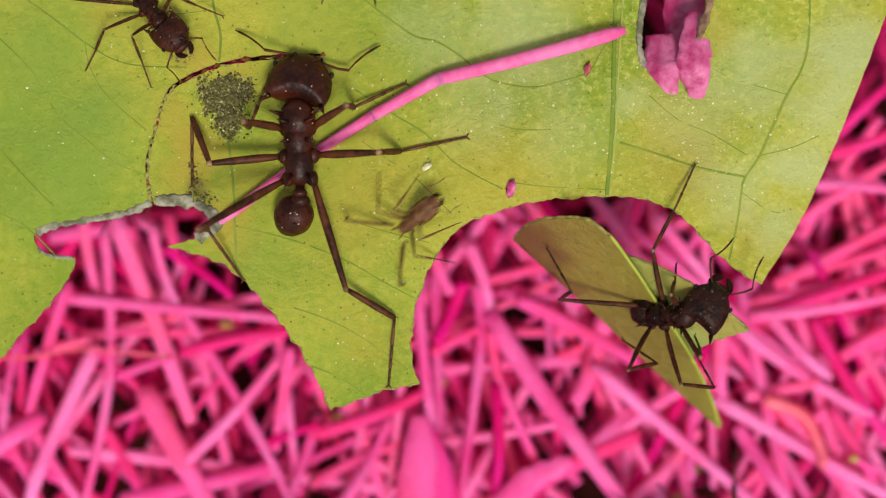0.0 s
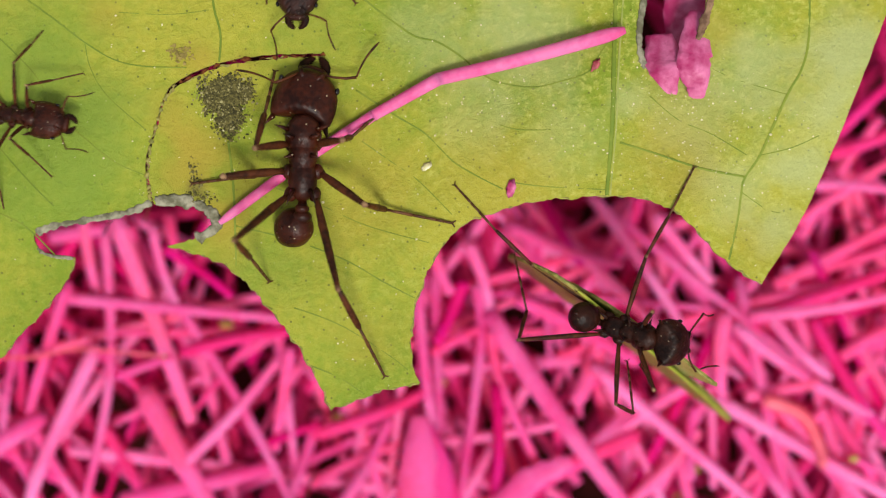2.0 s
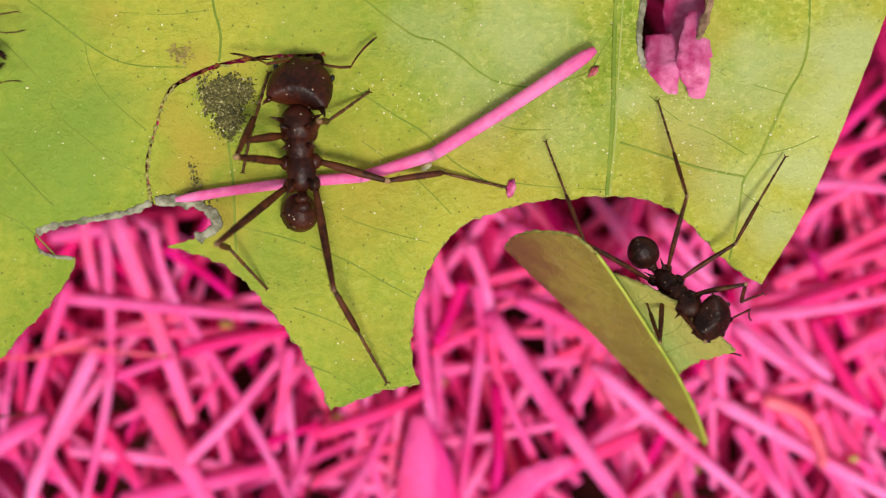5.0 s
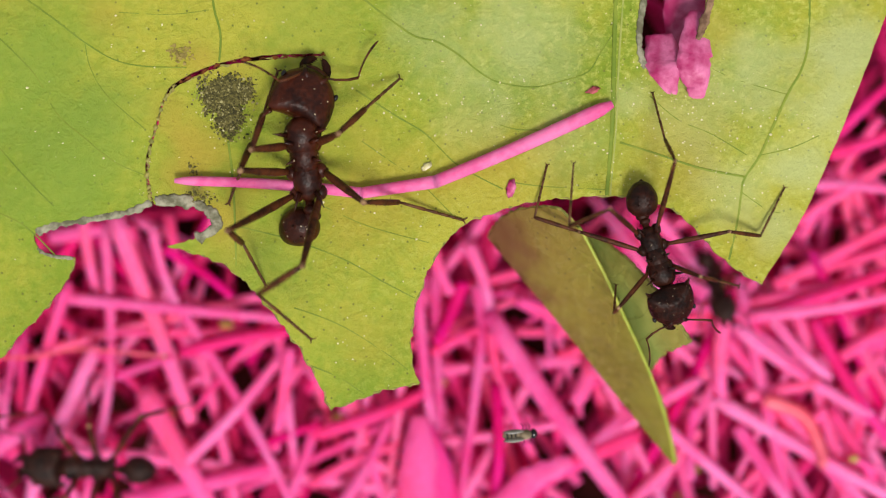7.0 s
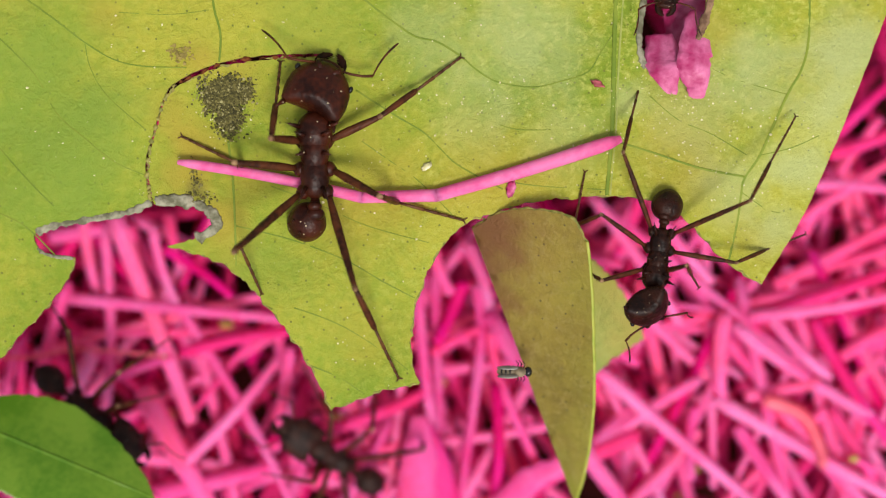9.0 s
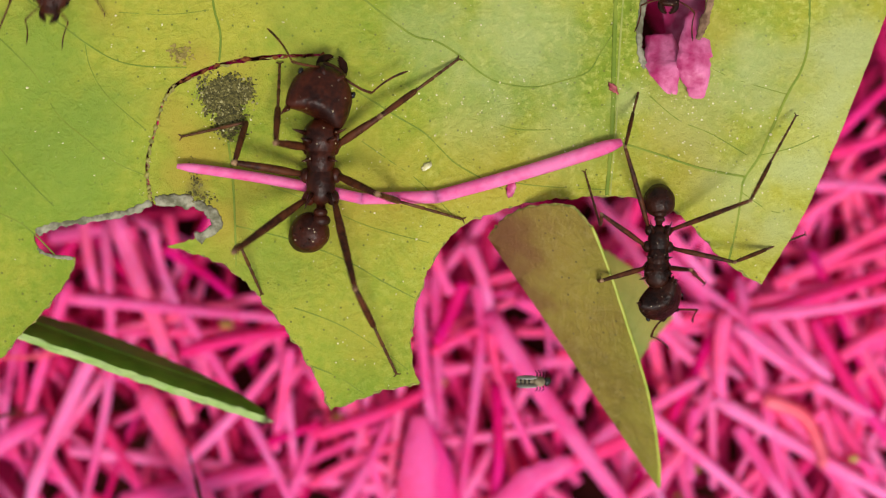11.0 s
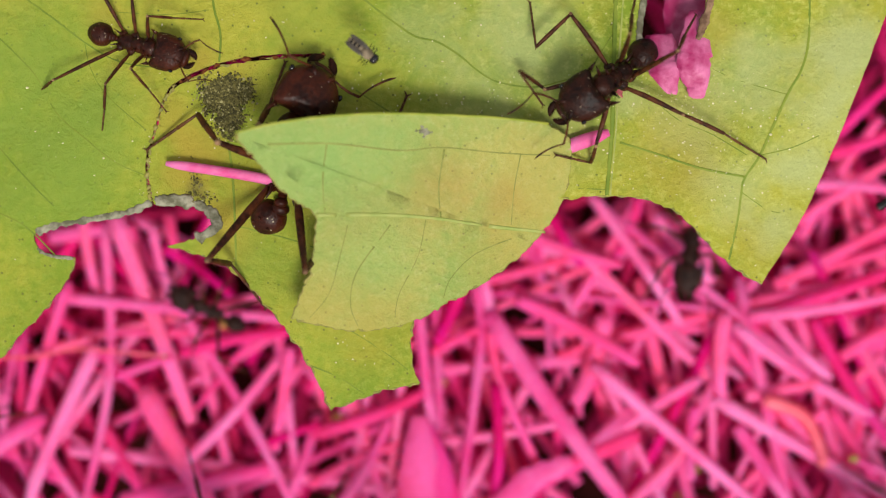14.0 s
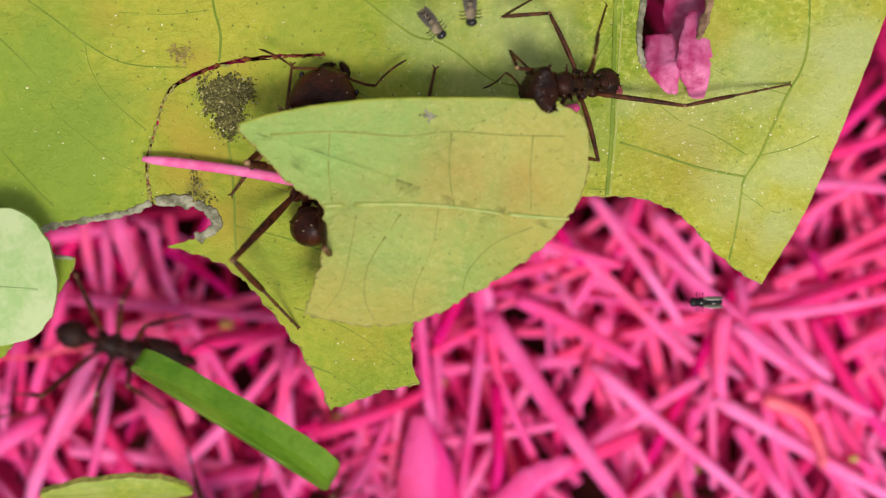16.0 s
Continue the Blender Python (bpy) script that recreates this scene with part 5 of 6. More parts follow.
# seconds, place in mm, turn in degrees, two folds in degrees
PIECE = [
    (0, 9.82, -0.6, 1.14, 127.2, -33.2, 126.5, -177, -1),
    (0.5, 8.79, -0.34, -0.52, 121.4, -28.7, 134.3, -177, -14),
    (1, 8.29, -1.65, 0.08, 107.6, -33.8, 139, -177, 2),
    (1.5, 8.39, -2.04, -0.17, 102.2, -32.5, 140.3, -177, 1),
    (2, 8.5, -3.18, -0.11, 96.7, -36, 141.7, -177, -4),
    (2.5, 8.04, -3.31, -0.33, 92.1, -31.2, 144.5, -177, 3),
    (3, 6.51, -1.35, 1.29, 107.7, -23.5, 145.7, -177, -13),
    (3.5, 7.16, -3.53, 1.02, 94.6, -34.6, 133.3, -177, -16),
    (4, 9.62, -0.76, 1.58, 133.4, -28.2, 122.6, -177, 4),
    (6.5, 8.03, -3.03, 1.06, 99.5, -40.7, 135.3, -177, -11),
    (7, 8.24, -0.44, -0.76, 132.5, -22.4, 117.1, -151, -44),
    (7.5, 7.27, -1.6, 0.66, 129.6, -23, 100.7, -86, 3),
    (8, 7.55, -1.52, -0.56, 141.6, -22.2, 94.9, -108, 6),
    (8.5, 7.48, -2.08, -0.16, 145.3, -26.1, 87.2, -106, 7),
    (9, 7.78, -1.44, 1.04, 153.2, -25.1, 93.9, -122, 4),
    (11.5, 8.55, -0.59, 1.56, 139.6, -20.7, 110.8, -98, 3),
    (12, 8.79, -0.98, 3.66, 141.9, -29.3, 109, -100, 7),
    (12.25, 9.55, -0.91, 0.07, 128.7, -19.3, 107.9, -49, -9),
    (12.5, 9.96, -0.69, -0.05, 115.8, -9.7, 104.5, 2, -25),
    (12.6, 9.24, 0.85, 1.97, 123.7, 11.3, 102.2, -14, -25),
    (12.7, 8.48, 0.37, 0.21, 117.1, 6.3, 79, -19, -7),
    (12.8, 7.52, 0.22, 0.89, 110.7, 3.3, 73.4, -14, -5),
    (13, 3.68, 4.24, 5.31, 54.5, 26.1, 20.6, -13, 4),
    (13.5, 4.14, 5.77, 4.08, 39.2, 27.3, 8.5, -8, 8),
    (14, 3.54, 6.67, 2.09, 17.8, 14.8, -1.1, -9, 5),
    (14.5, 3.05, 7, 3.6, 3.7, 4.7, -3.4, -2, 2),
    (15, 3.68, 7.61, 4.35, 5.1, 3.9, 0.1, 6, -5),
    (15.5, 3.88, 7.53, 4.1, 7.2, 7, 0.4, -0, -4),
    (16, 3.85, 7.53, 4.0, 2.9, 1.3, 0.1, 1, -5),
]


def motions():
    # the soldier stays at its cut
    act(soldier,
        [(0, 525, 178, 530, 315, 0, 1), (0.5, 525, 172, 530, 312, 0, 1), (1, 503, 172, 505, 312, 0, 1), (1.5, 505, 176, 505, 317, 0, 1),
         (2, 537, 206, 535, 342, 0, 1), (2.5, 531, 205, 536, 337, 0, 1), (3, 540, 222, 541, 347, 0, 1), (3.5, 513, 196, 521, 330, 0, 1),
         (4, 510, 186, 520, 322, 0, 1), (6.5, 550, 192, 555, 330, 0, 1), (7, 532, 212, 545, 342, 0, 1), (7.5, 553, 202, 553, 340, 0, 1),
         (8, 577, 198, 573, 337, 0, 1), (8.5, 556, 192, 563, 330, 0, 1), (9, 556, 202, 557, 337, 0, 1), (11.5, 570, 215, 570, 352, 0, 1),
         (12, 558, 215, 554, 347, 0, 1), (12.5, 583, 207, 590, 345, 0, 1), (12.8, 583, 222, 575, 350, 0, 1), (13, 562, 227, 560, 345, 0, 1),
         (13.5, 530, 208, 520, 325, -0.2, 1), (14, 525, 205, 500, 330, -0.3, 1), (14.5, 545, 212, 505, 335, -0.35, 1), (15, 555, 212, 528, 340, -0.4, 1),
         (16, 570, 215, 545, 345, -0.4, 1)],
        [(0, 519, 383), (0.5, 529, 367), (1, 509, 360), (1.5, 499, 363), (2, 519, 404), (2.5, 531, 387), (3, 523, 404), (3.5, 516, 391), (4, 519, 374),
         (6.5, 547, 382), (7, 529, 402), (7.5, 535, 402), (8, 564, 404), (8.5, 556, 378), (9, 542, 394), (11.5, 547, 418), (12, 531, 410), (12.5, 574, 413),
         (12.8, 567, 415), (13, 540, 405), (13.5, 476, 395), (14, 474, 385), (14.5, 486, 395), (15, 517, 400), (15.5, 543, 410), (16, 549, 402)],
        [(0, 533, 140, 12, 38, 0), (0.5, 530, 138, 10, 40, 0), (1, 520, 140, 14, 40, 0), (1.5, 530, 142, 14, 38, 0), (2, 543, 168, 14, 18, 0),
         (2.5, 545, 158, 16, 30, 0), (3, 546, 178, 15, 12, 0), (3.5, 525, 150, 14, 34, 10), (4, 522, 146, 12, 40, 0), (6.5, 553, 145, 10, 35, 0),
         (7, 540, 168, 20, 18, 16), (7.5, 553, 155, 15, 30, 10), (8, 573, 155, 17, 25, 0), (8.5, 563, 152, 14, 34, 0), (9, 566, 155, 22, 25, 5),
         (11.5, 572, 165, 18, 18, 18), (12, 567, 165, 17, 18, 20), (12.5, 585, 158, 10, 20, 0), (12.8, 583, 168, 8, 16, 0), (13, 572, 163, 17, 18, 18),
         (13.5, 557, 145, 22, 20, 22), (14, 557, 150, 24, 20, 22), (14.5, 562, 148, 22, 26, 18), (15, 572, 148, 14, 34, 5), (16, 578, 152, 18, 34, 0)],
        {"fL": [(0, 432, 215, 478, 135, 0), (0.5, 432, 225, 480, 135, 0), (1, 420, 225, 465, 130, 0), (1.5, 425, 225, 470, 130, 0), (2, 452, 262, 487, 125, 0),
                (2.5, 450, 245, 482, 130, 0), (3, 460, 272, 489, 120, 0), (3.5, 435, 265, 480, 140, 0), (4, 430, 250, 475, 130, 0), (6.5, 463, 242, 497, 130, 0),
                (7, 445, 265, 495, 115, 0), (7.5, 463, 250, 498, 120, 0), (8, 478, 233, 495, 105, 0), (8.5, 470, 238, 498, 118, 0), (9, 480, 245, 497, 105, 0),
                (11.5, 490, 255, 495, 105, 0), (12, 483, 253, 495, 110, 0), (12.5, 508, 240, 498, 122, 0), (12.8, 498, 248, 517, 108, 0),
                (13, 478, 248, 515, 110, 0), (13.5, 465, 225, 520, 110, 0), (14, 458, 222, 505, 110, 0), (14.5, 480, 190, 510, 110, 0), (15, 495, 190, 515, 110, 0),
                (15.5, 500, 195, 520, 110, 0), (16, 497, 195, 517, 115, 0)],
         "fR": [(0, 612, 187, 717, 148, 0), (0.5, 615, 185, 737, 138, 0), (1, 597, 195, 710, 145, 0), (1.5, 578, 222, 660, 163, 0), (2, 605, 248, 692, 182, 0),
                (2.5, 605, 235, 697, 175, 0), (3, 622, 245, 730, 125, 0), (3.5, 572, 238, 690, 155, 0), (4, 565, 215, 653, 163, 0), (6.5, 637, 198, 760, 108, 0),
                (7, 598, 237, 720, 128, 0), (7.5, 610, 230, 720, 128, 0), (8, 640, 240, 722, 128, 0), (8.5, 628, 228, 722, 125, 0), (9, 672, 207, 815, 102, 0),
                (11.5, 632, 240, 748, 138, 0), (12, 627, 238, 748, 138, 0), (12.5, 645, 235, 748, 135, 0), (12.8, 648, 245, 748, 140, 0),
                (13, 632, 240, 748, 140, 0), (13.5, 575, 270, 660, 180, 3), (14, 640, 200, 720, 170, 0), (14.5, 690, 180, 740, 128, 0), (15, 690, 165, 740, 128, 0),
                (15.5, 695, 170, 757, 98, 0), (16, 705, 170, 770, 122, 0)],
         "mL": [(0, 367, 290, 340, 328, 0), (0.5, 367, 285, 340, 328, 0), (1, 347, 272, 350, 330, 0), (1.5, 347, 272, 348, 330, 0), (2, 395, 312, 340, 325, 0),
                (2.5, 387, 298, 345, 325, 0), (3, 412, 318, 345, 310, 0), (3.5, 400, 298, 330, 305, 0), (4, 418, 278, 430, 305, 0), (6.5, 430, 287, 345, 310, 0),
                (7, 425, 302, 405, 360, 0), (7.5, 490, 290, 430, 300, 0), (8, 500, 282, 425, 262, 2), (8.5, 415, 288, 322, 240, 0), (9, 415, 288, 322, 242, 0),
                (11.5, 480, 297, 340, 297, 0), (12, 485, 285, 440, 290, 0), (12.5, 520, 315, 440, 312, 0), (12.8, 530, 292, 500, 300, 0),
                (13, 490, 292, 400, 295, 0), (13.5, 462, 240, 310, 212, 0), (14, 385, 252, 260, 265, 0), (14.5, 420, 240, 470, 330, 0), (15, 430, 272, 400, 352, 0),
                (15.5, 465, 288, 405, 345, 0), (16, 437, 288, 410, 345, 0)],
         "mR": [(0, 670, 270, 825, 243, 0), (0.5, 663, 268, 823, 245, 0), (1, 672, 318, 842, 357, 0), (1.5, 657, 350, 800, 390, 0), (2, 645, 362, 800, 395, 0),
                (2.5, 655, 362, 800, 400, 0), (3, 632, 362, 803, 402, 0), (3.5, 610, 317, 778, 297, 0), (4, 685, 320, 900, 333, 0), (6.5, 683, 348, 820, 388, 0),
                (7, 643, 358, 820, 390, 0), (7.5, 660, 350, 820, 390, 0), (8, 688, 340, 822, 390, 0), (8.5, 683, 348, 822, 390, 0), (9, 672, 348, 820, 390, 0),
                (11.5, 667, 343, 818, 388, 0), (12, 668, 345, 815, 388, 0), (12.5, 695, 333, 820, 385, 0), (12.8, 672, 345, 800, 382, 0),
                (13, 665, 357, 760, 390, 0), (13.5, 660, 345, 742, 392, 0), (14, 660, 345, 742, 392, 0), (14.5, 660, 345, 742, 392, 0), (15, 660, 345, 742, 392, 0),
                (15.5, 660, 345, 742, 392, 0), (16, 660, 345, 742, 392, 0)],
         "hL": [(0, 352, 405, 430, 495, 0), (0.5, 348, 402, 430, 495, 0), (1, 330, 405, 428, 495, 0), (1.5, 322, 408, 428, 500, 0), (2, 415, 425, 478, 500, 0),
                (2.5, 405, 480, 480, 520, 0), (3, 408, 478, 470, 510, 0), (3.5, 390, 430, 470, 500, 0), (4, 372, 425, 470, 515, 0), (6.5, 403, 440, 475, 505, 0),
                (7, 403, 408, 470, 505, 0), (7.5, 400, 432, 470, 510, 0), (8, 438, 458, 458, 512, 0), (8.5, 415, 440, 465, 515, 0), (9, 415, 445, 463, 520, 0),
                (11.5, 445, 473, 530, 590, 0), (12, 425, 480, 540, 580, 0), (12.5, 475, 493, 545, 585, 0), (12.8, 467, 470, 522, 580, 0),
                (13, 438, 462, 525, 590, 0), (13.5, 362, 478, 460, 550, 0), (14, 368, 460, 470, 545, 0), (14.5, 378, 450, 478, 552, 0), (15, 400, 450, 515, 580, 0),
                (15.5, 420, 438, 520, 575, 0), (16, 412, 460, 528, 580, 0)],
         "hR": [(0, 612, 512, 688, 682, 0), (0.5, 613, 507, 688, 682, 0), (1, 590, 503, 688, 680, 0), (1.5, 585, 508, 688, 680, 0), (2, 598, 510, 688, 680, 0),
                (2.5, 600, 512, 690, 680, 0), (3, 590, 505, 688, 680, 0), (3.5, 577, 507, 683, 680, 0), (4, 572, 510, 683, 680, 0), (6.5, 617, 513, 690, 680, 0),
                (7, 535, 470, 550, 600, 3), (7.5, 632, 522, 745, 690, 0), (8, 650, 510, 710, 680, 0), (8.5, 630, 510, 710, 680, 0), (9, 628, 510, 708, 675, 0),
                (11.5, 585, 440, 622, 525, 2), (12, 545, 460, 565, 590, 3), (12.5, 660, 468, 735, 545, 0), (12.8, 635, 430, 750, 540, 0),
                (13, 612, 380, 640, 440, 0), (13.5, 545, 470, 580, 530, 0), (14, 540, 480, 600, 560, 0), (14.5, 540, 460, 580, 540, 0), (15, 560, 440, 600, 520, 0),
                (15.5, 570, 440, 610, 520, 0), (16, 575, 440, 610, 520, 0)]}, seed=1)
    # the worker that cuts and turns the big piece
    act(cutter,
        [(0, 1215, 558, 1160, 560, -0.6, 1), (0.5, 1207, 570, 1138, 565, -0.6, 1), (1, 1172, 588, 1105, 566, -0.6, 1), (1.5, 1182, 605, 1102, 583, -0.6, 1),
         (2, 1158, 602, 1076, 576, 0, 1), (2.5, 1153, 600, 1073, 568, 0.5, 1), (3, 1095, 580, 1014, 525, 0.8, 1), (3.5, 1058, 550, 988, 482, 0.8, 1),
         (3.58, 1068, 555, 998, 490, 0.8, 1), (3.7, 1285, 585, 1210, 535, 0, 1), (3.9, 1300, 515, 1225, 462, 0, 1), (4, 1298, 525, 1226, 474, 0, 1),
         (5.2, 1215, 560, 1160, 490, 0, 1), (6.5, 1146, 580, 1107, 490, 0, 1), (7, 1180, 508, 1147, 410, 0, 1), (7.5, 1118, 548, 1118, 448, 0, 1),
         (8, 1124, 528, 1131, 428, 0, 1), (8.5, 1115, 536, 1129, 435, 0, 1), (9, 1156, 514, 1172, 412, 0, 1), (11.5, 1165, 508, 1165, 408, 0, 1),
         (12, 1152, 470, 1152, 368, 0.1, 1), (12.5, 1134, 355, 1144, 258, 0.3, 1), (12.8, 1110, 300, 1140, 215, 0.5, 1), (12.9, 1095, 260, 1128, 185, 0.7, 1),
         (13, 1068, 212, 1118, 145, 0.8, 1), (13.5, 1080, 172, 1140, 108, 0.8, 1), (14, 1055, 162, 1112, 120, 0.8, 1), (14.5, 1035, 180, 1090, 152, 0.9, 1),
         (15, 1027, 165, 1085, 147, 1, 1), (15.5, 1002, 145, 1062, 139, 1, 1), (16, 985, 155, 1050, 145, 1, 1)],
        [(0, 1148, 548), (0.5, 1104, 540), (1, 1072, 550), (1.5, 1072, 567), (2, 1033, 562), (2.5, 1011, 548), (3, 967, 498), (3.5, 945, 430),
         (3.58, 955, 440), (3.7, 1180, 511), (3.9, 1190, 412), (4, 1175, 440), (6.5, 1082, 457), (7, 1136, 352), (7.5, 1117, 385), (8, 1138, 368),
         (8.5, 1147, 375), (9, 1181, 363), (11.5, 1163, 353), (12, 1160, 305), (12.5, 1153, 208), (12.8, 1161, 170), (12.9, 1150, 138), (13, 1150, 118),
         (13.5, 1172, 92), (14, 1138, 96), (14.5, 1123, 145), (15, 1112, 146), (15.5, 1083, 138), (16, 1073, 148)],
        [(0, 1253, 540, 35, 12, 0), (0.5, 1245, 550, 45, 15, 0), (1, 1207, 578, 60, 30, 0), (1.5, 1213, 600, 80, 50, 0), (2, 1190, 606, 92, 55, 0),
         (2.5, 1183, 606, 92, 52, 0), (3, 1130, 596, 100, 32, 0), (3.5, 1086, 567, 125, 30, 0), (3.58, 1098, 572, 125, 30, 0), (3.7, 1330, 600, 115, 50, 0),
         (3.9, 1328, 530, 105, 58, 0), (4, 1322, 545, 108, 58, 0), (6.5, 1170, 597, 132, 55, 0), (7, 1190, 545, 160, 45, 0), (7.5, 1126, 575, 150, 62, 0),
         (8, 1127, 558, 146, 62, 0), (8.5, 1105, 567, 150, 62, 0), (9, 1146, 545, 150, 60, 0), (11.5, 1176, 531, 142, 58, 0), (12, 1158, 498, 142, 58, 0),
         (12.5, 1132, 400, 186, 32, 0), (12.8, 1087, 350, 205, 28, 0), (12.9, 1045, 300, 220, 20, 0), (13, 1018, 256, 238, 12, 0),
         (13.5, 1030, 212, 238, 12, 0), (14, 1003, 190, 238, 18, 0), (14.5, 986, 194, 264, 26, 0), (15, 980, 178, 262, 36, 0), (15.5, 964, 160, 250, 58, 0),
         (16, 950, 165, 262, 62, 0)],
        {"fL": [(0, 1188, 522, 1197, 465, 1), (0.5, 1175, 545, 1185, 485, 1), (1, 1135, 540, 1150, 510, 1), (1.5, 1160, 555, 1140, 560, 1),
                (2, 1155, 552, 1140, 570, 1), (2.5, 1195, 540, 1170, 550, 1), (3, 1110, 528, 1163, 528, 1), (3.5, 1060, 480, 1128, 478, 1),
                (3.75, 1385, 490, 1350, 520, 0), (4, 1385, 490, 1350, 520, 0), (6.5, 1165, 525, 1192, 528, 1), (7, 1240, 490, 1345, 515, 0),
                (7.5, 1232, 535, 1335, 497, 0), (8, 1237, 530, 1335, 492, 0), (8.5, 1237, 530, 1335, 490, 0), (9, 1215, 470, 1240, 515, 1),
                (11.5, 1225, 480, 1252, 502, 1), (12, 1225, 425, 1250, 465, 1), (12.5, 1190, 345, 1215, 395, 0), (12.8, 1165, 300, 1165, 370, 0),
                (13, 1102, 340, 1130, 328, 0), (13.5, 1108, 215, 1090, 295, 0), (14, 1050, 275, 985, 275, 1), (14.5, 1005, 285, 975, 268, 1),
                (15, 1010, 278, 1000, 240, 1), (15.5, 968, 260, 990, 235, 1), (16, 940, 268, 985, 235, 1)],
         "mL": [(0, 1155, 445, 1238, 275, 0), (0.5, 1150, 440, 1238, 275, 0), (1, 1138, 435, 1238, 278, 0), (1.5, 1148, 438, 1238, 278, 0),
                (2, 1148, 440, 1240, 275, 0), (2.5, 1150, 432, 1238, 278, 0), (3, 1130, 420, 1238, 278, 0), (3.5, 1120, 400, 1238, 278, 0),
                (3.75, 1350, 400, 1422, 222, 0), (4, 1350, 400, 1422, 222, 0), (6.5, 1250, 460, 1385, 383, 0), (7, 1290, 410, 1388, 333, 0),
                (7.5, 1275, 455, 1405, 395, 0), (8, 1283, 457, 1405, 397, 0), (8.5, 1175, 460, 1250, 500, 3), (9, 1313, 467, 1425, 415, 0),
                (11.5, 1288, 447, 1340, 360, 0), (12, 1290, 388, 1345, 328, 0), (12.5, 1300, 290, 1415, 275, 0), (12.8, 1290, 268, 1400, 273, 0),
                (13, 1245, 250, 1365, 280, 0), (13.5, 1245, 225, 1358, 282, 0), (14, 1235, 215, 1355, 282, 0), (14.5, 1115, 318, 1070, 318, 0),
                (15, 1107, 290, 1040, 225, 1), (15.5, 1080, 278, 1050, 230, 1), (16, 1060, 288, 1045, 235, 1)],
         "hL": [(0, 980, 530, 968, 440, 1), (0.5, 962, 520, 985, 470, 1), (1, 940, 492, 810, 335, 0), (1.5, 940, 490, 805, 332, 0), (2, 930, 462, 805, 328, 0),
                (2.5, 962, 420, 838, 242, 0), (3, 932, 390, 840, 240, 0), (3.5, 910, 295, 838, 240, 0), (3.75, 1245, 345, 1160, 160, 0),
                (4, 1245, 345, 1160, 160, 0), (6.5, 1172, 350, 1158, 165, 0), (7, 1195, 285, 1155, 165, 0), (7.5, 1172, 300, 1155, 165, 0),
                (8, 1210, 350, 1320, 110, 5), (8.5, 1297, 355, 1425, 175, 0), (9, 1328, 355, 1425, 175, 0), (11.5, 1285, 355, 1325, 195, 0),
                (12, 1237, 205, 1237, 60, 0), (12.5, 1205, 160, 1228, 60, 0), (12.8, 1200, 150, 1235, 70, 0), (13, 1200, 90, 1260, 0, 0),
                (13.5, 1220, 60, 1270, -20, 0), (14, 1200, 90, 1240, 10, 0), (14.5, 1265, 165, 1405, 148, 0), (15, 1268, 172, 1405, 148, 0),
                (15.5, 1253, 170, 1405, 148, 0), (16, 1232, 190, 1405, 148, 0)],
         "fR": [(0, 1240, 632, 1228, 590, 0), (0.5, 1220, 648, 1210, 600, 0), (1, 1185, 665, 1200, 620, 0), (1.5, 1183, 685, 1190, 650, 0),
                (2, 1157, 690, 1130, 640, 0), (2.5, 1145, 688, 1140, 620, 0), (3, 1060, 640, 1062, 672, 0), (3.5, 1040, 600, 1060, 640, 0),
                (3.75, 1248, 605, 1215, 530, 0), (4, 1248, 605, 1215, 530, 0), (6.5, 1070, 645, 1075, 560, 0), (7, 1095, 545, 1090, 505, 0),
                (7.5, 1025, 565, 1035, 525, 0), (8, 1030, 530, 1035, 485, 0), (8.5, 1008, 515, 1003, 480, 0), (9, 1065, 497, 1022, 462, 0),
                (11.5, 1088, 538, 1080, 455, 0), (12, 1065, 470, 1070, 430, 0), (12.5, 1055, 335, 1030, 360, 0), (12.8, 1010, 285, 1030, 282, 0),
                (13, 1000, 260, 960, 275, 1), (13.5, 990, 132, 975, 160, 0), (14, 958, 160, 960, 185, 1), (14.5, 948, 140, 960, 175, 1), (15, 950, 112, 970, 150, 1),
                (15.5, 930, 112, 950, 130, 1), (16, 915, 120, 945, 130, 1)],
         "mR": [(0, 1205, 680, 1222, 610, 0), (0.5, 1178, 690, 1200, 640, 0), (1, 1137, 700, 1170, 655, 0), (1.5, 1095, 710, 1110, 640, 0),
                (2, 1090, 715, 1110, 640, 0), (2.5, 1073, 700, 1100, 625, 0), (3, 1048, 610, 1060, 670, 0), (3.5, 1005, 575, 1010, 635, 0),
                (3.75, 1168, 605, 1125, 480, 0), (4, 1168, 605, 1125, 480, 0), (6.5, 960, 530, 950, 475, 0), (7, 1008, 405, 968, 293, 0),
                (7.5, 980, 410, 968, 295, 0), (8, 990, 402, 970, 292, 0), (8.5, 993, 385, 970, 292, 0), (9, 1065, 380, 1035, 305, 0), (11.5, 1010, 398, 945, 305, 0),
                (12, 1063, 265, 1055, 140, 0), (12.5, 1015, 208, 1065, 207, 0), (12.8, 1005, 162, 1060, 190, 0), (13, 1025, 65, 1020, 5, 0),
                (13.5, 1050, 10, 1020, -60, 0), (14, 1010, 25, 938, 5, 0), (14.5, 1020, 30, 940, 3, 0), (15, 1010, 15, 940, 0, 0), (15.5, 990, 5, 945, 5, 0),
                (16, 970, 18, 940, 0, 0)],
         "hR": [(0, 1112, 655, 1102, 602, 0), (0.5, 1003, 615, 998, 500, 0), (1, 980, 598, 972, 480, 0), (1.5, 995, 603, 975, 500, 0), (2, 918, 602, 910, 450, 0),
                (2.5, 912, 595, 905, 470, 0), (3, 1005, 590, 965, 660, 0), (3.5, 945, 520, 888, 580, 0), (3.75, 1035, 430, 948, 205, 0), (4, 1035, 430, 948, 205, 0),
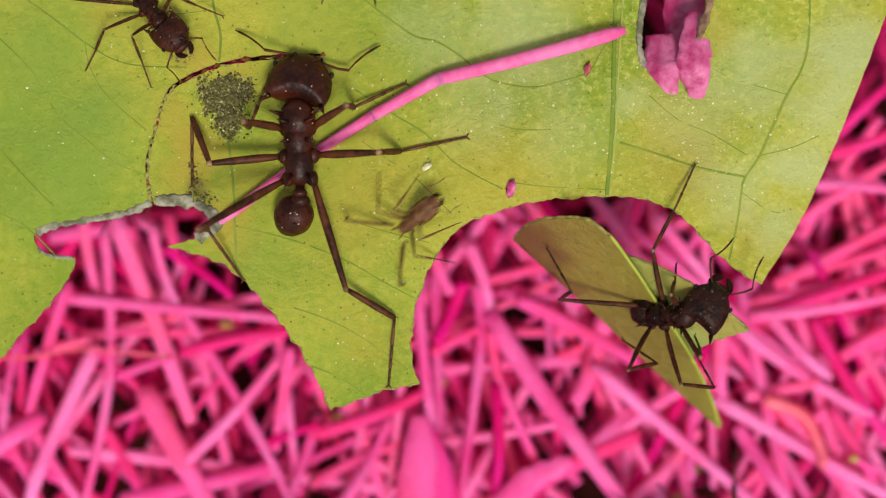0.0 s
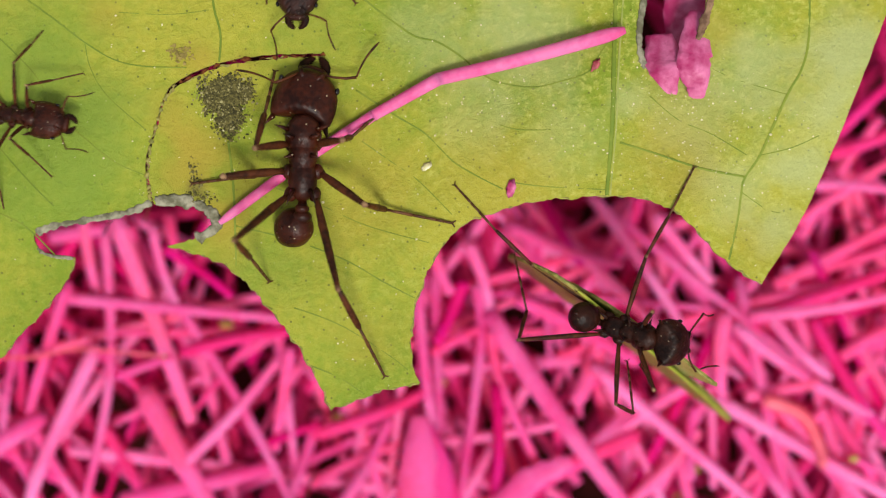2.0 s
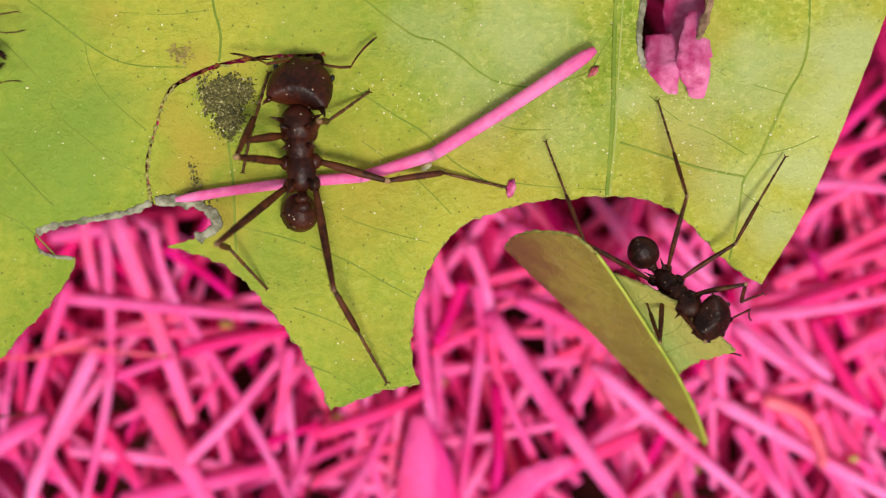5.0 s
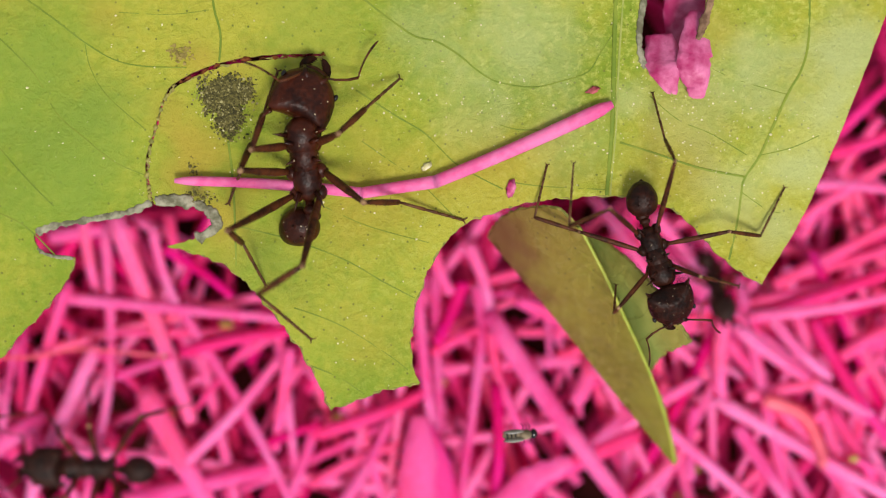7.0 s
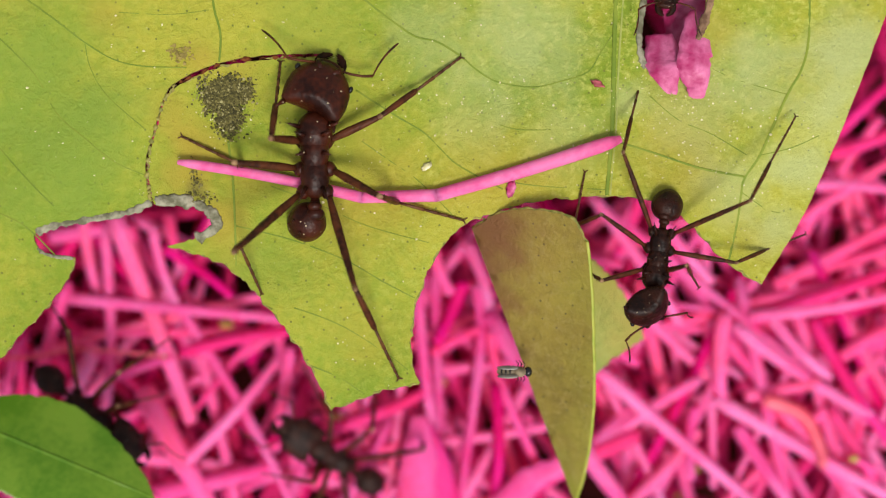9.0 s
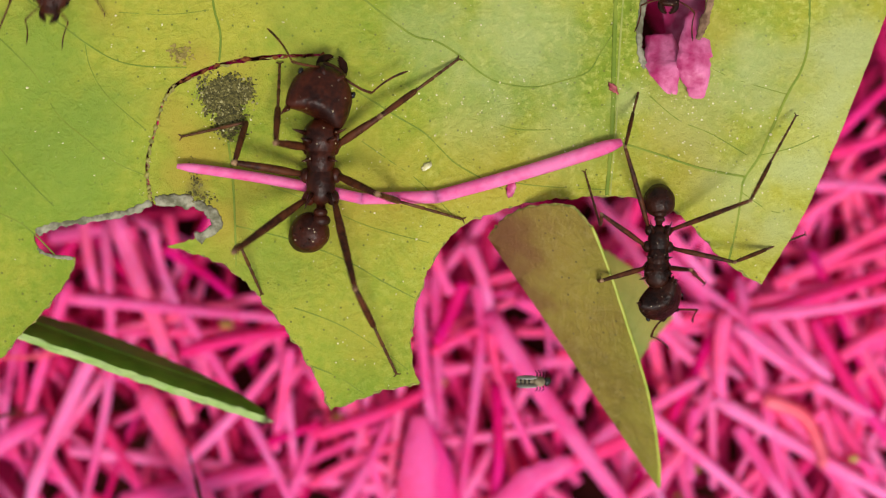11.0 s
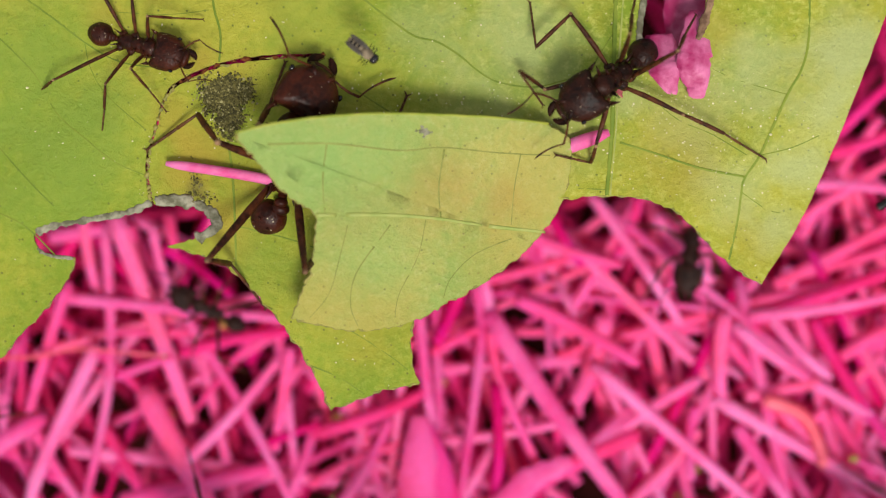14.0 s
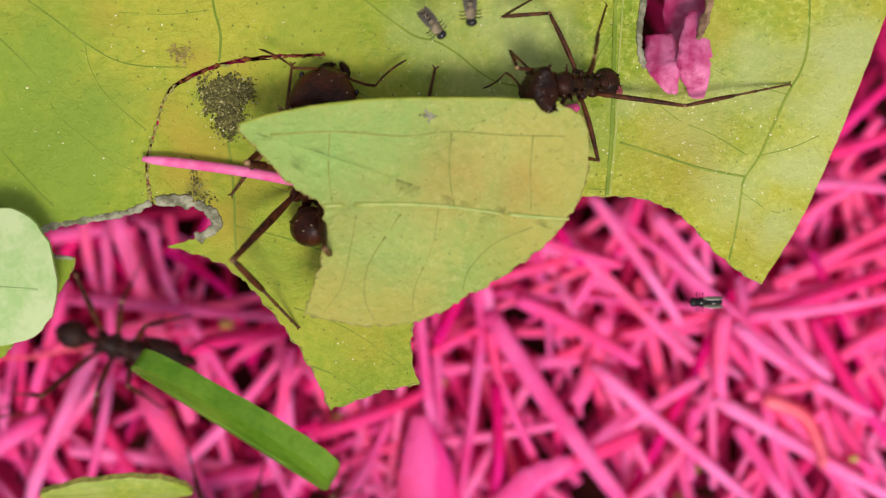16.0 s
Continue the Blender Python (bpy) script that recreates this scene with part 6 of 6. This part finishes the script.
                (6.5, 980, 465, 905, 395, 0), (7, 1080, 370, 1015, 290, 3), (7.5, 1058, 268, 1120, 85, 0), (8, 1068, 272, 1138, 145, 0),
                (8.5, 1075, 275, 1140, 110, 0), (9, 1103, 270, 1142, 110, 0), (11.5, 1107, 258, 1142, 115, 0), (12, 1080, 230, 1142, 120, 0),
                (12.5, 1090, 160, 1078, 20, 0), (12.8, 1130, 160, 1125, 60, 0), (13, 1110, 60, 1130, -40, 0), (13.5, 1130, 60, 1140, -60, 0),
                (14, 1115, 60, 1130, -30, 0), (14.5, 1095, 100, 1130, -20, 0), (15, 1095, 90, 1115, -20, 0), (15.5, 1070, 100, 1095, -5, 0),
                (16, 1052, 100, 1078, -10, 0)]}, seed=2)
    # a worker at the upper edge, then another that comes twice
    drive(guest, [(0, 308, 66, 232, -20, 0), (0.6, 318, 60, 240, -25, 0), (1.5, 308, 78, 228, 0, 0), (1.6, 300, 60, 222, -20, 0), (2.0, 150, -160, 60, -260, 0)], seed=3)
    drive(visitor, [(1.6, -120, 215, -240, 200, 0), (1.8, 35, 216, -80, 200, 0), (2.1, 123, 216, 5, 195, 0), (2.4, 242, 176, 128, 172, 0), (2.7, 257, 174, 141, 160, 0), (3, 331, 214, 245, 160, 0),
                    (3.3, 291, 222, 210, 160, 0), (3.5, 285, 245, 230, 180, 0), (3.6, 293, 244, 232, 178, 0), (3.8, 330, 200, 233, 164, 0), (4, 341, 184, 230, 168, 0), (4.2, 285, 194, 170, 164, 0),
                    (4.8, 60, 120, -60, 100, 0), (5.3, -160, 80, -290, 60, 0), (10.6, 120, -240, 140, -370, 0), (11.3, 79, 186, 103, 50, 0), (11.5, 28, 272, 22, 130, 0), (11.7, 48, 271, 40, 122, 0),
                    (12, 160, 246, 73, 139, 0), (12.3, 265, 250, 139, 174, 0), (12.6, 283, 226, 156, 158, 0), (12.9, 384, 172, 246, 164, 0), (13.1, 372, 152, 232, 137, 0), (13.3, 331, 154, 204, 117, 0),
                    (13.7, 290, 100, 165, 60, 0), (14.2, 327, 100, 192, 60, 0), (14.5, 340, 80, 198, 50, 0), (14.7, 300, 85, 165, 50, 0), (15, 160, -60, 90, -180, 0), (15.4, 120, -220, 60, -340, 0)], seed=4)
    drive(minor, [(0, 768, 360, 697, 418, 0), (0.2, 880, 290, 800, 340, 0), (0.5, 1098, 180, 1015, 200, 0), (1, 1262, 135, 1200, 185, 0), (1.3, 1400, -60, 1340, 20, 0), (1.7, 1560, -200, 1500, -130, 0)], seed=5)
    drive(peeper, [(0, 620, -75, 640, -250, 0), (0.6, 575, -20, 590, -200, 0), (0.9, 558, 12, 560, -170, 0), (1.5, 575, 12, 580, -170, 0), (1.8, 545, -25, 550, -210, 0), (2.1, 517, 8, 522, -175, 0),
                   (2.7, 540, 10, 545, -172, 0), (3, 560, -90, 570, -270, 0), (3.5, 640, -330, 640, -500, 0), (12.6, 540, -330, 540, -500, 1.6), (13, 530, -90, 530, -260, 1.6), (13.2, 521, 20, 530, -150, 1.6),
                   (13.3, 541, 110, 541, -60, 1.8), (13.45, 500, 20, 500, -150, 1.6), (13.7, 470, -90, 470, -270, 1.6), (14.4, 330, -120, 190, -150, 0.5), (14.8, 470, -10, 330, -15, 0), (15, 540, 10, 395, 2, 0), (15.2, 640, -60, 500, -60, 0), (15.5, 800, -240, 680, -330, 0)], seed=6)
    drive(loiterer, [(8.4, 1190, -190, 1195, -340, 0), (8.8, 1182, -40, 1190, -195, 0), (9.0, 1180, -22, 1188, -177, 0), (9.3, 1182, -30, 1190, -185, 0), (10.2, 1190, -90, 1200, -245, 0),
                     (11.2, 1184, -10, 1192, -165, 0), (11.5, 1180, 12, 1188, -142, 0), (11.8, 1186, -60, 1196, -215, 0), (12.2, 1200, -230, 1215, -380, 0)], seed=7)
    # ants on the stamens below
    G = -11.5
    drive(crew[0], [(0.1, 1150, 960, 1370, 1010, G), (0.4, 870, 780, 1090, 830, G), (0.6, 665, 754, 880, 775, G), (0.8, 436, 700, 655, 700, G), (1, 165, 738, 375, 735, G), (1.1, 150, 778, 362, 758, G), (1.4, 90, 748, 280, 705, G),
                    (1.5, 30, 705, 225, 690, G), (1.7, 30, 832, 222, 768, G), (2, -280, 950, -90, 860, G)], seed=11)
    drive(crew[1], [(2.2, -690, 860, -850, 870, G), (2.5, -410, 830, -570, 830, G), (2.8, 35, 775, -90, 770, G), (2.9, 135, 755, 5, 745, G), (3, 330, 792, 182, 762, G), (3.2, 406, 810, 250, 790, G), (3.6, 760, 950, 600, 930, G), (4, 1100, 1150, 940, 1130, G)], seed=12)
    drive(crew[2], [(2.4, 200, 330, 300, 230, G), (2.9, 139, 570, 270, 485, G), (3.2, 93, 590, 226, 500, G), (3.5, 85, 655, 192, 565, G), (3.8, 10, 625, 130, 570, G), (4.1, -220, 700, -60, 640, G)], seed=13)
    drive(crew[3], [(2.7, 560, 330, 600, 180, G), (3.2, 446, 585, 530, 450, G), (3.5, 333, 705, 444, 564, G), (3.8, 166, 797, 300, 688, G), (4, 100, 860, 230, 750, G), (4.3, -120, 1050, 10, 930, G)], seed=14)
    drive(crew[4], [(6.3, 420, 980, 590, 1010, G), (6.7, 160, 815, 321, 855, G), (6.9, 103, 815, 271, 835, G), (7.1, 40, 835, 235, 830, G), (7.4, 0, 800, 180, 765, G), (7.6, -30, 790, 155, 785, G),
                    (7.9, 121, 853, 299, 815, G), (8.1, 135, 900, 307, 835, G), (8.5, 20, 1120, 190, 1040, G)], seed=15)
    drive(crew[5], [(7.4, -330, 460, -480, 400, -9.5), (7.9, 60, 540, -90, 480, -9.5), (8.3, 240, 600, 80, 590, -9.5), (8.6, 260, 640, 90, 640, -9.5), (8.8, 250, 700, 95, 655, -9.5), (9, 225, 790, 80, 665, -9.5), (9.2, 310, 790, 150, 675, -9.5), (9.8, 420, 1080, 300, 960, -9.5)], seed=16)
    drive(crew[6], [(8.2, 430, 1090, 540, 1200, G), (8.7, 414, 805, 530, 880, G), (8.9, 509, 790, 630, 860, G), (9, 520, 760, 640, 850, G), (9.2, 436, 650, 575, 740, G), (9.6, 120, 420, 260, 500, G), (10, -250, 300, -100, 360, G)], seed=17)
    drive(crew[7], [(6.6, 1240, 290, 1220, 190, G), (7.2, 1300, 690, 1275, 610, G), (7.5, 1270, 830, 1285, 720, G), (7.8, 1400, 700, 1320, 625, G), (8, 1540, 712, 1440, 655, G), (8.2, 1640, 770, 1540, 710, G), (8.7, 1790, 880, 1700, 830, G)], seed=18)
    drive(crew[8], [(10.9, -150, 470, -310, 400, -9.5), (11.3, 165, 580, 15, 510, -9.5), (11.6, 236, 575, 50, 515, -9.5), (11.9, 240, 620, 60, 545, -9.5), (12.2, 285, 715, 115, 595, -9.5), (12.5, 350, 780, 185, 652, -9.5),
                    (12.8, 460, 880, 320, 780, -9.5), (13.1, 560, 950, 430, 840, -9.5), (13.5, 700, 1150, 570, 1040, -9.5)], seed=19)
    drive(crew[9], [(12.1, 560, 540, 650, 500, G), (12.5, 450, 600, 545, 590, G), (13.1, 425, 637, 540, 645, G), (13.5, 430, 655, 540, 660, G), (13.7, 345, 600, 455, 640, G), (14, 320, 525, 420, 575, G),
                    (14.6, 370, 528, 460, 470, G), (14.9, 355, 500, 450, 440, G), (15.3, 430, 390, 520, 310, G)], seed=20)
    drive(crew[10], [(13.7, 1980, 960, 2180, 960, G), (14, 1500, 925, 1700, 930, G), (14.2, 1140, 770, 1330, 775, G), (14.5, 745, 690, 965, 722, G), (14.7, 440, 705, 650, 710, G), (14.8, 235, 795, 450, 775, G), (15, 150, 640, 320, 650, G), (15.2, 180, 680, 390, 710, G),
                     (15.5, 330, 800, 510, 850, G), (15.8, 330, 960, 520, 1000, G)], seed=21)
    drive(crew[11], [(14.6, -300, 480, -440, 400, -9.5), (14.9, -20, 600, -180, 560, -9.5), (15.2, 80, 640, -80, 580, -9.5), (15.6, 150, 625, 0, 570, -9.5), (16, 300, 640, 120, 590, -9.5)], seed=22)
    drive(crew[12], [(13.6, 1260, 300, 1300, 180, G), (14.2, 1190, 600, 1200, 480, G), (14.5, 1078, 575, 1155, 432, G), (14.7, 1060, 520, 1150, 440, G), (15.1, 900, 440, 1010, 400, G), (15.5, 850, 330, 960, 260, G)], seed=23)
    drive(crew[13], [(15.2, 700, 1060, 820, 1100, G), (15.6, 450, 855, 560, 850, G), (16, 250, 1000, 380, 1000, G)], seed=24)
    drive(crew[14], [(10.8, -350, 900, -200, 900, G), (11.3, -60, 810, 110, 800, G), (11.6, -220, 860, -60, 850, G)], seed=25)

    # what the ants carry
    rows = list(PIECE)
    rows.insert([r[0] for r in rows].index(4), (3.58, *PIECE[[r[0] for r in PIECE].index(3.5)][1:]))
    rows.insert([r[0] for r in rows].index(4), (3.75, *PIECE[[r[0] for r in PIECE].index(4)][1:]))
    tip, line_a, line_b = (q * U for q in FOLDS)
    walk(big_piece, [(t, pose(x * 0.001, y * 0.001, LEAF_Z + z * 0.001, a, b, c)) for t, x, y, z, a, b, c, one, two in rows])
    there, back = Matrix.Translation(tip), Matrix.Translation(-tip)
    first = [(r[0], there @ Matrix.Rotation(radians(r[7]), 4, line_a - tip)) for r in rows]
    walk(middle_strip, [(t, m @ back) for t, m in first])
    walk(low_strip, [(t, m @ Matrix.Rotation(radians(r[8]), 4, line_b - tip) @ back) for (t, m), r in zip(first, rows)])
    far = aimed(-500, 950, -800, 950, -3)

    def carry(piece, rows):
        """Waits out of view, then goes with its ant."""
        walk(piece, [(0, far), (rows[0][0] - 0.6, far), *rows, (16, rows[-1][1])] if rows[-1][0] < 16 else [(0, far), (rows[0][0] - 0.6, far), *rows])
    carry(carried_a, [(2.2, aimed(-680, 880, -310, 860, -3.5, 85)), (2.5, aimed(-400, 830, -30, 835, -3.5, 85)), (2.8, aimed(95, 785, 455, 820, -3.5, 88)), (2.9, aimed(170, 765, 540, 735, -3.5, 88)), (3, aimed(270, 795, 650, 820, -3.5, 84)), (3.1, aimed(310, 720, 690, 700, -3.5, 120)),
                     (3.2, aimed(455, 815, 820, 830, -3.5, 86)), (3.5, aimed(770, 875, 1140, 850, -3.5, 80)), (4, aimed(1150, 1160, 1500, 1190, -3.5, 80))])
    carry(carried_b, [(7.2, aimed(-480, 600, -60, 640, -3, -60)), (7.5, aimed(-320, 690, 160, 815, -2.5, -84)), (7.7, aimed(-250, 560, 240, 590, -2.5, -70)), (7.9, aimed(-150, 650, 330, 750, -2.5, -40)), (8, aimed(-105, 715, 402, 772, -2.5, -20)), (8.1, aimed(20, 600, 480, 720, -2.5, -90)),
                     (8.2, aimed(145, 485, 570, 640, -2.5, -165)), (8.3, aimed(90, 560, 540, 730, -2.5, -110)), (8.5, aimed(63, 573, 555, 735, -2.2, -78)), (8.7, aimed(20, 647, 525, 683, -2.2, -80)), (8.9, aimed(44, 637, 440, 900, -2.2, -72)), (9, aimed(-160, 790, 310, 985, -2.2, -20)),
                     (9.2, aimed(-20, 690, 330, 960, -2.2, -30)), (9.8, aimed(180, 980, 560, 1240, -2.5, -50))])
    carry(carried_c, [(10.8, aimed(-250, 520, 330, 720, -2.5, -60)), (11.3, aimed(131, 598, 697, 812, -2.2, -52)), (11.6, aimed(206, 608, 770, 822, -2.2, -50)), (11.9, aimed(195, 655, 700, 945, -2.5, -52)),
                     (12, aimed(220, 752, 610, 1190, -2.5, -35)), (12.2, aimed(260, 758, 690, 1110, -2.5, -40)), (12.5, aimed(340, 808, 830, 1110, -2.5, -55)), (13, aimed(560, 1000, 1080, 1260, -2.5, -66))])
    carry(carried_d, [(14.6, aimed(-300, 280, -60, 610, -1.5, 78)), (14.8, aimed(-110, 490, 125, 815, -1.5, 74)), (15, aimed(65, 640, 335, 930, -1.5, 62)), (15.2, aimed(80, 685, 330, 1010, -1.5, 70)), (15.5, aimed(85, 660, 318, 975, -1.5, 68)), (15.6, aimed(100, 640, 425, 860, -1.5, 74)), (16, aimed(232, 652, 580, 868, -1.5, 70))])
    carry(carried_e, [(15.1, aimed(-420, 420, -160, 420, 2, 10)), (15.5, aimed(-185, 450, 84, 455, 2, 15)), (15.6, aimed(-155, 470, 108, 478, 2, 20)), (16, aimed(-175, 500, 92, 515, 2, 10))])
    carry(carried_f, [(15.2, aimed(-330, 920, -60, 920, -3, 50)), (15.5, aimed(-80, 985, 190, 980, -3, 62)), (15.7, aimed(-20, 930, 250, 925, -3, 62)), (16, aimed(70, 880, 345, 872, -3, 55))])

    # the long stamen bends and shifts as the ants tug it: its end, two joints and other end
    bends = [(0, 410, 380, 660, 205, 780, 138, 1115, 50), (3.55, 410, 380, 660, 205, 780, 138, 1115, 50), (3.8, 370, 362, 640, 300, 765, 250, 1070, 17), (4.2, 365, 360, 640, 300, 765, 250, 1070, 17),
             (6.3, 338, 322, 640, 342, 770, 322, 1112, 172), (8.6, 338, 322, 640, 342, 770, 322, 1112, 172), (9, 340, 292, 640, 350, 770, 346, 1130, 236), (11.5, 330, 298, 640, 352, 765, 349, 1125, 243),
             (12, 330, 290, 640, 352, 770, 348, 1125, 243), (12.5, 325, 298, 640, 350, 770, 345, 1120, 225), (13, 322, 300, 640, 350, 770, 340, 1110, 228), (13.5, 325, 295, 620, 345, 750, 330, 1110, 225),
             (14, 322, 295, 620, 350, 750, 340, 1115, 222), (14.5, 293, 287, 600, 345, 730, 338, 1085, 195), (15, 293, 288, 600, 340, 730, 330, 1070, 185), (15.5, 275, 285, 580, 338, 710, 333, 1052, 168), (16, 275, 285, 580, 332, 710, 328, 1062, 170)]
    wholes, firsts, lasts = [], [], []
    for t, *xy in bends:
        p = [at(x, y, LEAF_Z + 0.00045) for x, y in zip(xy[0::2], xy[1::2])]
        turns = [math.atan2((q - r).y, (q - r).x) for r, q in zip(p, p[1:])]
        wholes.append((t, Matrix.Translation(p[1]) @ Matrix.Rotation(turns[1], 4, "Z")))
        firsts.append((t, Matrix.Rotation(turns[0] - turns[1], 4, "Z")))
        lasts.append((t, Matrix.Translation((STAMEN[1][1] * U, 0, 0)) @ Matrix.Rotation(turns[2] - turns[1], 4, "Z")))
    walk(leaf_filament, wholes)
    walk(filament_pieces[0], firsts)
    walk(filament_pieces[2], lasts)
    walk(loose_scrap, [(0, loose_scrap.matrix_basis.copy()), (0.7, loose_scrap.matrix_basis.copy()), (1.2, Matrix.Translation(on_leaf(1055, 115, 0.0001)) @ pose(0, 0, 0, 0, 0, 60)),
                       (4, Matrix.Translation(on_leaf(1052, 115, 0.0001)) @ pose(0, 0, 0, 0, 0, 60)), (7, Matrix.Translation(on_leaf(1050, 160, 0.0001)) @ pose(0, 0, 0, 0, 0, 20)),
                       (9, Matrix.Translation(on_leaf(1057, 148, 0.0001)) @ pose(0, 0, 0, 0, 0, 160)), (12.3, Matrix.Translation(on_leaf(1095, 160, 0.0001)) @ pose(0, 0, 0, 0, 0, 120)), (16, Matrix.Translation(on_leaf(1095, 160, 0.0001)) @ pose(0, 0, 0, 0, 0, 120))])

    def hover(x, y, turn, z):
        return Matrix.Translation(at(x, y, LEAF_Z + z * 0.001)) @ pose(0, 0, 0, 0, 0, turn)
    walk(fly_a, [(0, hover(900, 1050, 90, -2)), (6.2, hover(935, 960, 90, -2)), (7, hover(920, 770, 5, -2)), (7.8, hover(870, 760, 0, -2)), (8, hover(892, 735, 0, -2)), (8.2, hover(870, 725, 0, -2)), (8.6, hover(804, 695, -5, -2)), (9, hover(910, 658, 0, -1)),
                 (9.2, hover(852, 679, 0, -1)), (11.3, hover(949, 675, 0, -1)), (11.5, hover(922, 685, 0, -1)), (11.7, hover(870, 688, 0, -1)), (12.1, hover(925, 710, 0, 0)), (12.5, hover(840, 592, 0, 1)), (12.7, hover(860, 553, -20, 2)), (12.8, hover(877, 493, -20, 3)),
                 (13.1, hover(668, 230, -30, 4)), (13.3, hover(726, 240, -20, 4)), (13.6, hover(640, 120, -30, 4)), (14.5, hover(658, 82, -40, 4)), (14.6, hover(695, 105, -40, 4)), (15, hover(776, 85, -40, 4)), (16, hover(765, 42, -50, 4))])
    walk(fly_b, [(0, hover(900, -200, 0, 4)), (15.2, hover(880, -120, -80, 4)), (15.6, hover(840, 0, -80, 4)), (16, hover(832, 12, -85, 4))])
    walk(fly_c, [(0, hover(1760, 300, 180, -2)), (13.8, hover(1640, 330, 200, -2)), (14.2, hover(1480, 390, 230, -2)), (14.5, hover(1440, 405, 240, -2)), (15.3, hover(1330, 500, 200, -2)), (16, hover(1250, 535, 180, -2))])


motions()
